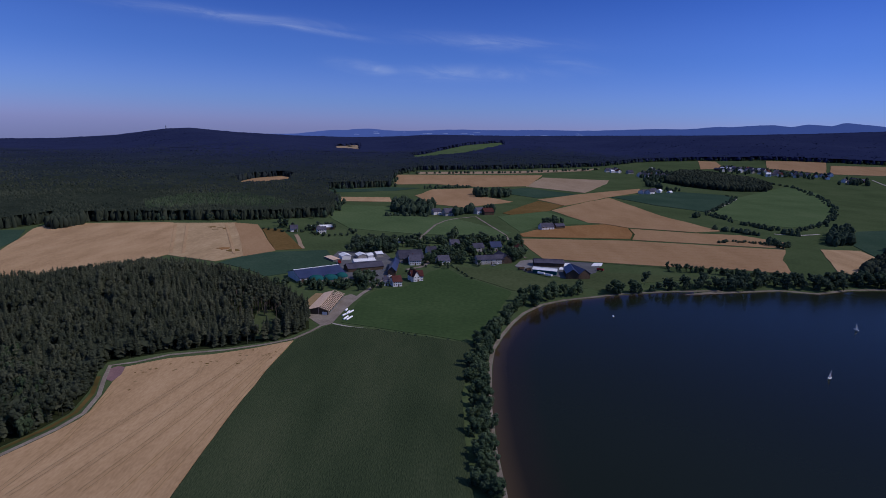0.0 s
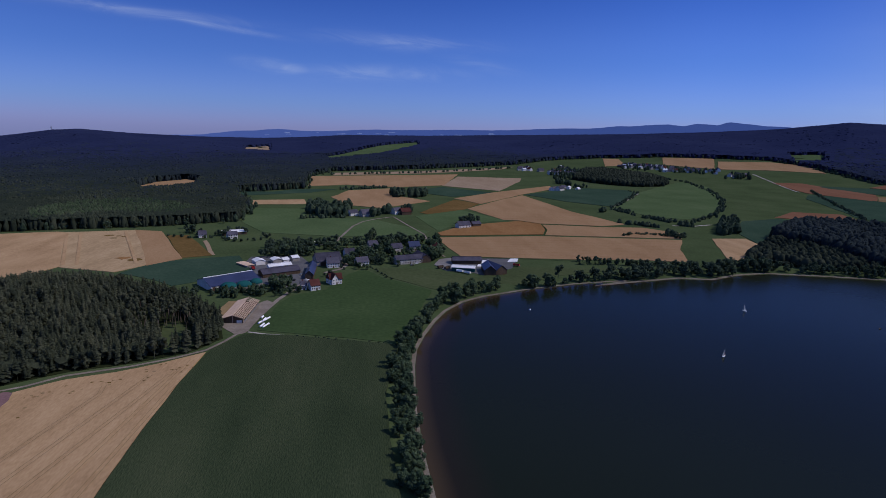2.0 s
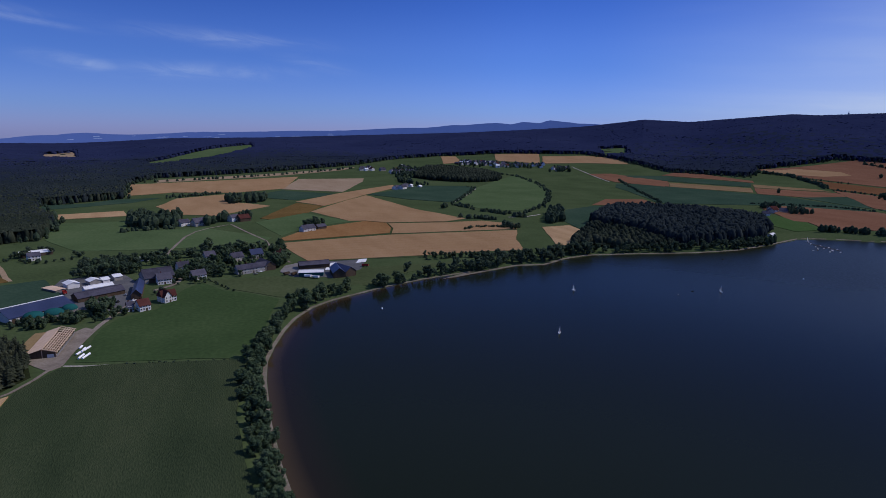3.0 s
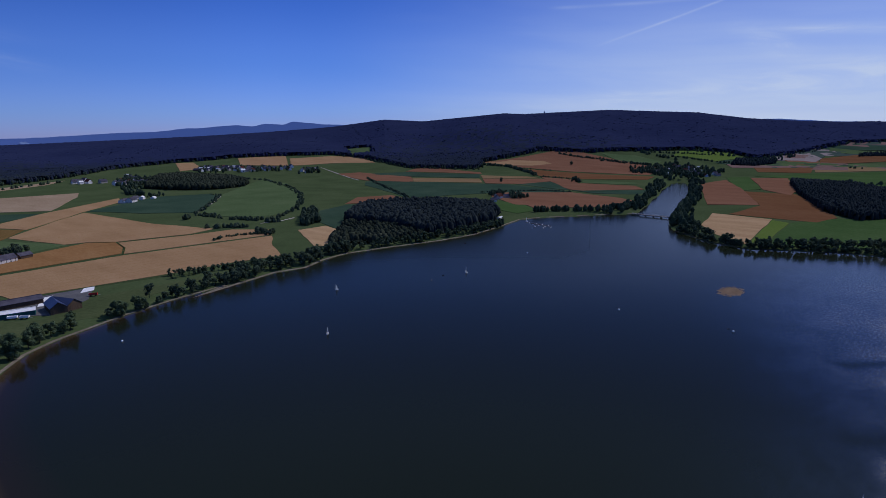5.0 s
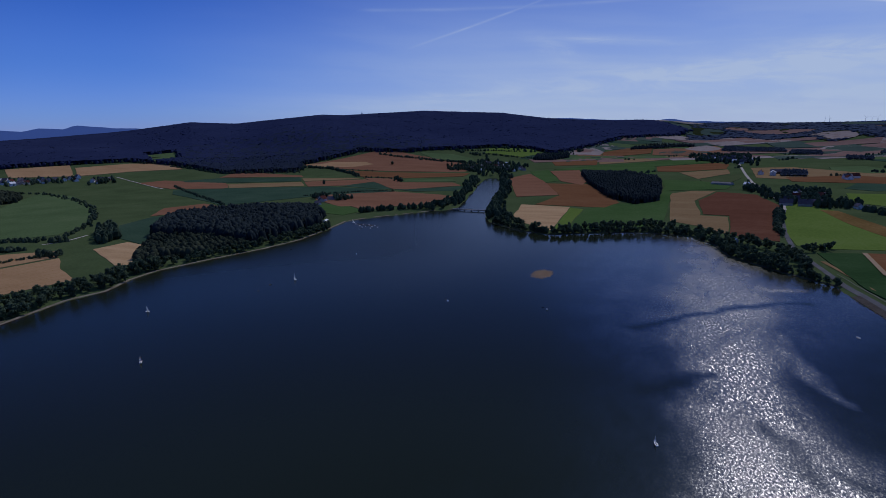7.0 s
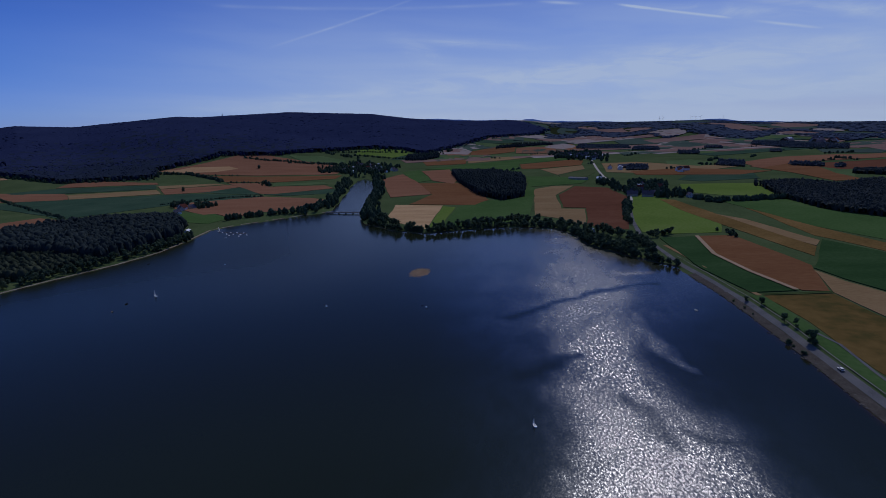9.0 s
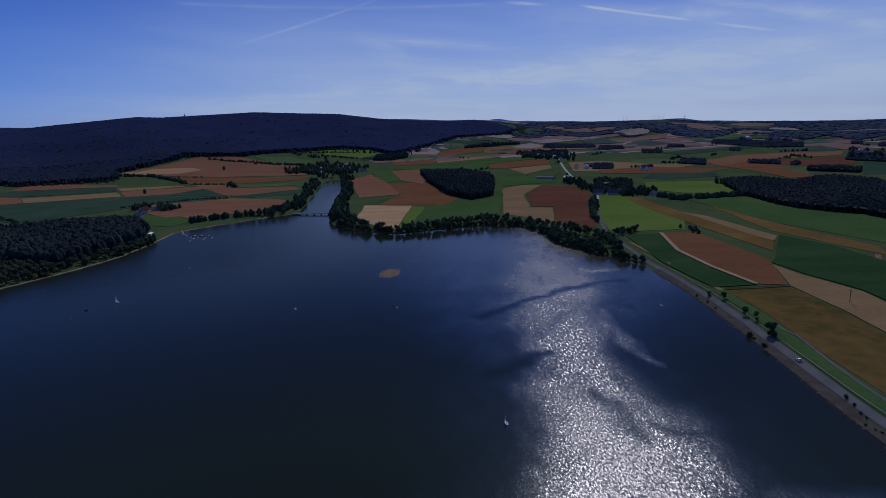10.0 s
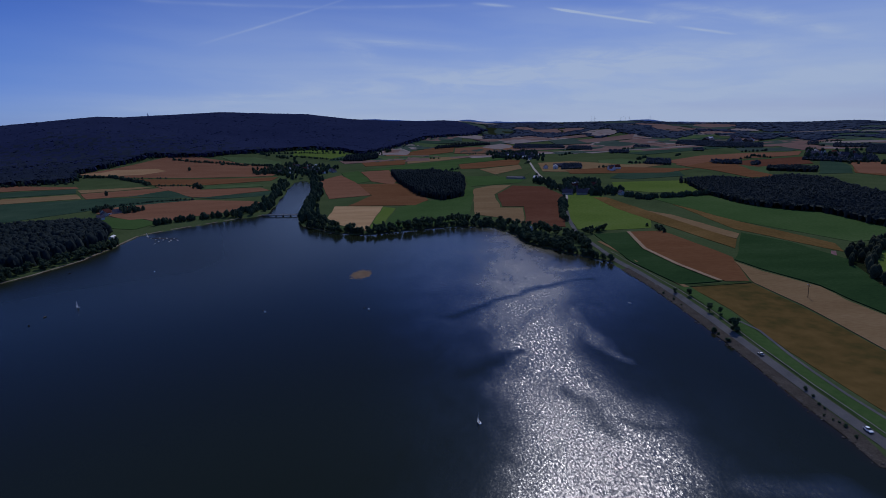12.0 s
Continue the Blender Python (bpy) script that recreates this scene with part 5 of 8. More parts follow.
field("beet_field", BEET, [(1153, 592), (1234, 454), (1150, 420), (1120, 525)], "dark green wedge beside the inlet", 0.4)
field("grain_field", RUDDY, [(965, 685), (1041, 694), (1112, 571), (1068, 442), (1037, 406), (924, 415), (872, 482), (822, 480), (881, 543), (872, 563)], "broad reddish grain field by the shore", 0.6)
field("lawn", LUSHGRASS, [(890, 636), (900, 600), (922, 588), (826, 490), (778, 497), (800, 555)], "green lawn behind a bathing shore", 0.2, "lawn")
# beyond the inlet
field("grain_field", RUDDY2, [(2149, 432), (2297, 349), (2250, 264), (1915, 232), (1895, 363)], "red-brown grain beyond the inlet", 0.5)
field("grain_field", RUDDY, [(2396, 386), (2583, 295), (2324, 262), (2302, 340)], "reddish grain beyond the inlet", 0.5)
field("grain_field", RUDDY2, [(2490, 279), (2689, 187), (2773, 85), (2517, 85), (2304, 255)], "dark red-brown grain field", 0.5)
field("grain_field", RUDDY, [(2672, 81), (2879, -179), (2667, -218), (2436, -188), (2362, -52), (2444, 77)], "long reddish grain field", 0.5)
field("stubble_field", TAN, [(2224, 265), (2397, -18), (2261, -50), (2070, 76), (1943, 224)], "pale cut strip along a green field", 0.4)
field("beet_field", LUSHGRASS, [(1730, 335), (1892, 221), (2015, 73), (2168, -49), (1965, -130), (1826, 49), (1548, 40), (1534, 102), (1683, 246)], "long green crop behind a wood", 0.4)
field("grain_field", RUDDY2, [(1805, 43), (1942, -126), (1880, -158), (1703, -137), (1626, -16), (1633, 35)], "red-brown grain on the plain", 0.5)
field("stubble_field", TAN, [(1594, -18), (1686, -139), (1558, -135), (1417, -56), (1492, -39)], "pale tan grain beside a country road", 0.4)
field("pasture", OLIVEGREEN, [(1405, -58), (1548, -155), (1454, -152), (1341, -120), (1336, -65)], "yellowish pasture at a long shed", 0.3, "meadow")
field("pasture", LUSHGRASS, [(1397, 20), (1368, -55), (1300, -124), (1208, -100), (1173, 10)], "green pasture behind grain", 0.3, "meadow")
field("pasture", BRIGHT, [(2292, 721), (2410, 578), (2328, 506), (2162, 548), (2156, 700)], "bright green meadow above a village", 0.3, "meadow")
field("pasture", PASTURE, [(2034, 922), (2080, 811), (2021, 699), (1971, 681), (1940, 822)], "green pasture above a village", 0.3, "meadow")
field("pasture", LUSHGRASS, [(2562, 518), (2571, 415), (2481, 378), (2375, 446)], "green pasture by a wood", 0.3, "meadow")
# clearings in the far woods
field("clearing", BARLEY, [(-442, 1194), (-436, 1303), (-392, 1381), (-352, 1335), (-328, 1197), (-364, 1118), (-399, 1107)], "reddish grain clearing in the forest", 1, "field")
field("clearing", PASTURE, [(-132, 2294), (-20, 2561), (324, 3097), (291, 2723), (88, 2344), (-99, 2084)], "green clearing in the forest", 1, "meadow")
field("clearing", STUBBLE, [(-582, 3068), (-491, 3299), (-405, 2796), (-506, 2652)], "pale clearing in the forest", 1, "field")
field("clearing", PASTURE, [(1678, 1991), (1768, 1923), (1603, 1734), (1530, 1785)], "bright green clearing in the forest", 1, "meadow")

# ---- woods ----
NEAR_WOOD = [(-211.0, 181.9), (-172, 196), (-166, 209), (-161, 226), (-165, 246), (-174, 268), (-176, 280), (-150, 296), (-121, 306), (-102, 316), (-93, 323), (-82, 341), (-89, 369), (-105, 395), (-148, 432), (-196, 439), (-241, 438), (-280, 427), (-332, 408), (-423, 388)]
WOOD_GAPS = [[(-110, 319), (-120, 346), (-125, 367), (-117, 372), (-104, 352), (-95, 330), (-101, 321)], [(-297, 335), (-263, 347), (-249, 334), (-284, 319)]]
THINNED = [(-145, 361), (-154, 394), (-139, 407), (-104, 365), (-100, 345), (-114, 363), (-122, 357), (-119, 339), (-130, 345)]
WOOD_GAPS.append(THINNED)
stand("spruce_wood", NEAR_WOOD, 3.5, (9.5, 18.5), SPRUCE_NEAR + PINE_NEAR[:1], SPRUCE, "dense dark spruce wood with ragged tops and bare stems", WOOD_GAPS, seed=3, canopy=8)
stand("young_wood", [(-210.3, 181.2), (-172, 195), (-166.5, 207.2), (-163, 219), (-192, 247), (-227, 283), (-265, 304), (-302, 271)], 6.0, (9, 14), BROAD_NEAR, YOUNG, "lighter green young trees at a wood's edge", seed=13, floor=False, width=0.8)
stand("wood_edge", [(-168, 205), (-160.5, 226), (-164, 245), (-174, 268), (-175, 280), (-150, 295), (-128, 304), (-130, 311), (-152, 302), (-182, 284), (-180, 268), (-170, 245), (-166, 226), (-172, 208)], 4.5, (5, 11), BROAD_NEAR + SPRUCE_NEAR, SPRUCE, "uneven shrubs and small trees at a wood's edge", seed=14, floor=False)
stand("thinned_stems", THINNED, 4.2, (14, 18), [STEM] * 4, STEM_BARK, "bare grey-brown stems of a thinned spruce stand", seed=47, floor=False)
stand("thinned_crowns", THINNED, 4.2, (14, 18), TOP_CROWN, SPRUCE, "high small crowns of a thinned spruce stand", seed=47, floor=False)
field("glade", OLIVEGREEN, WOOD_GAPS[0], "bare brown glade in a spruce wood", 0.5, "glade")
field("glade", MEADOW, WOOD_GAPS[1], "grassy glade in a spruce wood", 0.5, "glade")
FAR_EDGE = [(-610, 532), (-524, 578), (-501, 626), (-481, 680), (-394, 713), (-247, 754), (-163, 797), (-171, 933), (-214, 1039), (-230, 1140), (-112, 1221), (-130, 1502), (-78, 1690), (217, 1828), (558, 1996), (849, 2241), (1013, 2256), (1230, 2158), (1363, 2000)]
FAR_EDGE += [(1512, 1885), (1502, 1672), (1439, 1373), (1562, 1156), (1688, 1230), (1994, 1173), (2041, 969), (2179, 837), (2323, 725), (2410, 546)]
FAR_EDGE += [(2322, 459), (2998, 224), (3355, -18), (3588, -91)]
HILL_WOOD = FAR_EDGE + [(4690 * math.sin(radians(a)), 4690 * math.cos(radians(a))) for a in range(83, -60, -4)]
CLEARINGS = [[(-442, 1194), (-436, 1303), (-392, 1381), (-352, 1335), (-328, 1197), (-364, 1118), (-399, 1107)], [(-132, 2294), (-20, 2561), (324, 3097), (291, 2723), (88, 2344), (-99, 2084)], [(-582, 3068), (-491, 3299), (-405, 2796), (-506, 2652)], [(1678, 1991), (1768, 1923), (1603, 1734), (1530, 1785)]]
# one forest in four colours, bluer with distance to paint in haze
FOREST_TINTS = [WOOD_GREEN, MID_SPRUCE, HAZED_SPRUCE, FAR_HAZED_SPRUCE]
stand("forest", HILL_WOOD, 0, (13, 17), SPRUCE_FAR, FOREST_TINTS, "dark conifer forest on the near hills", CLEARINGS, falloff=0.0047, seed=4, category="forest", reach=(0, 2300), canopy=13)
stand("forest", HILL_WOOD, 0, (13, 17), SPRUCE_FAR, FOREST_TINTS, "dark conifer forest over the far hills", CLEARINGS, falloff=0.0052, seed=44, category="forest", floor=False, reach=(2290, 9999), canopy=13.8)
stand("young_wood", [(-429, 802), (-407, 889), (-322, 931), (-229, 848), (-241, 787), (-322, 791), (-389, 734)], 5.5, (14, 18), LIGHT_MID, YOUNG, "lighter green broadleaf stand within a conifer forest", seed=45, floor=False, category="forest")
stand("young_wood", [(-473, 656), (-482, 739), (-436, 678), (-446, 632)], 5.5, (12, 16), LIGHT_MID, WOOD_GREEN, "lighter green young stand at a forest edge", seed=46, floor=False, category="forest")
stand("shore_wood", [(540, 481), (600, 474), (667, 470), (748, 517), (801, 564), (795, 676), (743, 743), (700, 752), (670, 753), (600, 705), (550, 662), (556, 570)], 5.4, (14, 21), SPRUCE_FAR + AFAR["shore"], MID_SPRUCE, "dark mixed wood along the lake shore", seed=5, canopy=12.5, width=1.1)
stand("shore_wood", [(416, 532), (444, 519), (470, 493), (540, 480), (560, 570), (553, 664), (490, 606)], 6.4, (7, 13), AFAR["shore"], WOOD_GREEN, "leafy wood at the end of a darker shore wood", seed=55, canopy=5, width=1.2)
stand("field_wood", [(1308, 177), (1055, 105), (973, 55), (1017, 18), (1283, 20), (1416, 33), (1541, 117), (1568, 230)], 6, (11, 16), SPRUCE_FAR + LIGHT_MID, MID_SPRUCE, "dark block of wood among the fields", seed=6, canopy=10)
stand("far_wood", [(1131, -409), (996, -387), (917, -375), (865, -379), (814, -381), (776, -394), (744, -414), (723, -437), (686, -441), (645, -440), (618, -445), (589, -442), (770, -572), (825, -588), (862, -591), (927, -600), (996, -625), (1046, -616), (1090, -600), (1040, -504), (1113, -474), (1109, -430), (1078, -392)], 6.5, (9, 13), SPRUCE_FAR + LIGHT_MID, HAZED_WOOD, "long dark wood behind green fields", seed=7, canopy=9)
stand("far_wood", [(1242, -631), (1167, -693), (1216, -724), (1268, -697), (1286, -655)], 7, (9, 12), LIGHT_MID, HAZED_WOOD, "small dark wood block", seed=8, canopy=8)
stand("village_wood", [(607, 1535), (635, 1436), (670, 1381), (718, 1351), (793, 1362), (853, 1437), (889, 1564), (858, 1698), (819, 1806), (736, 1751), (670, 1643)], 8.5, (11, 19), AFAR["shore"], WOOD_GREEN, "leafy wood in front of a village", seed=9, canopy=9, width=1.25)
stand("far_wood", [(2697, 182), (2824, -41), (2936, -96), (2842, 100)], 12, (12, 16), SPRUCE_MID, SPRUCE, "narrow far wood", seed=10)
stand("edge_wood", [(516, -338), (538, -375), (550, -398), (534, -429), (517, -415), (512, -368), (447, -317), (388, -297), (407, -299), (443, -298)], 8, (8, 13), BROAD_MID, SPRUCE, "leafy trees round a meadow", seed=11)

# ---- single trees and hedges ----
tree_line("tree", [(26.1, 172.1), (23.8, 185.9), (23.0, 208.4), (23.2, 241.4), (24.5, 281.2), (28, 309), (34, 332), (43, 358), (53, 387), (65, 407)], 4.6, (6, 10), 21, 1.8, single=True)
tree_line("tree", [(20.8, 170.6), (18.5, 191.3), (18.7, 219.9), (20.0, 256.9), (21.2, 290.4), (27, 323), (37, 354)], 5, (5, 9), 22, 1.8, single=True)
tree_line("tree", [(66, 414), (87, 430), (104, 439), (122, 445)], 6, (10, 14), 23, 4, single=True)
tree_line("tree", [(143, 451), (176, 458)], 5.5, (11, 14), 24, 4, single=True)
tree_line("tree", [(193, 467), (227, 474), (264, 478), (314, 486), (368, 497), (417, 500)], 4.6, (9, 14), 25, 6)
tree_line("slim", [(225, 529), (256, 526), (285, 519), (332, 514), (375, 507), (420, 503)], 5, (6, 10), 26, 1.5, 1.3)
tree_line("shore", [(244, 470), (309, 485), (344, 483), (391, 500), (425, 498)], 4.6, (9, 15), 27, 6, 1.0)
tree_line("shore", [(425, 498), (494, 477), (604, 454), (693, 468)], 3.0, (7, 12), 28, 4, 1.0)
tree_line("shore", [(885, 374), (986, 376), (1235, 437), (1453, 494)], 4.3, (8, 14), 30, 8, 1.0)
tree_line("shore", [(1533, 441), (1252, 361), (966, 289), (843, 263), (763, 218), (723, 185)], 4.0, (9, 15), 31, 8, 1.0)
tree_line("shore", [(718, 180), (704, 144), (705, 131), (724, 95)], 3.2, (8, 13), 32, 4, 1.0)
tree_line("shore", [(724, 95), (733, 72), (753, 29), (755, -3)], 2.8, (9, 13), 33, 4, 1.0)
tree_line("shore", [(738, 19), (724, -22), (700, -43), (643, -56), (582, -83), (547, -111)], 2.8, (8, 12.5), 34, 7, 1.0)
tree_line("shore", [(687, -63), (626, -102), (563, -117)], 4.3, (8, 13), 35, 6, 1.0)
tree_line("bush", [(-33, 1205), (20, 1231), (64, 1263)], 5, (4, 7), 161, 2)
tree_line("bush", [(-80, 818), (-65, 831), (-50, 826), (-25, 831), (-14, 837)], 6, (4, 7), 162, 2)
tree_line("bush", [(399, 781), (416, 766), (437, 751)], 2.6, (5, 8), 36, 3)
tree_line("bush", [(461, 842), (473, 816), (484, 792)], 3.0, (4, 7), 37, 3)
tree_line("bush", [(452, 936), (456, 902), (460, 869)], 3.0, (3, 5), 120, 2)
tree_line("bush", [(482, 772), (490, 755)], 3.0, (6, 9), 121, 3)
grove("tree", [(406, 890), (417, 913), (428, 913), (417, 890)], 7, (7, 11), 122)
tree_line("bush", [(464, 964), (470, 898)], 5, (3, 6), 38, 3)
tree_line("bush", [(473, 972), (564, 1094), (638, 1200), (635, 1250)], 5, (3, 6), 39, 3)
tree_line("bush", [(464, 858), (486, 812), (503, 779), (589, 853), (653, 918), (762, 1071), (867, 1272), (927, 1476), (907, 1548)], 5.5, (3, 6.5), 40, 4)
grove("tree", [(480, 684), (524, 690), (593, 797), (555, 778)], 8, (10, 16), 41)
grove("tree", [(-76, 848), (-12, 839), (-9, 937), (-76, 935)], 11, (13, 19), 42)
grove("tree", [(61, 1079), (133, 1088), (139, 1145), (69, 1136)], 10, (12, 18), 43)
grove("tree", [(18, 834), (91, 883), (95, 921), (37, 896)], 13, (11, 17), 44)
grove("tree", [(-95, 581), (-46, 569), (-21, 617), (14, 606), (82, 617), (88, 668), (15, 667), (-38, 630), (-101, 620)], 14, (7, 12), 45)
grove("tree", [(-15, 532), (35, 529), (74, 554), (80, 602), (14, 586), (-16, 573)], 13, (6, 10), 46)
tree_line("bush", [(13, 522), (23, 495), (31, 474)], 6, (2, 3.5), 47, 1)
tree_line("bush", [(-145, 437), (-117, 438), (-73, 445), (-45, 445)], 4.2, (4, 7), 48, 3)
grove("tree", [(135, 755), (177, 766), (182, 799), (144, 792)], 12, (10, 16), 49)
tree_line("bush", [(-66, 1581), (202, 1693), (526, 1878)], 16, (6, 10), 50, 4)
tree_line("bush", [(-36, 1222), (66, 1265)], 10, (5, 8), 51, 3)
grove("tree", [(1031, -152), (970, -216), (950, -277), (1137, -252), (1192, -194)], 19, (9, 14), 52)
tree_line("bush", [(937, -252), (920, -268)], 2.8, (7, 10), 130, 2)
tree_line("bush", [(907, -265), (891, -278)], 2.8, (7, 10), 131, 2)
tree_line("bush", [(903, -284), (903, -307)], 2.8, (7, 10), 132, 2)
tree_line("bush", [(903, -310), (903, -334)], 2.8, (7, 10), 133, 2)
tree_line("bush", [(914, -342), (909, -363)], 2.8, (7, 10), 134, 2)
tree_line("bush", [(914, -368), (916, -390)], 2.8, (7, 10), 135, 2)
tree_line("bush", [(651, -132), (657, -157)], 7, (5, 8), 54, 2)
tree_line("bush", [(669, -210), (632, -214)], 8, (5, 9), 55, 2)
tree_line("bush", [(1153, 1276), (975, 1010), (848, 813)], 6, (4, 7), 56, 2)
grove("tree", [(1779, 662), (1530, 504), (1612, 436), (1896, 444), (2028, 651)], 20, (10, 15), 58)
grove("tree", [(2106, 475), (2328, 385), (2505, 354), (2312, 462)], 20, (10, 14), 59)
grove("tree", [(946, 614), (957, 592), (985, 603), (1002, 650), (978, 662)], 9, (8, 12), 60)
grove("tree", [(519, 1422), (550, 1502), (558, 1429), (532, 1345)], 11, (10, 15), 123)
grove("tree", [(508, 1291), (539, 1284), (564, 1317), (570, 1351), (536, 1336)], 13, (5, 10), 124)
grove("tree", [(556, 1546), (605, 1511), (661, 1653), (613, 1680)], 22, (10, 15), 61)

grove("tree", [(-96, 561), (-51, 562), (-55, 608), (-100, 613)], 9, (8, 12), 81)
grove("tree", [(-13, 523), (36, 529), (42, 636), (-14, 634)], 13, (7, 11), 82, single=True)
grove("tree", [(67, 538), (89, 567), (94, 645), (75, 616)], 9, (10, 14), 83, single=True)
grove("tree", [(-71, 444), (-51, 443), (-58, 475), (-72, 469)], 6.5, (7, 11), 84, single=True)
grove("tree", [(-32, 474), (-24, 479), (-16, 500), (-29, 499)], 9, (4, 7), 85)
grove("tree", [(-201, 689), (-184, 693), (-188, 708), (-203, 705)], 8, (6, 10), 86)
grove("tree", [(-167, 680), (-129, 703), (-132, 719), (-169, 704)], 8, (6, 10), 87)
# low bushes added in place of the maize edge's dark shadow line
tree_line("bush", [(-37, 339), (-4, 329), (24, 321)], 4.5, (1.5, 2.4), 88, 0.6)
tree_line("bush", [(349, 686), (372, 698), (391, 692), (412, 682)], 2.4, (3, 5), 89, 2)
tree_line("bush", [(419, 693), (419, 666)], 2.6, (7, 11), 90, 4)
grove("tree", [(896, 1832), (1003, 1720), (1116, 1627), (1185, 1725), (985, 1990)], 22, (9, 14), 91)
grove("tree", [(616, 1676), (698, 1894), (740, 1785), (646, 1565)], 17, (9, 14), 125)
grove("tree", [(574, 1628), (667, 1596), (728, 1744), (643, 1796)], 20, (10, 14), 92)
grove("tree", [(1089, 1530), (1148, 1499), (1214, 1593), (1172, 1628)], 18, (12, 16), 93)
tree_line("bush", [(2320, 728), (2318, 633), (2323, 526)], 18, (9, 14), 94, 8)
tree_line("bush", [(2156, 828), (2090, 671)], 16, (9, 14), 95, 8)
grove("tree", [(1006, -154), (949, -213), (1166, -259), (1192, -194)], 15, (10, 15), 98)
grove("tree", [(1977, -67), (1791, -229), (2171, -268), (2340, -103)], 34, (12, 18), 99)
grove("tree", [(969, -178), (945, -218), (966, -250), (998, -244), (1011, -195)], 13, (8, 13), 140)
tree_line("tree", [(635, -125), (646, -141), (662, -158)], 3.2, (6, 10), 141, 2)
tree_line("bush", [(909, -144), (830, -130), (732, -119)], 4.0, (6, 10), 142, 2)
grove("tree", [(1187, -122), (1003, -163), (1116, -171), (1286, -145)], 14, (10, 14), 100)
grove("tree", [(1484, -828), (1318, -891), (1564, -1040), (1737, -984)], 40, (14, 20), 101)
tree_line("tree", FAR_EDGE[4:13], 9, (6, 12), 102, 6)
tree_line("tree", FAR_EDGE[12:24], 14, (7, 12), 103, 7)
tree_line("tree", FAR_EDGE[23:34], 16, (7, 13), 104, 8)
tree_line("shore", [(140, 450), (177, 459), (210, 468), (243, 476)], 4.5, (5, 9), 105, 3)
tree_line("bush", [(1483, 1650), (1439, 1373), (1539, 1139)], 12, (5, 9), 106, 4)
_rg = random.Random(15)
for _i in range(34):
    _az, _r = radians(_rg.uniform(86, 128)), _rg.uniform(1450, 2500)
    _x, _y, _t, _l = _r * math.sin(_az), _r * math.cos(_az), _rg.uniform(0, 3.14), _rg.uniform(15, 90)
    tree_line("bush", [(_x, _y), (_x + _l * math.cos(_t), _y + _l * math.sin(_t))], 9, (4, 9), 600 + _i, 3)
tree_line("bush", [(1645, 1207), (1647, 1082), (1560, 955), (1488, 887)], 4.5, (6, 11), 110, 4)
tree_line("bush", [(1975, 1074), (1943, 960), (1915, 820), (1913, 695)], 6, (5, 10), 111, 3)
tree_line("bush", [(1636, 1076), (1630, 903)], 14, (4, 7), 112, 2)
grove("tree", [(1769, 915), (1769, 909), (1791, 920), (1791, 926)], 30, (13, 15), 113)
grove("tree", [(1356, 699), (1333, 659), (1411, 705), (1417, 727)], 12, (8, 12), 114)
tree_line("bush", [(1450, 848), (1421, 742), (1347, 666)], 12, (4, 7), 115, 2)
grove("tree", [(1250, 854), (1249, 848), (1275, 866), (1277, 871)], 30, (12, 14), 116)
tree_line("bush", [(1010, 740), (1060, 705), (1109, 646), (1122, 576)], 4.5, (3, 5), 117, 1)
grove("tree", [(958, 672), (975, 702), (1022, 706), (1004, 670)], 9, (8, 13), 118)
tree_line("shore", [(812, 480), (836, 463), (854, 433), (885, 398)], 3.6, (7, 12), 119, 4)
tree_line("shore", [(886, 394), (907, 387), (932, 372)], 4, (8, 13), 120, 4)
tree_line("slim", [(229, 540), (251, 532), (281, 521), (307, 508), (325, 498)], 4, (6, 10), 107, 1.2, 1.2)
stand("village_copse", [(2107, 489), (2135, 420), (2241, 376), (2364, 406), (2250, 506)], 8, (9, 15), LIGHT_MID, MID_SPRUCE, "leafy copse behind a village", seed=130, floor=False, canopy=6)
stand("village_copse", [(2631, 178), (2840, -91), (2900, -80), (2717, 167)], 8, (8, 13), LIGHT_MID, MID_SPRUCE, "dark copse between grain fields", seed=131, floor=False, canopy=6)
tree_line("bush", [(2143, 696), (2128, 603), (2153, 504)], 7, (5, 9), 132, 3)
tree_line("bush", [(1902, 862), (1905, 763), (1919, 663)], 7, (5, 9), 133, 4)
tree_line("bush", [(2161, 842), (2205, 739), (2245, 637), (2313, 565)], 9, (5, 9), 134, 3)
grove("tree", [(1693, 669), (1680, 580), (1718, 512), (1928, 585), (1935, 690), (1805, 723)], 14, (8, 13), 135)
grove("tree", [(2019, -171), (2128, -249), (2401, -263), (2434, -70), (2229, -50), (2117, -122)], 22, (8, 13), 136)
tree_line("bush", [(429, -135), (423, -136)], 4, (2.5, 4), 140, 0.5, 1.0, True)
tree_line("bush", [(390, -139), (373, -141)], 5, (2.5, 4.5), 141, 0.5, 1.0, True)
tree_line("bush", [(331, -144), (327, -144)], 4, (3.5, 5), 142, 0.5, 1.0, True)
tree_line("bush", [(314, -145), (310, -145)], 3.5, (3, 4.5), 143, 0.5, 1.2, True)
tree_line("bush", [(251.2, -153.5), (236.8, -151.6), (224.1, -150.6), (212.1, -151.4)], 6, (1.2, 2.6), 144, 0.7, 1.0, True)
grove("tree", [(-76, 462), (-60, 458), (-55, 430), (-83, 427), (-101, 426), (-106, 437), (-86, 448)], 5.5, (4, 8), 150, single=True)
grove("tree", [(-96, 579), (-47, 582), (-51, 631), (-100, 622)], 8, (8, 12), 151)
grove("tree", [(-208, 699), (-194, 697), (-204, 733), (-217, 735)], 8, (8, 12), 152)
tree_line("bush", [(-221, 685), (-192, 672), (-162, 673)], 6, (3, 6), 153, 2)
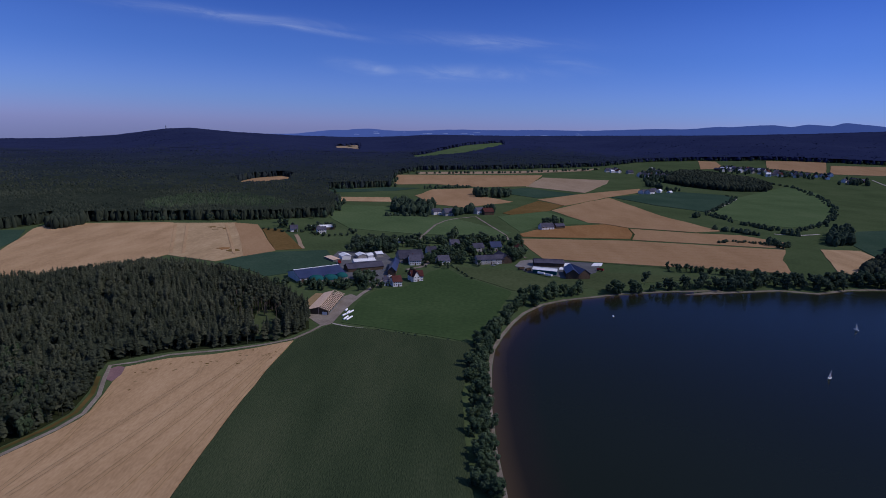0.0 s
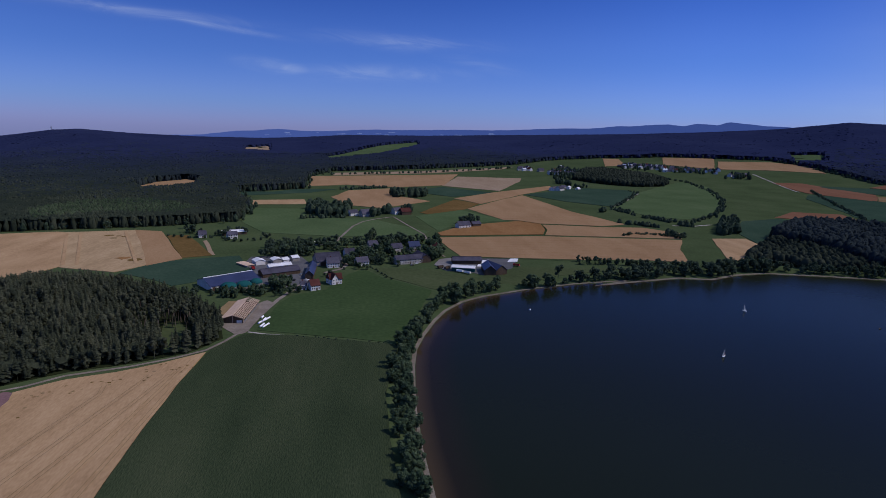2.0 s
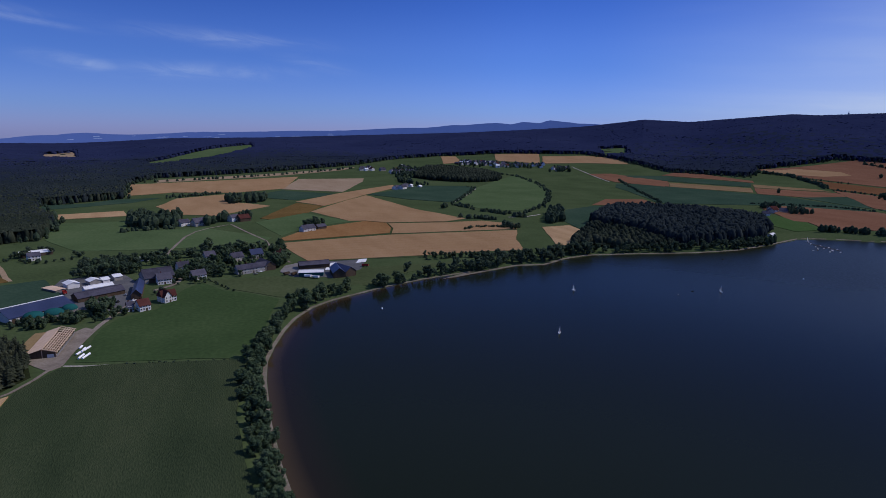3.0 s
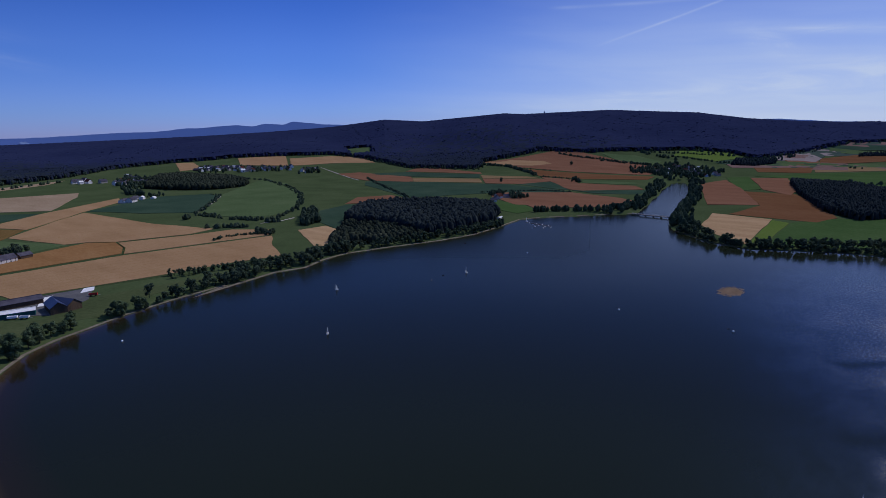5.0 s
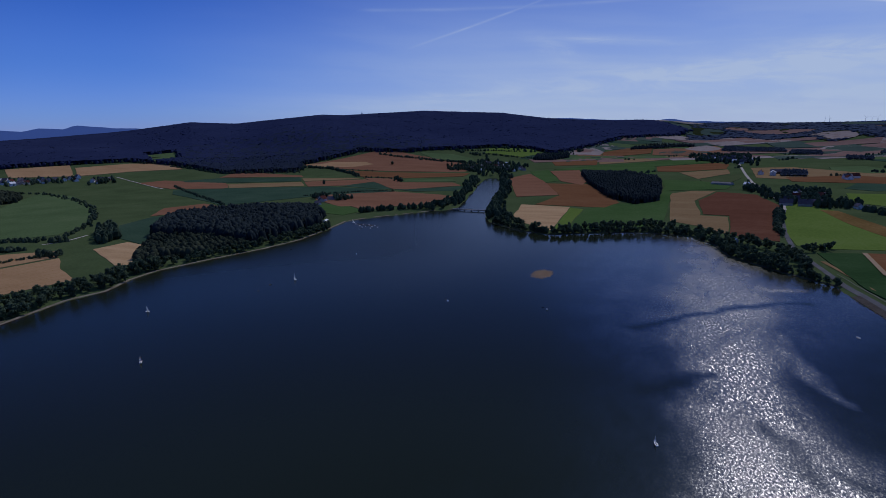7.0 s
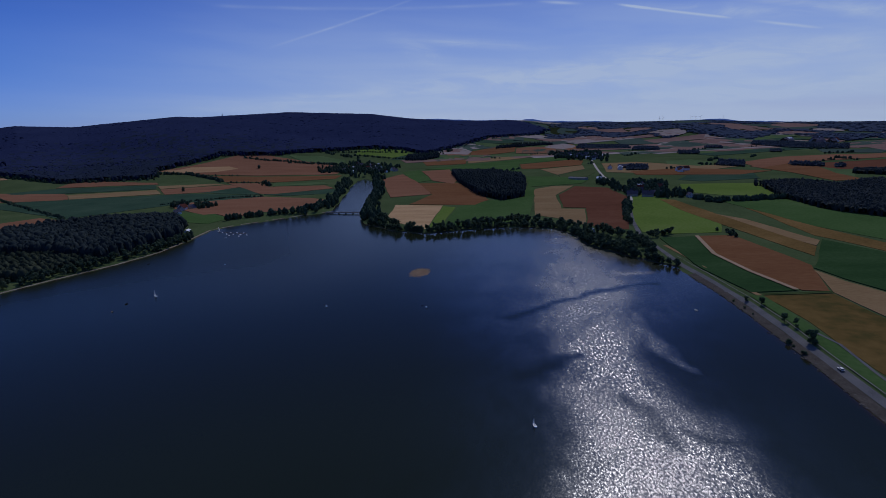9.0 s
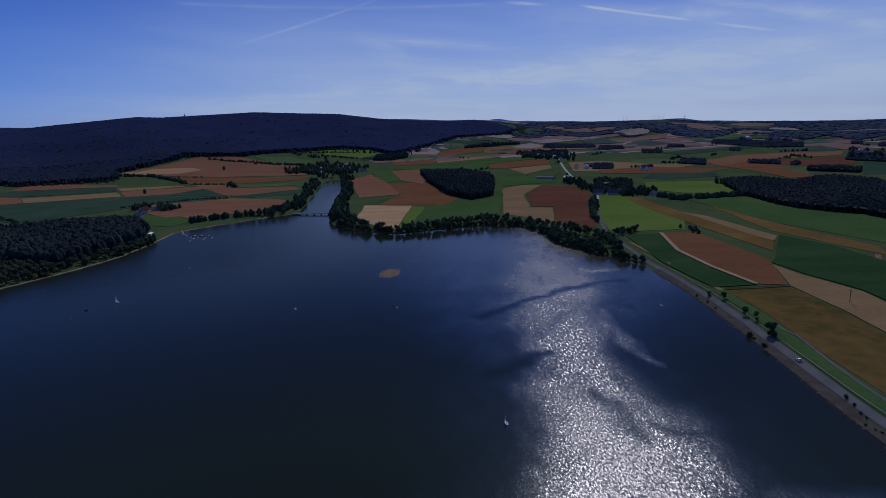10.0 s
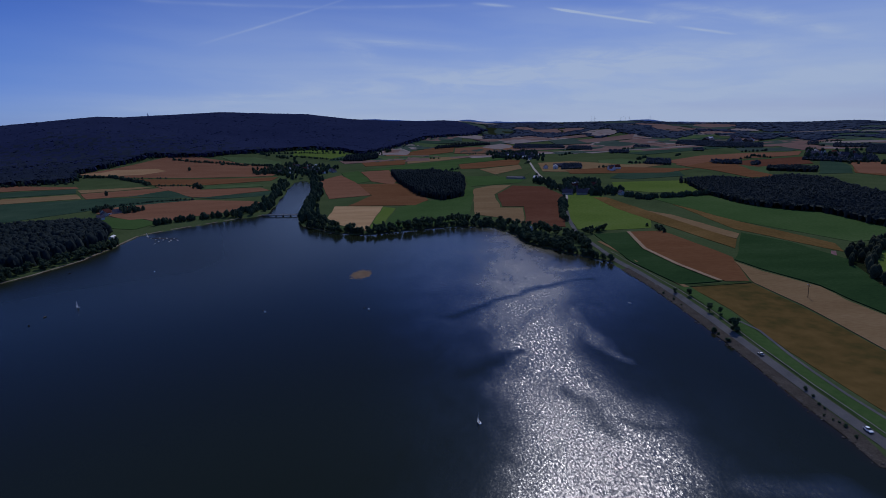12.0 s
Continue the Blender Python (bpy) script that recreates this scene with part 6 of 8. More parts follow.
tree_line("bush", [(-157, 662), (-144, 657), (-128, 654), (-112, 661), (-108, 697)], 6, (3, 7), 154, 3)
tree_line("tree", [(-51, 435), (-47, 440), (-45, 449)], 6, (4, 7), 155, 1.5, single=True)
_vr = random.Random(160)
for _x, _y, _t in [(-84, 576, 12), (-78, 578, 12), (-71, 575, 13), (-64, 572, 13), (-58, 574, 12), (-51, 576, 11), (-46, 579, 10), (-84, 599, 12), (-76, 603, 12), (-70, 608, 13), (-62, 605, 12), (-56, 608, 12), (-6, 558, 8), (2, 569, 11), (7, 588, 11), (12, 570, 10), (17, 564, 12), (23, 582, 11), (26, 555, 10), (32, 572, 11), (33, 540, 8), (29, 622, 13), (18, 665, 13), (43, 642, 12), (49, 639, 12), (53, 641, 12), (70, 638, 10), (76, 642, 11), (80, 627, 9), (-20, 599, 9), (-26, 623, 9), (-31, 614, 9), (-36, 605, 10), (-44, 630, 9), (80, 559, 12), (75, 550, 13), (39, 526, 7), (-1, 529, 6), (2, 524, 5), (6, 522, 5), (14, 541, 8), (33, 600, 12), (55, 603, 9), (59, 604, 8), (-12, 617, 9), (-15, 581, 9), (13, 583, 9), (21, 588, 9), (36, 569, 9), (42, 563, 8), (57, 579, 9), (64, 582, 9), (-12, 549, 8), (-4, 541, 8), (1, 516, 7), (9, 513, 7), (30, 612, 11), (55, 624, 11), (17, 618, 11), (-21, 592, 9), (-27, 607, 9)]:
    plant(TREE_FORMS, _x, _y, _t * _vr.uniform(0.85, 1.1), _vr, _vr.uniform(0.9, 1.25))
tree_line("bush", [(-19, 535), (-12, 508)], 5, (3, 5), 156, 1)


# ---- roads, tracks and yards ----
strip("track", DIRT, [(-185, 160), (-166.0, 192.8), (-162.0, 202.2), (-157.6, 212.4), (-154.8, 225.9), (-158.4, 242.9), (-166.3, 260.7), (-172.0, 275.5), (-161.4, 280.7), (-148.5, 291.7), (-120.7, 301.3), (-101.2, 311.6), (-87.2, 322.0), (-79.9, 335.4), (-74.0, 351.0)], 2.1, "pale gravel farm track along a wood")
strip("verge", DAMP_MEADOW, [(-170, 193), (-165.5, 204), (-161, 214), (-158.4, 226), (-162, 244), (-170, 262)], 2.0, "dry brown grass bank below a wood", 0.3, "verge")
strip("farm_road", DIRT, [(-71, 352), (-69, 371), (-65, 395), (-60, 420), (-55, 437), (-51, 451), (-45, 468)], 3.3, "narrow grey farm road into a village")
strip("field_path", GRAVEL, [(-69, 351), (-57, 346), (-41, 342)], 1.6, "worn path between maize and meadow")
strip("lane", DIRT, [(-26, 616), (-25, 645), (-22, 670), (-15, 710), (-6, 758), (7, 794), (24, 817), (51, 839)], 3.0, "narrow paved lane through pasture")
strip("lane", DIRT, [(54, 842), (70, 764), (84, 702), (84, 655), (85, 595), (91, 567)], 2.6, "narrow paved lane beside grain")
strip("lane", DIRT, [(-30, 503), (-17, 515), (-9, 535), (-15, 547)], 4.0, "village lane between houses")
strip("field_edge", MEADOW_DARK, [(98, 685), (172, 689), (242, 689), (259, 729), (267, 777), (241, 805)], 1.2, "grassy dark field edge", 0.5, "field edge")
strip("field_edge", MEADOW_DARK, [(267, 777), (352, 756), (411, 748)], 1.2, "grassy dark field edge", 0.5, "field edge")
strip("field_edge", MEADOW_DARK, [(93, 562), (165, 557), (213, 546), (296, 541)], 1.2, "grassy dark field edge", 0.5, "field edge")
strip("lane", GRAVEL, [(464, 964), (559, 1085), (633, 1189)], 4, "pale lane with trees")
strip("lane", GRAVEL, [(467, 765), (493, 757), (534, 771)], 4, "pale field lane")
strip("dam_road", ASPHALT, [(937, -155), (841, -138), (744, -126), (664, -120), (597, -123), (534, -128), (469, -139), (401, -148), (351, -151), (294, -153), (246.3, -154.5), (213.3, -156.7), (195.4, -157.9), (177.3, -159.9)], 4.8, "grey asphalt road along the top of a dam")
strip("field_edge", TAN, [(595, -133), (526, -144), (456, -153), (417, -160)], 4, "dry brown verge along a dam road", 0.3, "verge")
strip("kerb_wall", CONCRETE, [(545, -133), (482, -143), (413, -152), (361, -156), (302, -157), (253.2, -158.5), (219.3, -160.7), (200.7, -161.6), (182.7, -164.1)], 0.4, "pale low concrete edge beside the road", 0.5, "kerb")
strip("verge", LUSHGRASS, [(419, -158), (367, -162), (313, -162), (260, -162), (224.1, -163.8), (204.5, -164.3), (186.4, -167.0)], 9, "green mown verge below the road", 0.15, "verge")
strip("cycle_path", ASPHALT, [(345, -163), (324, -168), (286, -166), (266, -166), (242.2, -166.9), (221.1, -169.0), (192.3, -171.6)], 1.7, "narrow paved cycle path in grass", 0.3, "path")
strip("lane", GRAVEL, [(1873, -184), (1524, -165), (1334, -158), (1172, -162), (1010, -164), (937, -155)], 6, "pale country road between fields")
strip("lane", GRAVEL, [(2464, -170), (2057, -182), (1873, -184)], 6, "pale country road between fields")
strip("field_edge", MEADOW_DARK, [(420, -163), (422, -189), (426, -212)], 2.5, "dark field edge", 0.8, "field edge")
strip("field_edge", STUBBLE, [(639, -176), (550, -168), (484, -177), (430, -190)], 4, "pale sandy strip between crops", 1.2, "field edge")
strip("ditch", SOIL, [(518, -329), (468, -301), (434, -288), (389, -283)], 4, "dark earth track", 0.2, "track")
strip("track", GRAVEL, [(1249, 1623), (1182, 1453), (1093, 1246)], 4, "pale track between fields")
field("yard", ASPHALT, [(-108, 544), (-105, 571), (-58, 575), (-39, 519), (-40, 462), (-50, 446), (-60, 456), (-80, 468), (-96, 512)], "grey paved farmyard", 0.12, "yard")
field("yard", ASPHALT, [(75, 530), (99, 560), (167, 555), (158, 534), (140, 493), (115, 488), (109, 497), (84, 507)], "grey paved yard round farm sheds", 0.12, "yard")
field("building_site", DIRT, [(-89, 364), (-75, 346), (-70, 350), (-66, 382), (-61, 413), (-68, 420), (-74, 411)], "pale gravel site round a new barn", 0.12, "yard")
field("spoil_heap", TRACK_SOIL, [(-99, 380), (-91, 374), (-88, 406), (-82, 419), (-95, 417)], "brown heaped earth beside a new barn", 1.2, "soil")
field("soil_strip", STUBBLE, [(-174, 656), (-171, 660), (-143, 582), (-147, 579)], "pale bare strip in a plot", 0.25, "soil")

# the sandy and stony rim of the lake
def rim(name, mat, i0, i1, off, width, label, lift, category):
    pts = []
    for k in range(i0, i1 + 1):
        p, a, b = (Vector(_sh[j % len(_sh)]) for j in (k, k - 1, k + 1))
        t = (b - a).normalized()
        nrm = Vector((-t.y, t.x))
        if shore_distance(*(p + nrm)) < 0:
            nrm = -nrm
        pts.append(tuple(p + nrm * off))
    return strip(name, mat, pts, width, label, lift, category)


rim("shore", SAND, 0, 14, 1.2, 2.4, "narrow pale stony shore under trees", 0.1, "shore")
rim("shore", SAND, 14, 29, 1.6, 3.2, "pale sandy stony lake shore", 0.12, "shore")
# dark colour here stands for the trees' dark reflection along the water
rim("shore", ROCK_BED, 41, 51, 1.2, 2.4, "shore under trees, darkened to match their reflection", 0.1, "shore")
rim("dam_bank", ROCK_BED, 52, len(_sh) - 4, 2.6, 6.0, "grey stone-paved dam bank", 0.15, "bank")

_bank_line = []
for _k in range(41, 52):
    _p, _t = Vector(_sh[_k]), (Vector(_sh[_k + 1]) - Vector(_sh[_k - 1])).normalized()
    _n = Vector((-_t.y, _t.x))
    _bank_line.append(tuple(_p + _n * (3.0 if shore_distance(*(_p + _n)) > 0 else -3.0)))
tree_line("shore", _bank_line, 3.4, (5, 9.5), 170, 1.3, 1.1)

# flattened and weedy spots in the near wheat
_rg = random.Random(77)
_ends = [(-155, 268), (-140, 281), (-112, 294), (-92, 308)]
for _i in range(40):
    _s = _rg.random() * 2.999
    (_ax, _ay), (_bx, _by) = _ends[int(_s)], _ends[int(_s) + 1]
    _x, _y = _ax + (_bx - _ax) * (_s % 1) + _rg.gauss(0, 5), _ay + (_by - _ay) * (_s % 1) - abs(_rg.gauss(0, 9))
    _q = _rg.uniform(0.25, 0.7)
    field("wheat_patch", _rg.choice((TRACK_SOIL, OLIVE, OLIVE)), [(_x + _q * math.cos(_a) * _rg.uniform(0.5, 2.2), _y + _q * math.sin(_a) * _rg.uniform(0.5, 1.2)) for _a in (0, 0.9, 1.8, 2.7, 3.6, 4.5, 5.4)], "flattened weedy patch in ripe wheat", 1.5, "crop patch")

# lodged and cut patches in the grain behind the wood
for _i in range(34):
    _s, _u = _rg.uniform(0.08, 0.92), _rg.uniform(0.35, 0.97)
    _x, _y = -340 + 125 * _u * (0.75 + 0.25 * _s) + 100 * (1 - _s) - 5, 540 + 165 * _s + 10 * _u
    if not inside_poly(_x, _y, [(-330, 700), (-275, 715), (-235, 632), (-200, 542), (-214, 520), (-262, 538)]):
        continue
    _q = _rg.uniform(1.5, 5)
    field("grain_patch", _rg.choice((TRACK_SOIL, RYE, OLIVE)), [(_x + _q * math.cos(_a) * _rg.uniform(0.5, 2.0), _y + 1.6 * _q * math.sin(_a) * _rg.uniform(0.5, 1.4)) for _a in (0, 0.8, 1.6, 2.4, 3.2, 4.0, 4.8, 5.6)], "lodged brown patch in half-cut grain", 0.9, "crop patch")
for _a, _b in ([(-335, 698), (-266, 540)], [(-322, 702), (-254, 540)], [(-277, 712), (-205, 545)]):
    strip("cut_lane", WHEAT, [_a, _b], 3.0, "pale cut lane in grain", 0.5, "track")

# tram lines in the broad fields
def tram(mat, a, b, c, d, n, width, label):
    """Thin worn lines from the side a-b to the side c-d of a field."""
    for i in range(n):
        u = (i + 0.5) / n
        p, q = Vector(a).lerp(Vector(b), u), Vector(c).lerp(Vector(d), u)
        strip("tram_line", mat, [tuple(p), tuple(q)], width, label, 0.45, "track")


tram(RYE, (107, 578), (99, 672), (352, 541), (410, 652), 7, 0.5, "worn line in ripe grain")
tram(RYE, (218, 818), (195, 925), (392, 780), (360, 900), 4, 0.6, "worn line in ripe grain")
tram(RYE, (108, 700), (150, 762), (250, 703), (262, 778), 4, 0.8, "worn line in rye")
tram(LODGED, (-408, 445), (-350, 442), (-470, 660), (-352, 705), 6, 0.7, "worn line in ripe wheat")

# tractor lines in the near wheat
for _a, _b in ([(-148, 200), (-154, 246)], [(-150, 166), (-148, 200)], [(-144.8, 168.7), (-122.2, 267.9)], [(-122.2, 267.9), (-124, 278)], [(-132.7, 169.2), (-105.9, 288.8)], [(-122.0, 171.9), (-95.1, 295.2)], [(-109.2, 170.3), (-90.7, 306.4)], [(-97.8, 170.8), (-90.6, 274)]):
    _d = (Vector(_b) - Vector(_a)).normalized()
    _n = Vector((-_d.y, _d.x))
    for _s in (-0.95, 0.95):
        strip("tractor_line", TRACK_SOIL, [tuple(Vector(_a) + _n * _s), tuple(Vector(_b) + _n * _s)], 0.24, "pressed tractor line in wheat", 0.82, "track")


# ---- buildings ----
def frame_of(a, b, away=True):
    """Pose with x from a to b, y away from the camera's side, on the ground."""
    a, b = Vector(a), Vector(b)
    t = (b - a).normalized()
    nrm = Vector((-t.y, t.x))
    if nrm.dot(a + b) < 0:
        a, b, t, nrm = b, a, -t, -nrm
    z = float(min(land(*a), land(*b)))
    m = Matrix(((t.x, nrm.x, 0, a.x), (t.y, nrm.y, 0, a.y), (0, 0, 1, z), (0, 0, 0, 1)))
    return m, (b - a).length


def gabled(bm, L, D, eave, ridge, along):
    """Walls of a house with its two gables."""
    lo = [bm.verts.new(p) for p in ((0, 0, -1.5), (L, 0, -1.5), (L, D, -1.5), (0, D, -1.5))]
    hi = [bm.verts.new(p) for p in ((0, 0, eave), (L, 0, eave), (L, D, eave), (0, D, eave))]
    for i in range(4):
        bm.faces.new((lo[i], lo[(i + 1) % 4], hi[(i + 1) % 4], hi[i]))
    if along:
        g = [bm.verts.new((0, D / 2, ridge)), bm.verts.new((L, D / 2, ridge))]
        bm.faces.new((hi[3], hi[0], g[0])), bm.faces.new((hi[1], hi[2], g[1]))
    else:
        g = [bm.verts.new((L / 2, 0, ridge)), bm.verts.new((L / 2, D, ridge))]
        bm.faces.new((hi[0], hi[1], g[0])), bm.faces.new((hi[2], hi[3], g[1]))


def slope(bm, L, D, eave, ridge, along, side, over=0.5, thick=0.25):
    """One roof slope as a slab with overhang."""
    W_ = D if along else L
    run = W_ / 2
    k = (ridge - eave) / run
    e = -over
    prof = [(e, eave - k * over), (run, ridge), (run, ridge + thick), (e, eave - k * over + thick)]
    if side:
        prof = [(W_ - u, z) for u, z in prof]
    ends = (-over, (L if along else D) + over)
    rings = [[bm.verts.new((w, u, z) if along else (u, w, z)) for u, z in prof] for w in ends]
    for i in range(4):
        bm.faces.new((rings[0][i], rings[0][(i + 1) % 4], rings[1][(i + 1) % 4], rings[1][i]))
    bm.faces.new(rings[0]), bm.faces.new(rings[1][::-1])
    bmesh.ops.recalc_face_normals(bm, faces=bm.faces)


_pane = None


def opening(parent, name, mat, x, y, z, w, h, on_front, frame_mat=None):
    """A window or door: a frame a hand proud of the wall, glass set in it."""
    global _pane
    bm = bmesh.new()
    if on_front:
        box(bm, x - w / 2, x + w / 2, y - 0.06, y + 0.1, z, z + h)
    else:
        box(bm, y - 0.06, y + 0.1, x - w / 2, x + w / 2, z, z + h)
    p = part(name, bm, frame_mat or mat, parent)
    if frame_mat:
        bm = bmesh.new()
        if on_front:
            box(bm, x - w / 2 + 0.12, x + w / 2 - 0.12, y - 0.09, y, z + 0.12, z + h - 0.12)
        else:
            s = -1 if y < 1 else 1
            box(bm, y - 0.09 if s < 0 else y, y if s < 0 else y + 0.13, x - w / 2 + 0.12, x + w / 2 - 0.12, z + 0.12, z + h - 0.12)
        part("pane", bm, mat, p)
    return p


def house(name, a, b, D, eave, ridge, wall, roof, label, category="house", along=True, rows=2, windows=4, chimney=True, door=True, roof2=None, group="village houses"):
    m, L = frame_of(a, b)
    thing = tagged(new(name), label, category, group)
    thing.matrix_world = m
    bm = bmesh.new()
    gabled(bm, L, D, eave, ridge, along)
    part("wall", bm, wall, thing)
    for side in (0, 1):
        bm = bmesh.new()
        slope(bm, L, D, eave, ridge, along, side)
        part("roof", bm, (roof2 if side and roof2 else roof), thing)
    for r in range(rows):
        z = 1.0 + r * (eave - 0.4) / max(1, rows)
        for i in range(windows):
            x = L * (i + 0.5) / windows
            if door and r == 0 and i == windows // 2:
                continue
            opening(thing, "window", GLASS, x, 0, z, 1.2, 1.4, True, WHITE)
        for i in range(max(1, int(D / 5))):
            for gx in (0, L):
                opening(thing, "window", GLASS, D * (i + 0.5) / max(1, int(D / 5)), gx, z, 1.1, 1.3, False, WHITE)
    if door:
        opening(thing, "door", TIMBER, L * (windows // 2 + 0.5) / max(1, windows), 0, 0, 1.3, 2.2, True)
    if chimney:
        bm = bmesh.new()
        cx, cy = (L * 0.35, D / 2 + 0.6) if along else (L / 2 + 0.6, D * 0.4)
        box(bm, cx - 0.4, cx + 0.4, cy - 0.4, cy + 0.4, ridge - 1.5, ridge + 1.1)
        part("chimney", bm, TILE, thing)
    return thing


def shed(name, a, b, D, eave, ridge, wall, roof, label, along=True, bays=0, roof2=None):
    th = house(name, a, b, D, eave, ridge, wall, roof, label, "farm building", along, 0, 1, False, False, roof2, "farm buildings")
    L = (Vector(b) - Vector(a)).length
    for i in range(bays):
        bm = bmesh.new()
        w = L / bays
        box(bm, w * i + 0.25 * w, w * i + 0.75 * w, -0.08, 0.06, 0, min(eave - 0.5, 3.8))
        part("gate", bm, TIMBER, th, "dark wide gate")
    if along:
        bm = bmesh.new()
        box(bm, -0.4, L + 0.4, D / 2 - 0.5, D / 2 + 0.5, ridge + 0.1, ridge + 0.45)
        part("ridge_vent", bm, SHEET if roof in (SHEET, SOLAR) else roof, th)
    return th


shed("barn", [(-114, 444), (-81, 468)][0], [(-114, 444), (-81, 468)][1], 27, 4.6, 8.8, WALL, SOLAR, "long barn with a dark blue solar roof", bays=8)
for _i, (_p, _r) in enumerate((((-101, 446), 6.2), ((-90, 450), 6.2), ((-82, 458), 5.0))):
    _t = tagged(new("biogas_tank"), "round concrete tank with a domed teal membrane", "tank", "biogas tanks")
    _t.location = (_p[0], _p[1], float(land(*_p)))
    bm = bmesh.new()
    bmesh.ops.create_cone(bm, segments=32, radius1=_r, radius2=_r, depth=4, cap_ends=True, matrix=Matrix.Translation((0, 0, 2)))
    part("wall", bm, CONCRETE, _t)
    bm = bmesh.new()
    for k in range(8):
        z0, r0 = 4 + 3.4 * math.sin(k * 0.196), (_r + 0.1) * math.cos(k * 0.196)
        ring = [bm.verts.new((r0 * math.cos(q * 0.19635), r0 * math.sin(q * 0.19635), z0)) for q in range(32)]
        if k:
            for q in range(32):
                bm.faces.new((old[q], old[(q + 1) % 32], ring[(q + 1) % 32], ring[q]))
        old = ring
    bm.faces.new(old)
    part("dome", bm, TEAL, _t, "teal membrane dome")
shed("cattle_shed", *[(-81, 486), (-51, 502)], 13, 3.5, 6.5, TIMBER, SLATE, "long low shed with a dark roof", bays=7)
shed("pale_shed", *[(-80, 514), (-61, 523)], 7, 3.5, 5, SHEET, SHEET, "long shed with a pale metal roof")
shed("white_shed", *[(-95, 533), (-87, 537)], 11, 4, 5.5, WALL, SHEET, "small shed with a white roof", along=False)
shed("white_shed", *[(-80, 540), (-72, 544)], 10, 3.5, 5, WALL_D, SHEET, "small shed with a white roof", along=False)
shed("white_shed", *[(-71, 544), (-66, 547)], 8, 3, 4.5, WALL, SHEET, "little white shed in a farmyard")
shed("white_shed", *[(-63, 550), (-57, 553)], 9, 3.5, 5, WALL_D, SHEET, "little shed with a pale roof")
shed("silage_wall", *[(-102, 525), (-96, 530)], 18, 1.8, 2.2, CONCRETE, NEW_WOOD, "low open silage bay with pale walls", along=False)
shed("solar_barn", *[(-45, 480), (-38, 480)], 40, 4.5, 8, TIMBER, SOLAR, "barn with a bright blue solar roof", along=False, bays=1)
house("house", *[(-45, 447), (-41, 448)], 7, 3.6, 6.8, WALL, SLATE, "white house with a dark roof", windows=3)
house("house", *[(-37, 444), (-30, 447)], 9, 4.4, 8.2, WALL, TILE, "white house with a red tiled roof", windows=4)
house("house", *[(-23, 462), (-13, 465)], 8, 4.8, 8.8, WALL, TILE, "tall white house with a red tiled roof", windows=5)
house("house", *[(-21, 460), (-16, 463)], 11, 5.2, 9.4, WALL, TILE, "white gabled wing with a red roof", along=False, windows=2, chimney=False)
shed("great_barn", *[(-38, 529), (-15, 536)], 20, 4.6, 10.5, WALL_D, SLATE, "great old barn with a steep dark roof", bays=2)
house("farmhouse", *[(-28, 521), (-17, 523)], 13, 4.6, 9, WALL, SLATE, "white farmhouse wing with a dark roof", windows=5)
house("house", *[(-0, 527), (11, 531)], 10, 4, 8, WALL, SLATE, "low white house under trees", windows=4)
house("farmhouse", *[(38, 532), (66, 541)], 11, 4.8, 8.2, WALL_D, SLATE, "long grey farmhouse with many windows", windows=11)
shed("barn", *[(63, 540), (73, 543)], 22, 4.8, 8.5, TIMBER, SLATE, "dark barn with a steep roof", along=False)
house("house", *[(57, 598), (69, 601)], 12, 5, 9.5, WALL_D, SOLAR, "house with blue solar panels on the roof", windows=3)
house("house", *[(13, 606), (23, 609)], 11, 5, 9, WALL_D, SLATE, "grey house among trees", windows=3)
house("house", *[(-12, 568), (-2, 571)], 11, 4, 8, WALL, SLATE, "pale house among trees", windows=3)
house("house", *[(38, 589), (49, 594)], 10, 5, 9, WALL_D, SLATE, "grey house among trees", windows=3)
house("house", *[(79, 599), (86, 588)], 10, 5, 9, WALL_D, TILE, "house beside a lane", windows=3)
field("slab", CONCRETE, [(75, 532), (83, 555), (100, 565), (95, 535), (84, 524)], "pale gravelled yard entrance", 0.2, "yard")
shed("greenhouse", *[(-49, 628), (-28, 637)], 8, 2, 3.4, SHEET, SOLAR, "low glasshouse with a blue-grey roof")
shed("long_shed", *[(94, 533), (123, 532)], 12, 4, 6.5, TIMBER, SLATE, "long open-fronted shed with a dark roof", bays=8)
shed("teal_shed", *[(88, 505), (109, 499)], 9, 4, 5.2, TEAL, SHEET, "shed with teal walls and a pale roof edge")
shed("black_barn", *[(116, 488), (127, 487)], 24, 5, 9, TIMBER, SOLAR, "dark timber barn with solar roof", along=False, bays=2)
shed("black_barn", *[(127, 487), (138, 491)], 24, 5, 9, TIMBER, SOLAR, "dark timber barn with solar roof", along=False, bays=2)
field("slab", SHEET, [(116, 522), (126, 549), (135, 550), (124, 521)], "pale concrete slab in a yard", 0.3, "yard")
field("slab", SHEET, [(152, 540), (159, 556), (168, 557), (163, 542)], "pale concrete slab in a yard", 0.3, "yard")
house("house", *[(-183, 674), (-175, 677)], 9, 4, 8, WALL, SLATE, "small white house at the wood", windows=3)
house("house", *[(-149, 668), (-139, 672)], 10, 5, 8, WALL, SLATE, "white house beside a long shed", windows=4)
shed("long_shed", *[(-160, 689), (-134, 700)], 10, 3.5, 5.5, TIMBER, SHEET, "long low shed with a pale roof")
house("house", *[(138, 742), (156, 750)], 10, 4.5, 9, WALL, SLATE, "lone white farmhouse in the fields", windows=4)
shed("barn", *[(160, 755), (173, 761)], 9, 4, 7, TIMBER, SLATE, "small barn beside a farmhouse")
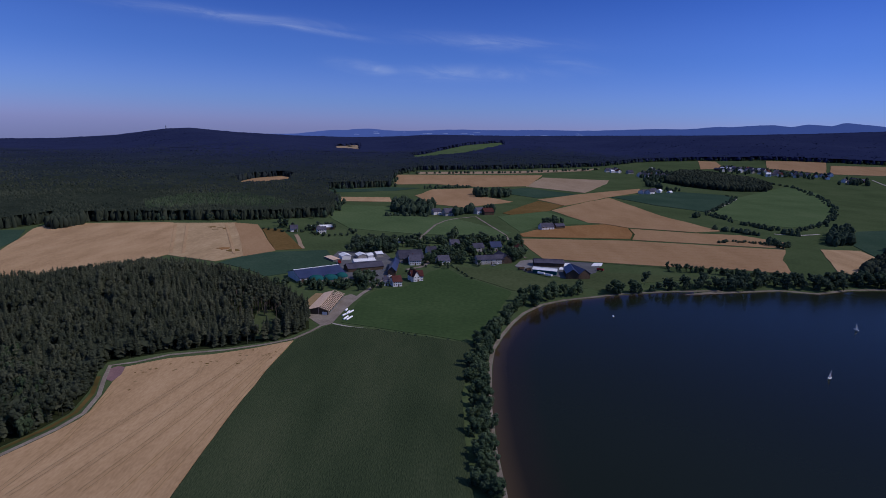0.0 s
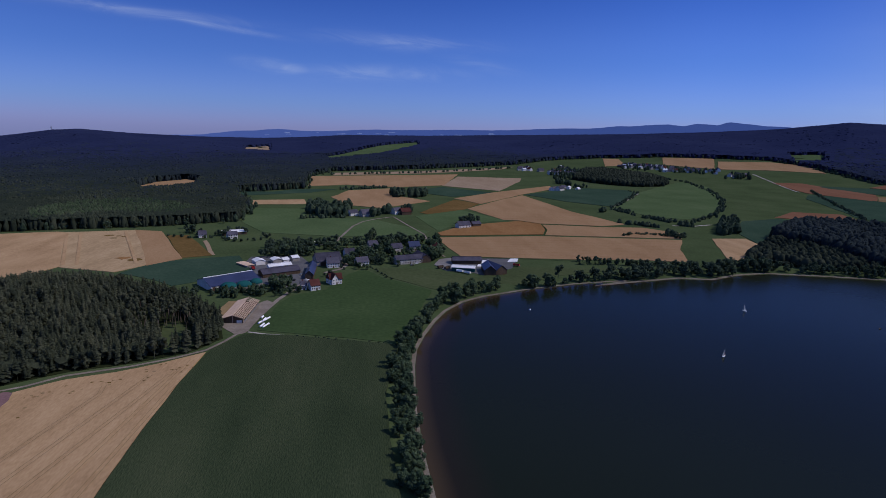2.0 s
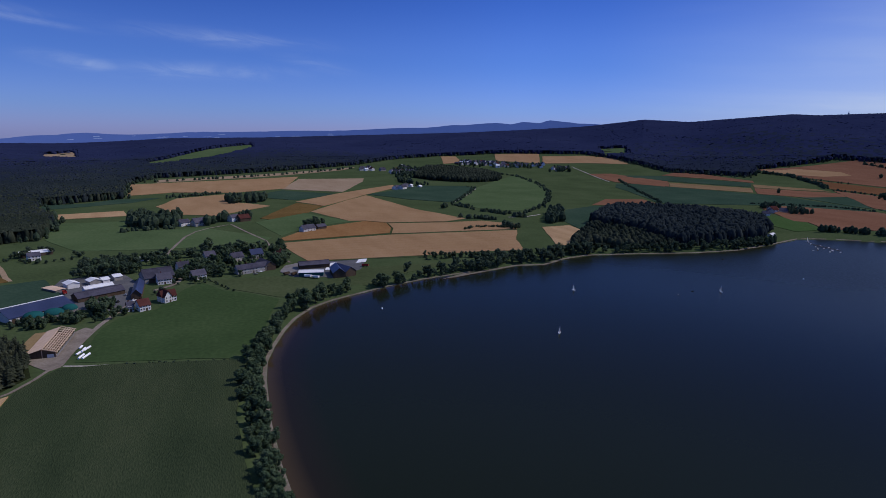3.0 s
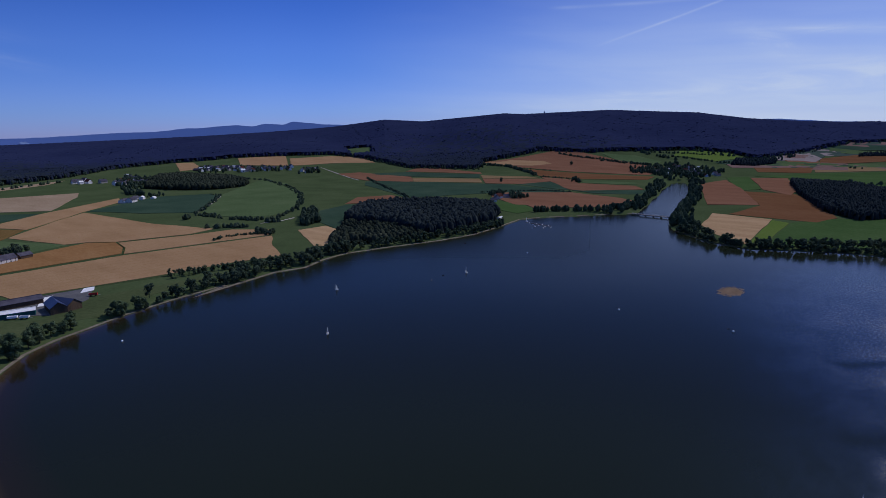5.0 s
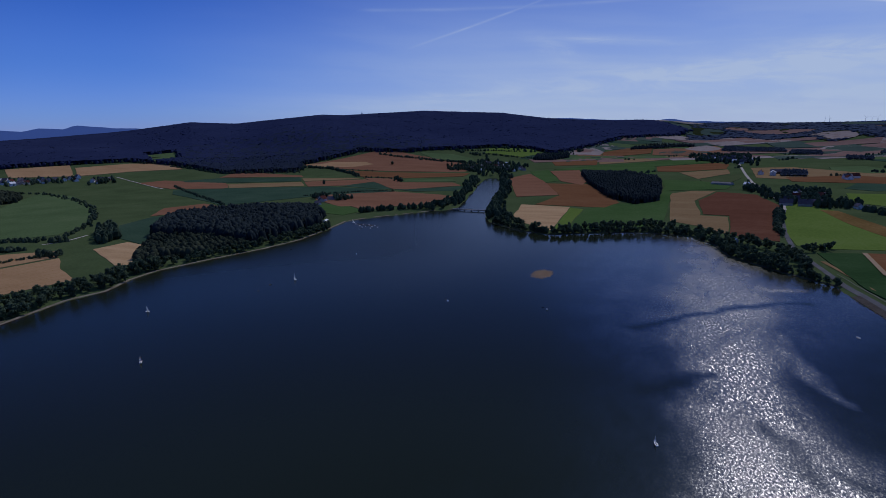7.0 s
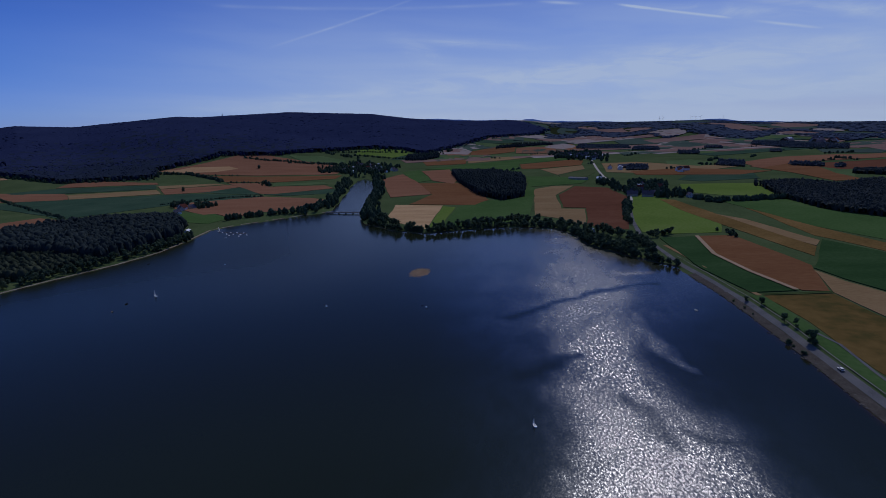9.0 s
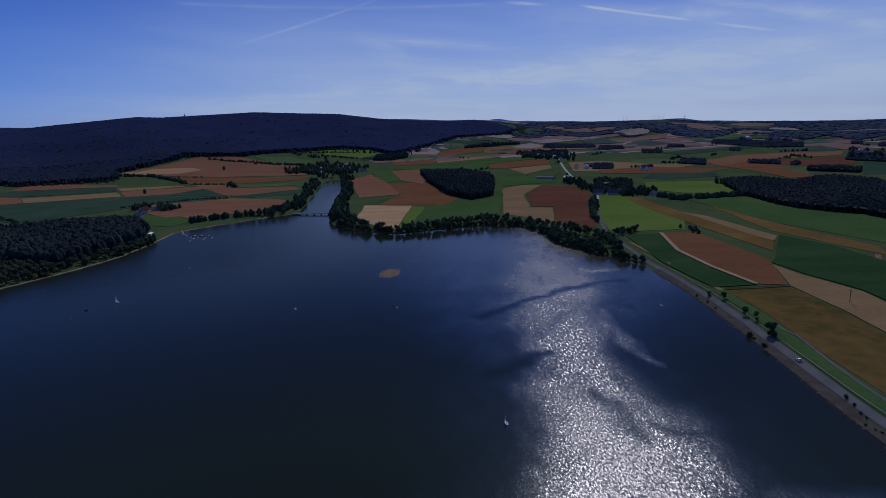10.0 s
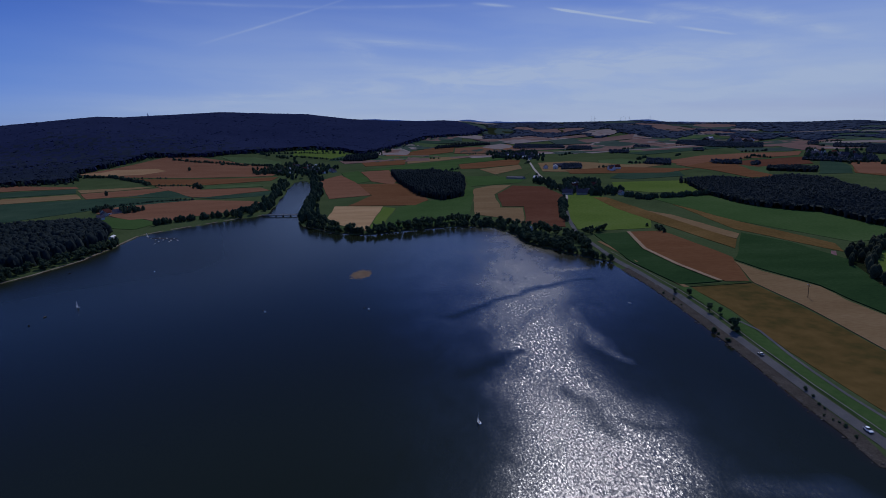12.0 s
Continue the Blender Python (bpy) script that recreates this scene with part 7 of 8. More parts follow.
house("house", *[(-10, 845), (2, 853)], 12, 5, 9, WALL, SLATE, "white hamlet house with a dark roof", windows=3)
house("house", *[(8, 838), (25, 847)], 14, 5, 11, WALL_D, SLATE, "hamlet farmhouse with a big dark roof", windows=4)
house("house", *[(58, 865), (70, 873)], 12, 6, 10, WALL, SLATE, "white hamlet house with a dark roof", windows=3)
shed("barn", *[(69, 861), (84, 867)], 14, 5, 10, TIMBER, TILE, "hamlet barn with a red-brown roof")
house("house", *[(449, 1235), (466, 1250)], 13, 5, 9, WALL, SLATE, "white farm group house", windows=3)
house("house", *[(461, 1228), (477, 1242)], 13, 6, 11, WALL, SLATE, "tall white farm house", windows=3)
shed("barn", *[(490, 1290), (504, 1298)], 10, 4, 7.5, WALL_D, SLATE, "grey barn in a farm group")
house("house", *[(520, 1264), (529, 1272)], 8, 3, 5.5, WALL, SHEET, "small white house by trees", windows=2)
house("house", *[(478, 1262), (487, 1270)], 10, 5, 9, WALL, SLATE, "white farm house with a dark roof", windows=3)
house("house", *[(500, 1270), (508, 1279)], 9, 5, 8, WALL, SHEET, "white house with a pale roof", windows=2)


def timber_barn(a, b, D):
    """A new barn: posts, boarded slope, and bare rafters and battens on the other slope."""
    m, L = frame_of(a, b)
    th = tagged(new("timber_barn"), "new timber barn, half roofed, with bare rafters", "barn")
    th.matrix_world = m
    eave, ridge = 3.6, 5.7
    bm = bmesh.new()
    slope(bm, L, D, eave, ridge, False, 0, 1.0, 0.15)
    part("roof", bm, NEW_WOOD, th, "fresh boarded roof slope")
    for i in range(12):
        y = -0.8 + (D + 1.6) * i / 11
        bm = bmesh.new()
        v = [bm.verts.new(p) for p in ((L + 1, y, eave - 0.5), (L + 1, y + 0.5, eave - 0.5), (L / 2, y + 0.5, ridge), (L / 2, y, ridge))]
        w = [bm.verts.new(q.co + Vector((0, 0, 0.35))) for q in v]
        for k in range(4):
            bm.faces.new((v[k], v[(k + 1) % 4], w[(k + 1) % 4], w[k]))
        bm.faces.new(v[::-1]), bm.faces.new(w)
        part("rafter", bm, NEW_WOOD, th)
    for i in range(7):
        s = (i + 0.5) / 7
        bm = bmesh.new()
        x, z = L / 2 + (L / 2 + 1) * s, ridge + 0.36 - (ridge - eave + 0.5) * s
        box(bm, x - 0.25, x + 0.25, -0.9, D * (1.0 if i > 1 else 0.75), z, z + 0.14)
        part("batten", bm, NEW_WOOD, th)
    for i in range(6):
        for x in (0.2, L / 2, L - 0.2):
            bm = bmesh.new()
            y = D * i / 5
            box(bm, x - 0.18, x + 0.18, y - 0.18, y + 0.18, -1, eave if x != L / 2 else ridge)
            part("post", bm, NEW_WOOD, th)
    bm = bmesh.new()
    box(bm, 0, 0.3, 0, D, -1, eave - 0.3)
    box(bm, 0.3, L, D - 0.3, D, -1, eave - 0.3)
    part("wall", bm, TIMBER, th, "dark boarded wall")
    bm = bmesh.new()
    v = [bm.verts.new((x, y, z)) for y in (-0.12, 0.1) for x, z in ((0.1, -1), (L - 0.1, -1), (L - 0.1, eave - 0.35), (L / 2, ridge - 0.2), (0.1, eave - 0.35))]
    bm.faces.new(v[:5]), bm.faces.new(v[:4:-1])
    for k in range(5):
        bm.faces.new((v[k], v[k + 5], v[(k + 1) % 5 + 5], v[(k + 1) % 5]))
    bmesh.ops.recalc_face_normals(bm, faces=bm.faces)
    part("gable", bm, TIMBER, th, "dark boarded gable")
    # near-black floor paints in the shade below the open rafters
    bm = bmesh.new()
    box(bm, 0.3, L * 0.98, 0.5, D - 0.3, -1, 0.35)
    part("floor", bm, FOREST_FLOOR, th, "floor darkened for the shade inside")
    bm = bmesh.new()
    box(bm, L - 0.1, L + 0.15, 0, D, -1, 1.5)
    part("wall", bm, CONCRETE, th, "low concrete side wall")
    bm = bmesh.new()
    box(bm, L * 0.68, L * 0.92, -0.24, -0.1, -1, 2.3)
    part("wall_panel", bm, SHEET, th, "pale concrete panel")


timber_barn(*[(-89, 369), (-75, 368)], 40)


# ---- loose things round the farm ----
def bale_row(p, q, r=0.62):
    a, b = Vector(p), Vector(q)
    d = (b - a)
    th = tagged(new("bale_row"), "row of white wrapped silage bales on grass", "silage bales", "bale rows")
    th.matrix_world = Matrix.Translation((a.x, a.y, float(land(*a)))) @ Matrix.Rotation(math.atan2(d.y, d.x), 4, "Z")
    n = max(2, int(d.length / 1.35))
    for i in range(n):
        bm = bmesh.new()
        bmesh.ops.create_cone(bm, segments=14, radius1=r, radius2=r, depth=1.3, cap_ends=True, matrix=Matrix.Translation((i * 1.35, 0, r * 0.95)) @ Matrix.Rotation(radians(90), 4, "Y"))
        bmesh.ops.bevel(bm, geom=[e for e in bm.edges if len(e.link_faces) == 2 and e.calc_face_angle(0) > 1], offset=0.15, segments=1, affect="EDGES")
        part("bale", bm, WHITE, th)


for _l in ([(-65, 367), (-63, 372)], [(-63, 371), (-62, 379)], [(-62, 373), (-59, 380)], [(-63, 360), (-61, 367)], [(-61, 359), (-58, 367)], [(-65, 378), (-64, 383)]):
    bale_row(*_l)


# ---- far villages: small houses, each a thing ----
def cottage_form(L, D, eave, ridge, wall, roof, label):
    return house("house", (3000, -2000), (3000 + L, -2000), D, eave, ridge, wall, roof, label, windows=3, rows=1 if eave < 4.5 else 2, door=True)


COTTAGES = [cottage_form(13, 10, 5, 10, WALL, SLATE, "white village house with a dark roof"),
            cottage_form(12, 10, 5, 9.5, WALL, TILE, "white village house with a red roof"),
            cottage_form(16, 11, 4, 9, WALL_D, SLATE, "grey village house with a dark roof"),
            cottage_form(22, 12, 5, 9, TIMBER, SLATE, "dark village barn with a slate roof"),
            cottage_form(11, 9, 5.5, 9, WALL, SHEET, "small white village house, pale roof")]
_placed = set()


def hamlet(pts, n, seed, size=1.0):
    """Houses scattered over a village area, facing roughly the same street."""
    rng = random.Random(seed)
    xs, ys = zip(*pts)
    turn, spots, tries = rng.uniform(0, 3), [], 0
    while len(spots) < n and tries < 3000:
        tries += 1
        x, y = rng.uniform(min(xs), max(xs)), rng.uniform(min(ys), max(ys))
        if not inside_poly(x, y, pts) or any(math.hypot(x - u, y - w) < 17 * size for u, w in spots):
            continue
        spots.append((x, y))
        ob = COTTAGES[rng.choice((0, 0, 1, 2, 2, 3, 4))]
        m = Matrix.Translation((x, y, float(land(x, y)))) @ Matrix.Rotation(turn + rng.choice((0, 1.571)) + rng.gauss(0, 0.15), 4, "Z")
        if ob.name in _placed:
            o = copy_thing(ob, m)
        else:
            _placed.add(ob.name)
            o = ob
            o.matrix_basis = m
        k = size * rng.uniform(0.9, 1.15)
        o.scale = (k, k, k)


hamlet([(925, 1872), (1024, 1773), (1075, 1842), (989, 1952)], 26, 1, 1.1)
hamlet([(1011, 1735), (1135, 1655), (1185, 1725), (1081, 1834)], 16, 2, 1.1)
hamlet([(1089, 1530), (1154, 1516), (1200, 1584), (1162, 1615)], 5, 3, 1.1)
hamlet([(585, 1656), (686, 1639), (728, 1744), (632, 1766)], 12, 4, 1.1)
hamlet([(629, 1712), (707, 1917), (749, 1806), (660, 1598)], 14, 16, 0.95)
hamlet([(528, 1805), (599, 1768), (620, 1828), (546, 1865)], 8, 5, 1.1)
hamlet([(1668, 603), (1588, 508), (1649, 454), (1901, 516), (1949, 655)], 20, 6)
hamlet([(1654, 440), (1706, 414), (1794, 436), (1761, 464)], 3, 7)
hamlet([(886, 625), (901, 603), (972, 637), (977, 670)], 4, 8, 0.9)
hamlet([(986, -165), (970, -216), (1110, -241), (1145, -203)], 13, 9)
hamlet([(973, -231), (934, -259), (969, -265), (1001, -241)], 3, 10, 0.75)
hamlet([(2062, -80), (1871, -231), (2111, -250), (2301, -101)], 12, 11, 1.2)
hamlet([(1547, -870), (1360, -913), (1500, -991), (1690, -965)], 16, 12, 1.3)
hamlet([(2534, -1000), (2214, -1064), (2478, -1189), (2700, -1090)], 10, 13, 1.8)
hamlet([(1400, -338), (1377, -353), (1435, -368), (1444, -351)], 3, 14, 1.2)
hamlet([(1513, -186), (1478, -219), (1546, -229), (1564, -196)], 3, 15, 1.2)
house("house", *[(932, 642), (945, 639)], 12, 5, 11, WALL, TILE, "lakeside house with a red tiled roof", windows=4)
shed("long_shed", *[(1301, -77), (1274, -112)], 12, 4, 6, WALL_D, CONCRETE, "long grey farm shed in green fields")
shed("white_shed", *[(1253, -133), (1249, -141)], 12, 6, 9, WALL, SHEET, "bright white gable beside trees")
shed("beach_hut", *[(627, 462), (637, 462)], 5, 2.6, 3.6, TIMBER, SHEET, "small timber hut on the shore")
shed("beach_hut", *[(708, 484), (720, 487)], 5, 2.6, 3.8, WALL, SHEET, "small white hut on the shore")
shed("boat_house", *[(675, -62), (670, -67)], 6, 3, 5, WALL, SHEET, "white boat house under trees")

# ---- the patchwork of the far plain ----
_rg = random.Random(31)
_mats = [(FAR_RED, "reddish grain on the plain, muted for haze"), (FAR_RED, "reddish grain on the plain, muted for haze"), (FAR_STUBBLE, "stubble on the plain, muted for haze"), (FAR_GREEN, "green pasture on the plain"), (PASTURE, "green pasture on the plain"), (BEET, "dark green crop on the plain")]
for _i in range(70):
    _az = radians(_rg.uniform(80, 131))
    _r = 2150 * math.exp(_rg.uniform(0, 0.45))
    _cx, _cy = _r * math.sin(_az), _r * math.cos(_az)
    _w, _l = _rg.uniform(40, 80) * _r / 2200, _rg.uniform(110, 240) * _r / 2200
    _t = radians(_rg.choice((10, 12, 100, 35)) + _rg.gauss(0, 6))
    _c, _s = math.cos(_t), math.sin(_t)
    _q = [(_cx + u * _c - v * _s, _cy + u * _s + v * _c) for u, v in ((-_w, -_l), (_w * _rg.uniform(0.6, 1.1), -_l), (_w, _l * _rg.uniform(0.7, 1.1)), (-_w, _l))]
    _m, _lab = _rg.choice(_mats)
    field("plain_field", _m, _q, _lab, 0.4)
for _k, _p in enumerate(([(1534, -460), (1466, -508), (1607, -552), (1662, -506)], [(1467, -602), (1397, -654), (1460, -677), (1529, -635)], [(2035, -484), (1987, -543), (2112, -574), (2161, -518)], [(1474, -227), (1463, -283), (1586, -302), (1612, -256)], [(2623, -186), (2500, -407), (2722, -429), (2834, -216)],
                         [(2366, -389), (2284, -479), (2499, -516), (2625, -442)], [(1558, -1047), (1416, -1093), (1650, -1272), (1817, -1228)], [(1842, -1134), (1748, -1184), (1842, -1243), (1941, -1200)], [(2004, -1148), (1978, -1170), (2067, -1221), (2092, -1202)], [(2418, -850), (2120, -878), (1965, -982), (2148, -1073), (2458, -1017), (2646, -943)],
                         [(1376, -658), (1364, -678), (1407, -697), (1417, -682)], [(2313, -647), (2261, -698), (2382, -730), (2433, -685)], [(1957, -746), (1932, -773), (2019, -806), (2042, -782)], [(1446, -820), (1338, -861), (1318, -918), (1432, -987), (1513, -944), (1574, -900)], [(2069, -70), (1903, -225), (2118, -240), (2301, -101)])):
    stand("copse", _p, 8.5, (7, 12), LIGHT_MID, HAZED_PLAIN_WOOD, "dark copse on the plain", seed=400 + _k, floor=False, canopy=6)
# the wooded horizon, with a few pale fields let into it
FAR_HOLES = []
for _k in range(54):
    _az, _r = radians(_rg.uniform(81, 131)), _rg.uniform(2350, 4300)
    _w, _l = _rg.uniform(40, 150) * _r / 3000, _rg.uniform(70, 210)
    _cx, _cy = math.sin(_az), math.cos(_az)
    _p = [((_r + _l * math.sin(_b) * _rg.uniform(0.6, 1.2)) * _cx + _w * math.cos(_b) * _cy * _rg.uniform(0.7, 1.2), (_r + _l * math.sin(_b) * _rg.uniform(0.6, 1.2)) * _cy - _w * math.cos(_b) * _cx) for _b in (i * 0.7 for i in range(9))]
    FAR_HOLES.append(_p)
    _m, _lab = _rg.choice(((FAR_STUBBLE, "stubble let into far woods, muted for haze"), (FAR_RED, "reddish field let into far woods"), (FAR_GREEN, "green field let into far woods"), (FAR_GREEN, "green field let into far woods")))
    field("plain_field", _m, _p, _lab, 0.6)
stand("far_wood", [(3214, -55), (3188, -174), (3356, -316), (3137, -433), (3268, -595), (2999, -663), (3182, -811), (2925, -901), (2753, -980), (3021, -1175), (2752, -1241), (2376, -1174), (2546, -1365), (2175, -1269), (2398, -1510), (2265, -1511), (1960, -1378), (2107, -1561), (1800, -1419), (3497, -2738), (4207, -2286), (4512, -1601), (4601, -1324), (4726, -768), (4151, -107)], 0, (5, 9), SPRUCE_FAR, HAZED_HORIZON_WOOD, "wooded hills along the far horizon", FAR_HOLES, falloff=0.006, seed=500, canopy=5)


# ---- ranges at the rim of the view, haze put into their colour ----
def far_range(name, pts, r, label, mat):
    v, f = [], []
    for i, (az, top) in enumerate(pts):
        x, y = math.sin(radians(az)), math.cos(radians(az))
        v += [(x * (r - 60), y * (r - 60), -120), (x * r, y * r, top), (x * (r + 40), y * (r + 40), -120)]
        if i:
            k = 3 * i
            f += [(k - 3, k, k + 1, k - 2), (k - 2, k + 1, k + 2, k - 1)]
    return tagged(new(name, mesh_from(name, v, f, mat)), label, "backdrop", kind="structure")


def ridge_line(knots, seed):
    """A rolling skyline between the named summits."""
    out = []
    for (a0, z0), (a1, z1) in zip(knots, knots[1:]):
        n = max(2, int((a1 - a0) / 0.35))
        for i in range(n):
            s = i / n
            s2 = s * s * (3 - 2 * s)
            a = a0 + (a1 - a0) * s
            out.append((a, z0 + (z1 - z0) * s2 + 3.0 * noise.noise((a * 1.3, seed, 0)) + 1.5 * noise.noise((a * 5, seed, 3))))
    return out + [knots[-1]]


far_range("far_range", ridge_line([(-25.9, 20), (-19.9, 52), (-15.7, 65), (-10.3, 110), (-7.6, 129), (-4.8, 120), (2.6, 148), (12.1, 168), (22.4, 204), (26.2, 231), (30.1, 252), (31.4, 242), (32.6, 261), (34.2, 255), (35.3, 277), (36.8, 264), (38.2, 252), (42.5, 235), (48.5, 195)], 1), 4880, "distant mountain range, blue and faintly glowing for haze", FAR_HAZE)
far_range("far_range", ridge_line([(79.1, 228), (85.8, 194), (87.2, 172), (88.3, 180), (89.5, 189), (91.5, 163), (95.4, 147), (99.2, 128), (102.4, 119), (104.5, 120), (106.6, 122), (109.0, 94), (114.2, 70), (118.5, 58), (121.3, 48), (123.2, 53), (124.9, 36), (128.0, 30)], 2), 4880, "distant hills, blue and faintly glowing for haze", FAR_HAZE)

# open land far off: its pallor and glow paint in the haze
FAR_HAZE_PALE = material("far_open_land", [(0.16, 0.19, 0.30), (0.22, 0.25, 0.36)], 0.01, 0.05, bump=0)
FAR_HAZE_PALE.node_tree.nodes["Principled BSDF"].inputs["Emission Color"].default_value = (0.20, 0.30, 0.58, 1)
FAR_HAZE_PALE.node_tree.nodes["Principled BSDF"].inputs["Emission Strength"].default_value = 0.4
_rg = random.Random(91)
for _i in range(26):
    _a = radians(_rg.choice((_rg.uniform(-11, 14), _rg.uniform(-6, 4), _rg.uniform(88, 124))))
    _top = float(np.interp(math.degrees(_a), (-11, -7, 3, 14, 88, 95, 107, 124), (98, 116, 138, 160, 170, 138, 108, 36)))
    _h, _w = _rg.uniform(2.0, 5.0), radians(_rg.uniform(0.25, 0.9))
    _z = _top - _rg.uniform(9, 34)
    _q = [(4796 * math.sin(_a + u), 4796 * math.cos(_a + u), _z + w) for u, w in ((0, 0), (_w, _h * 0.2), (_w * 0.85, _h), (_w * 0.2, _h * 0.8))]
    _q += [(x * 1.002, y * 1.002, z + 0.4) for x, y, z in _q]
    tagged(new("far_open_land", mesh_from("far_open_land", _q, [(0, 1, 2, 3), (7, 6, 5, 4), (0, 4, 5, 1), (1, 5, 6, 2), (2, 6, 7, 3), (3, 7, 4, 0)], FAR_HAZE_PALE)), "pale open land on a distant range, glowing for haze", "backdrop", kind="structure")

# ---- bridge, shoal and water things ----
def bridge(a, b):
    m, L = frame_of(a, b)
    m[2][3] = 0
    th = tagged(new("bridge"), "low pale concrete footbridge across the inlet", "bridge")
    th.matrix_world = m
    bm = bmesh.new()
    box(bm, -4, L + 4, 0, 4.5, 1.7, 2.6)
    part("deck", bm, CONCRETE, th)
    for i in range(5):
        bm = bmesh.new()
        x = L * (i + 0.5) / 5
        box(bm, x - 0.5, x + 0.5, 0.4, 4.1, -4, 2.0)
        part("pier", bm, CONCRETE, th)
    for y in (0.1, 4.4):
        bm = bmesh.new()
        box(bm, -4, L + 4, y - 0.05, y + 0.05, 3.6, 3.72)
        box(bm, -4, L + 4, y - 0.03, y + 0.03, 3.15, 3.2)
        for i in range(int(L / 2.5) + 1):
            box(bm, i * 2.5 - 0.05, i * 2.5 + 0.05, y - 0.04, y + 0.04, 2.7, 3.65)
        part("railing", bm, STEEL, th, "thin steel railing")


bridge((892, 346), (881, 280))


def shoal(c, rx, ry, n):
    """A tan shoal just breaking the surface: ragged patches, dense in the middle and thinning out."""
    rng = random.Random(19)
    v, f = [], []
    for _ in range(n):
        a, q = rng.uniform(0, 6.283), abs(rng.gauss(0, 0.48))
        if q > 0.95:
            continue
        x, y = c[0] + rx * q * math.cos(a), c[1] + ry * q * math.sin(a)
        r = rng.uniform(0.5, 1.2) * (2.6 - 1.7 * q)
        k = len(v)
        v.append((x, y, 0.09 + rng.uniform(0, 0.05)))
        for i in range(9):
            b = i * 0.698
            w = r * rng.uniform(0.6, 1.4)
            v.append((x + 1.5 * w * math.cos(b), y + w * math.sin(b), -0.05))
        f += [(k, k + 1 + i, k + 1 + (i + 1) % 9) for i in range(9)]
    tagged(new("shoal", mesh_from("shoal", v, f, REED)), "tan reedy shoal just breaking the lake surface", "shoal", kind="stuff")


shoal((497, 107), 19, 11, 800)


def sailboat(p, turn, size, sails, label, colour=None):
    th = tagged(new("sailboat"), label, "sailboat", "sailboats")
    th.matrix_world = Matrix.Translation((p[0], p[1], 0)) @ Matrix.Rotation(radians(turn), 4, "Z") @ Matrix.Diagonal((size, size, size, 1))
    bm = bmesh.new()
    rings = []
    for x, w in ((-2.4, 0.75), (-1.0, 0.95), (0.6, 0.85), (1.8, 0.45), (2.6, 0.04)):
        rings.append([bm.verts.new(q) for q in ((x, -w, 0.55), (x, -w * 0.7, -0.2), (x, w * 0.7, -0.2), (x, w, 0.55))])
    for r0, r1 in zip(rings, rings[1:]):
        for i in range(4):
            bm.faces.new((r0[i], r0[(i + 1) % 4], r1[(i + 1) % 4], r1[i]))
    bm.faces.new(rings[0][::-1]), bm.faces.new(rings[-1])
    part("hull", bm, WHITE, th)
    bm = bmesh.new()
    box(bm, -1.7, 0.5, -0.45, 0.45, 0.56, 0.62)
    part("cockpit", bm, TIMBER, th, "dark open cockpit")
    bm = bmesh.new()
    bmesh.ops.create_cone(bm, segments=8, radius1=0.06, radius2=0.035, depth=6.4, cap_ends=True, matrix=Matrix.Translation((0.7, 0, 3.6)))
    part("mast", bm, STEEL, th)

    def sail(name, pts, mat):
        b2 = bmesh.new()
        n = 7
        lo = [[None] * (n + 1) for _ in range(n + 1)]
        tack, clew, head = (Vector(q) for q in pts)
        for i in range(n + 1):
            for j in range(n + 1 - i):
                u, w = i / n, j / n
                belly = 0.5 * u * (1 - u - w) * 4 + 0.3 * w * (1 - w)
                lo[i][j] = b2.verts.new(tack + (clew - tack) * u + (head - tack) * w + Vector((0, belly, 0)))
        for i in range(n):
            for j in range(n - i):
                b2.faces.new((lo[i][j], lo[i + 1][j], lo[i][j + 1]))
                if j < n - i - 1:
                    b2.faces.new((lo[i + 1][j], lo[i + 1][j + 1], lo[i][j + 1]))
        bmesh.ops.solidify(b2, geom=b2.faces[:], thickness=0.02)
        part(name, b2, mat, th)
    sail("mainsail", ((0.6, 0, 1.2), (-2.2, 0.5, 1.1), (0.65, 0, 6.6)), SAIL)
    if sails > 1:
        sail("jib", ((2.5, 0, 0.7), (0.4, 0.5, 0.9), (0.75, 0, 5.2)), colour or SAIL)
    bm = bmesh.new()
    box(bm, -2.2, 0.6, -0.02 + 0.2, 0.06 + 0.2, 1.02, 1.1)
    part("boom", bm, STEEL, th)


sailboat((224, 294), 35, 0.75, 2, "small white sailboat with a reddish jib", RED_SAIL)
sailboat((301, 379), 100, 0.78, 1, "small white sailboat on the lake")
sailboat((418, 325), 60, 0.95, 2, "white sailboat on the lake")
sailboat((228, 1), 20, 0.72, 2, "small white sailboat close to glittering water")
sailboat((736, 453), 80, 1.0, 1, "white sailboat near a jetty")


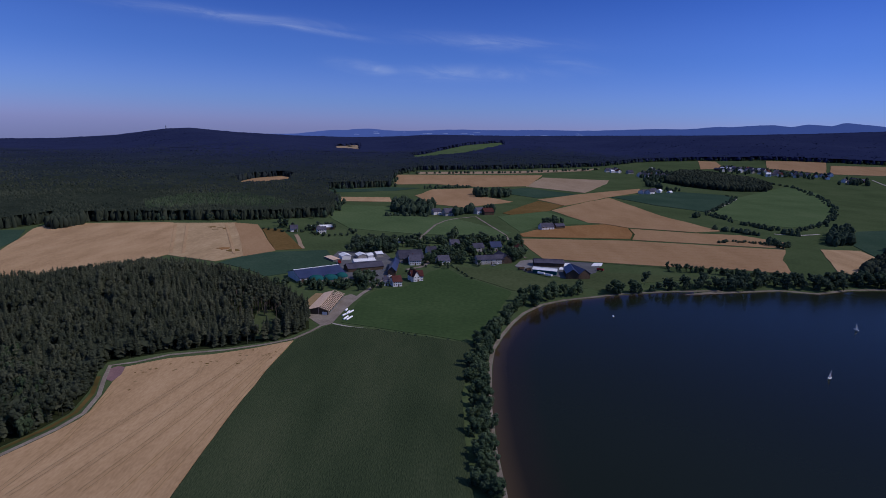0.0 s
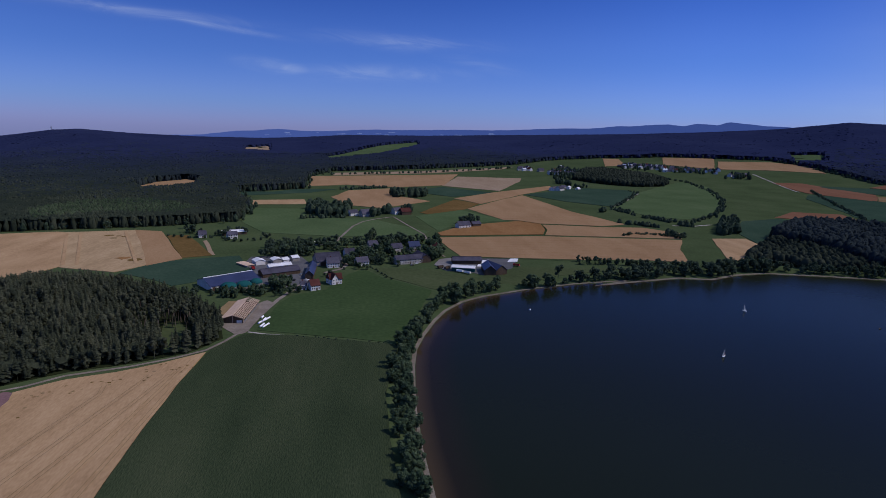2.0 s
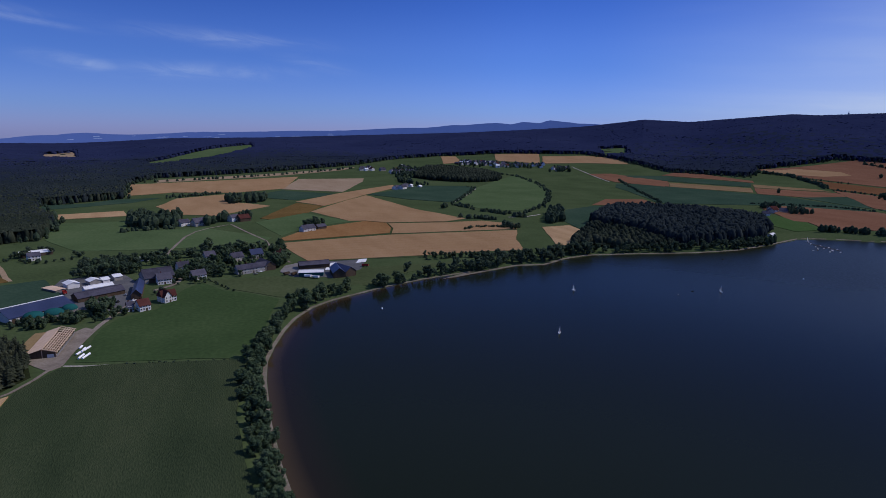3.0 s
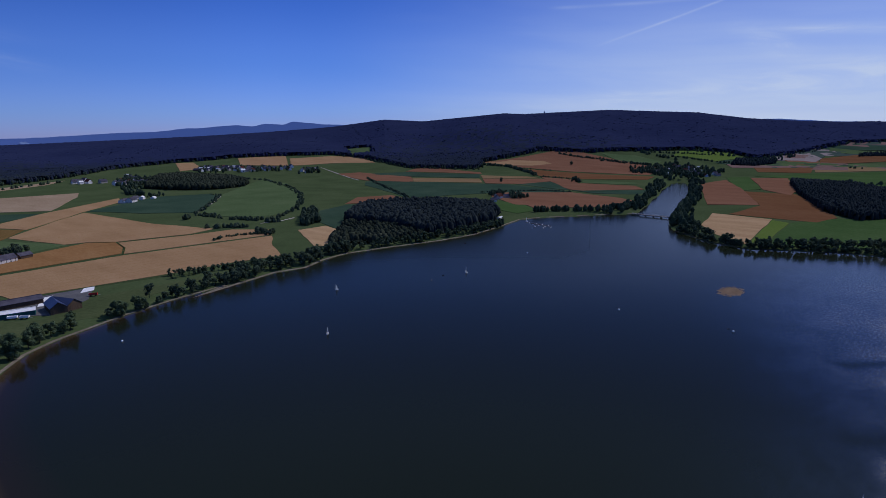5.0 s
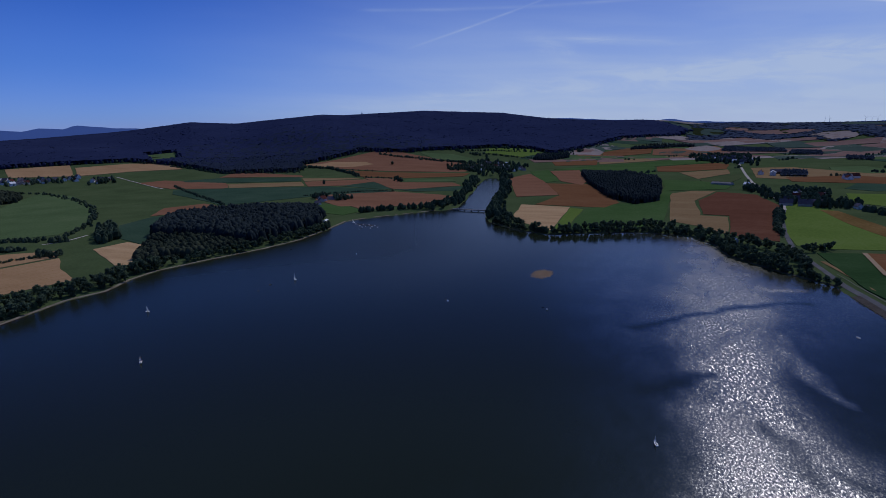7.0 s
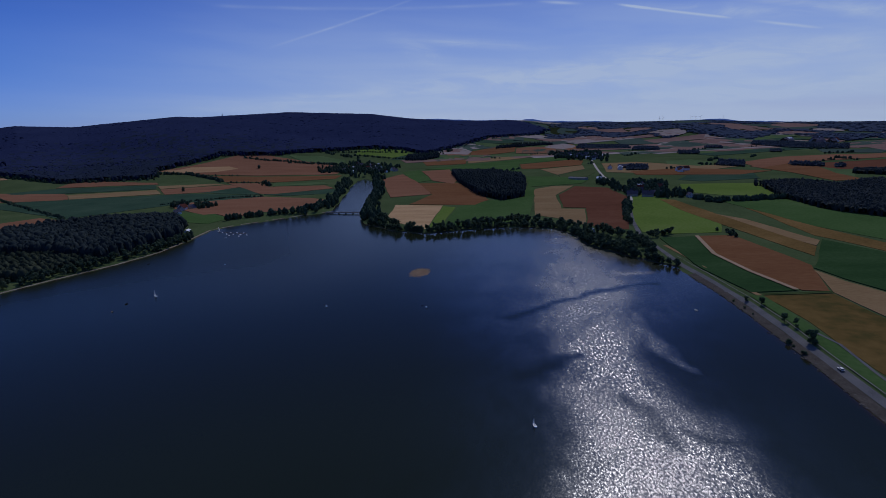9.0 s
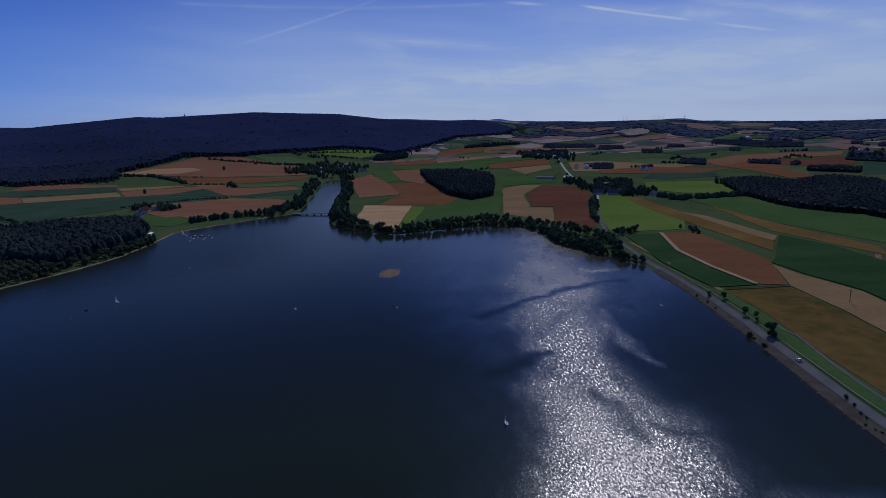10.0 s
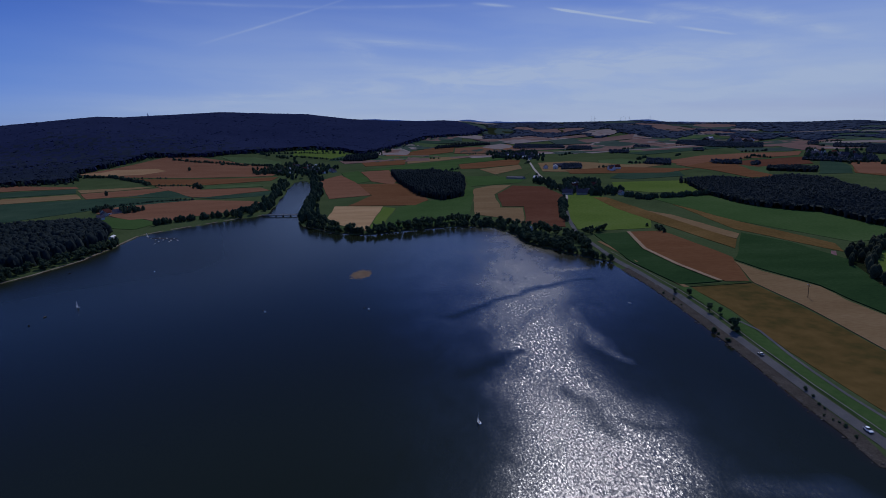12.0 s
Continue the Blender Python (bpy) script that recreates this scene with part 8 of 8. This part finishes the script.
def dinghy(p, turn, label="small dark rowing boat on the lake", mat=None, size=0.8):
    th = tagged(new("rowing_boat"), label, "boat", "rowing boats")
    th.matrix_world = Matrix.Translation((p[0], p[1], 0)) @ Matrix.Rotation(radians(turn), 4, "Z") @ Matrix.Diagonal((size, size, size, 1))
    bm = bmesh.new()
    rings = []
    for x, w in ((-1.9, 0.55), (-0.6, 0.75), (0.8, 0.65), (1.9, 0.08)):
        rings.append([bm.verts.new(q) for q in ((x, -w, 0.5), (x, -w * 0.7, -0.1), (x, w * 0.7, -0.1), (x, w, 0.5))])
    for r0, r1 in zip(rings, rings[1:]):
        for i in range(3):
            bm.faces.new((r0[i], r0[i + 1], r1[i + 1], r1[i]))
    bm.faces.new(rings[0][::-1]), bm.faces.new(rings[-1])
    bmesh.ops.solidify(bm, geom=bm.faces[:], thickness=0.06)
    part("hull", bm, mat or TIMBER, th)
    for x in (-0.9, 0.5):
        bm = bmesh.new()
        box(bm, x - 0.15, x + 0.15, -0.6, 0.6, 0.28, 0.33)
        part("thwart", bm, NEW_WOOD, th)


for _i, _p in enumerate([(396, 336), (376, 333), (397, 163), (397, 85), (536, 419), (690, 411)]):
    dinghy(_p, 40 * _i, size=0.45 if _i in (2, 3) else 0.8)
for _i, _p in enumerate([(661, -14), (653, -24), (686, -43), (391, -110), (685, 413)]):
    dinghy(_p, 70 * _i, "small white boat moored off the shore", WHITE)


def buoy(p):
    th = tagged(new("buoy"), "white round buoy on the water", "buoy", "buoys")
    th.location = (p[0], p[1], 0)
    bm = bmesh.new()
    bmesh.ops.create_icosphere(bm, subdivisions=2, radius=0.75, matrix=Matrix.Translation((0, 0, 0.3)))
    part("float", bm, WHITE, th)
    bm = bmesh.new()
    bmesh.ops.create_cone(bm, segments=8, radius1=0.05, radius2=0.05, depth=1.0, cap_ends=True, matrix=Matrix.Translation((0, 0, 1.3)))
    part("stake", bm, STEEL, th)


for _p in [(130, 392)]:
    buoy(_p)
for _p in [(532, 326), (393, 160), (393, 81)]:
    buoy(_p)


# the jetty with its white boats
def jetty(a, b):
    m, L = frame_of(a, b)
    m[2][3] = 0
    th = tagged(new("jetty"), "floating jetty with a plank deck", "jetty")
    th.matrix_world = m
    for i in range(int(L / 1.5)):
        bm = bmesh.new()
        box(bm, i * 1.5, i * 1.5 + 1.42, 0.4, 1.8, 0.35, 0.5)
        part("plank", bm, TIMBER, th)
    bm = bmesh.new()
    box(bm, 0, L, 0.2, 0.8, -0.2, 0.35)
    box(bm, 0, L, 1.4, 2.0, -0.2, 0.35)
    part("float", bm, STEEL, th)


jetty((724, 439), (711, 397))
for _i, _p in enumerate([(726, 442), (713, 428), (725, 429), (710, 416), (723, 418), (707, 404), (720, 406), (704, 393), (702, 418), (696, 400)]):
    dinghy(_p, 25 + 14 * (_i % 3), "white boat moored at a jetty", WHITE, 1.25)


# ---- the dam road: cars, trees, stones, a pole ----
def car(p, q, paint, label):
    a, b = Vector(p), Vector(q)
    d = (b - a).normalized()
    th = tagged(new("car"), label, "car", "cars")
    th.matrix_world = Matrix.Translation((a.x, a.y, float(land(*a)) + 0.28)) @ Matrix.Rotation(math.atan2(d.y, d.x), 4, "Z")

    def loft(name, rows, mat, bevel=0.08):
        bm = bmesh.new()
        rings = [[bm.verts.new((x, s * w, z)) for s, z in ((-1, z0), (1, z0), (1, z1), (-1, z1))] for x, w, z0, z1 in rows]
        for r0, r1 in zip(rings, rings[1:]):
            for i in range(4):
                bm.faces.new((r0[i], r0[(i + 1) % 4], r1[(i + 1) % 4], r1[i]))
        bm.faces.new(rings[0][::-1]), bm.faces.new(rings[-1])
        bmesh.ops.recalc_face_normals(bm, faces=bm.faces)
        bmesh.ops.bevel(bm, geom=bm.edges[:], offset=bevel, segments=2, affect="EDGES")
        return part(name, bm, mat, th)
    loft("body", ((-2.1, 0.78, 0.35, 0.75), (-1.9, 0.86, 0.25, 0.95), (0.7, 0.88, 0.25, 0.92), (1.8, 0.84, 0.25, 0.78), (2.1, 0.7, 0.35, 0.6)), paint)
    loft("cabin", ((-1.85, 0.72, 0.9, 0.98), (-1.3, 0.68, 0.9, 1.42), (0.2, 0.68, 0.9, 1.46), (1.0, 0.74, 0.9, 0.95)), GLASS)
    bm = bmesh.new()
    box(bm, -1.25, 0.15, -0.62, 0.62, 1.42, 1.5)
    part("roof", bm, paint, th)
    for x in (-1.3, 1.3):
        for y in (-0.84, 0.84):
            bm = bmesh.new()
            bmesh.ops.create_cone(bm, segments=18, radius1=0.32, radius2=0.32, depth=0.22, cap_ends=True, matrix=Matrix.Translation((x, y, 0.32)) @ Matrix.Rotation(radians(90), 4, "X"))
            part("wheel", bm, RUBBER, th)
    for y in (-0.6, 0.6):
        bm = bmesh.new()
        box(bm, 2.0, 2.12, y - 0.16, y + 0.16, 0.5, 0.64)
        part("headlight", bm, WHITE, th)


car((213.6, -156.9), (200.5, -157.3), WHITE, "white car on the dam road")
car((292, -153), (321, -152), STEEL, "silver car on the dam road")
tree_line("slim", [(408, -149), (393, -151)], 9, (5.5, 7.5), 71, 1, 1.5, True)
tree_line("slim", [(361, -155), (352, -157)], 9, (5, 6.5), 72, 1, 1.4, True)
tree_line("tree", [(327, -156), (321, -157)], 8, (8.5, 9.5), 73, 0.8, 1.1, True)
tree_line("bush", [(325, -144), (311, -145)], 6, (2, 3.4), 74, 1, 1.0, True)
tree_line("bush", [(421, -138), (373, -144)], 16, (1.6, 2.6), 75, 0.7, 1.0, True)
tree_line("bush", [(235.8, -148.6), (219.6, -150.6), (200.3, -153.2)], 9, (1.2, 2.2), 76, 0.8, 1.0, True)
tree_line("tree", [(543, -113), (522, -122)], 6, (5, 8), 77, 1.5)
tree_line("tree", [(939, -151), (781, -125), (711, -118)], 11, (5, 9), 78, 1)


def pole(p):
    th = tagged(new("power_pole"), "wooden power pole with a cross arm in a field", "pole")
    th.location = (p[0], p[1], float(land(*p)))
    bm = bmesh.new()
    bmesh.ops.create_cone(bm, segments=10, radius1=0.22, radius2=0.14, depth=10, cap_ends=True, matrix=Matrix.Translation((0, 0, 5)))
    part("post", bm, BARK, th)
    for z in (9.3, 8.3):
        bm = bmesh.new()
        box(bm, -1.6, 1.6, -0.1, 0.1, z, z + 0.2)
        part("cross_arm", bm, BARK, th)
    for x in (-1.4, 0.7, 1.4):
        bm = bmesh.new()
        bmesh.ops.create_cone(bm, segments=8, radius1=0.1, radius2=0.06, depth=0.4, cap_ends=True, matrix=Matrix.Translation((x, 0, 9.7)))
        part("insulator", bm, WHITE, th)


pole((384, -230))


def trailer(p, q, bed, label):
    """A farm trailer: bed with boards, drawbar and four wheels."""
    a, b = Vector(p), Vector(q)
    d = (b - a).normalized()
    th = tagged(new("farm_trailer"), label, "trailer", "farm trailers")
    th.matrix_world = Matrix.Translation((a.x, a.y, float(land(*a)) + 0.15)) @ Matrix.Rotation(math.atan2(d.y, d.x), 4, "Z")
    bm = bmesh.new()
    box(bm, -3.2, 3.2, -1.25, 1.25, 1.0, 1.15)
    for y in (-1.25, 1.17):
        box(bm, -3.2, 3.2, y, y + 0.08, 1.15, 2.5)
    for x in (-3.2, 3.12):
        box(bm, x, x + 0.08, -1.17, 1.17, 1.15, 2.5)
    part("bed", bm, bed, th)
    bm = bmesh.new()
    box(bm, 3.2, 5.2, -0.08, 0.08, 0.7, 0.85)
    part("drawbar", bm, STEEL, th)
    for x in (-1.9, 1.9):
        for y in (-1.05, 1.05):
            bm = bmesh.new()
            bmesh.ops.create_cone(bm, segments=16, radius1=0.5, radius2=0.5, depth=0.4, cap_ends=True, matrix=Matrix.Translation((x, y, 0.5)) @ Matrix.Rotation(radians(90), 4, "X"))
            part("wheel", bm, RUBBER, th)


RED_PAINT = material("red_paint", [(0.30, 0.03, 0.03), (0.38, 0.05, 0.04)], 0.5, 2, rough=0.4, bump=0)
trailer((95, 500), (103, 495), WHITE, "white farm trailer beside a teal shed")
trailer((101, 494), (107, 489), SHEET, "pale farm trailer beside a teal shed")
trailer((79, 517), (87, 522), TIMBER, "brown farm trailer in a yard")
trailer((85, 513), (92, 519), TIMBER, "brown farm trailer in a yard")
trailer((-95, 519), (-89, 501), RED_PAINT, "red farm trailer in a farmyard")
trailer((-59, 507), (-56, 508), RED_PAINT, "red farm trailer beside a long shed")
trailer((156, 522), (161, 519), RED_PAINT, "red farm trailer at the end of a yard")
trailer((-41, 519), (-41, 538), NEW_WOOD, "wooden farm trailer by a barn")
for _p, _q, _m, _lab in (((-43, 476), (-40, 478), WHITE, "white van-sized car at a house"), ((-59, 510), (-56, 510), RED_PAINT, "red car in a farmyard"), ((-50, 496), (-49, 505), STEEL, "silver car in a farmyard"),
                         ((-54, 477), (-53, 485), RUBBER, "black car in a farmyard"), ((58, 536), (60, 537), WHITE, "white car before a farmhouse"), ((53, 529), (56, 530), STEEL, "silver car before a farmhouse"),
                         ((-72, 507), (-69, 508), STEEL, "silver car beside a shed"), ((-14, 532), (-11, 537), RUBBER, "black car on a village lane")):
    car(_p, _q, _m, _lab)
# stones of the dam bank that stand proud at the waterline
_stones = []
for _k in range(4):
    bm = bmesh.new()
    bmesh.ops.create_icosphere(bm, subdivisions=1, radius=1)
    for v in bm.verts:
        v.co *= 1 + 0.35 * noise.noise(v.co * 1.7 + Vector((_k * 9, 0, 0)))
        v.co.z *= 0.6
    _me = bpy.data.meshes.new("stone")
    bm.to_mesh(_me)
    bm.free()
    _me.materials.append(ROCK)
    _stones.append(_me)
_bank = tagged(new("bank_stones"), "grey boulders along the dam waterline", "boulders")
_line = [tuple(_sh[k]) for k in range(52, len(_sh) - 4)]
_rg = random.Random(5)
for _i in range(280):
    k = _rg.randrange(len(_line) - 1)
    s = _rg.random()
    (ax, ay), (bx, by) = _line[k], _line[k + 1]
    x, y = ax + (bx - ax) * s, ay + (by - ay) * s
    x, y = x + _rg.gauss(0, 0.9), y + _rg.gauss(0, 0.9)
    o = new("stone", _rg.choice(_stones))
    o.parent = _bank
    q = _rg.uniform(0.3, 0.95)
    o.matrix_basis = Matrix.Translation((x, y, max(0.0, float(land(x, y))))) @ Matrix.Rotation(_rg.uniform(0, 6), 4, "Z") @ Matrix.Diagonal((q, q * 0.8, q, 1))


# ---- far masts ----
def mast(p, tall, label):
    th = tagged(new("radio_mast"), label, "mast")
    th.location = (p[0], p[1], float(land(*p)))
    bm = bmesh.new()
    bmesh.ops.create_cone(bm, segments=8, radius1=3.5, radius2=1.2, depth=tall, cap_ends=True, matrix=Matrix.Translation((0, 0, tall / 2)))
    part("tower", bm, STEEL, th)
    bm = bmesh.new()
    bmesh.ops.create_cone(bm, segments=10, radius1=4, radius2=4, depth=5, cap_ends=True, matrix=Matrix.Translation((0, 0, tall * 0.7)))
    part("platform", bm, STEEL, th)


def turbine(p, tall, turn):
    th = tagged(new("wind_turbine"), "distant pale wind turbine", "wind turbine", "wind turbines")
    th.matrix_world = Matrix.Translation((p[0], p[1], float(land(*p)))) @ Matrix.Rotation(radians(turn), 4, "Z")
    bm = bmesh.new()
    bmesh.ops.create_cone(bm, segments=8, radius1=1.1, radius2=0.5, depth=tall, cap_ends=True, matrix=Matrix.Translation((0, 0, tall / 2)))
    part("tower", bm, SHEET, th)
    for k in range(3):
        bm = bmesh.new()
        v = box(bm, -0.4, 0.4, -1.5, -1.1, 0, tall * 0.55)
        bmesh.ops.transform(bm, verts=bm.verts, matrix=Matrix.Translation((0, 0, tall)) @ Matrix.Rotation(radians(120 * k + turn), 4, "Y"))
        part("blade", bm, SHEET, th)


mast((-1880, 3867), 40, "slim radio mast on a wooded hill")
mast((3203, 1853), 32, "lookout tower on a wooded ridge")
turbine((4406, -913), 30, 0)
turbine((4401, -937), 30, 20)
turbine((4358, -1121), 30, 40)
turbine((4350, -1152), 30, 60)
turbine((4343, -1180), 30, 80)
turbine((4302, -1321), 30, 100)
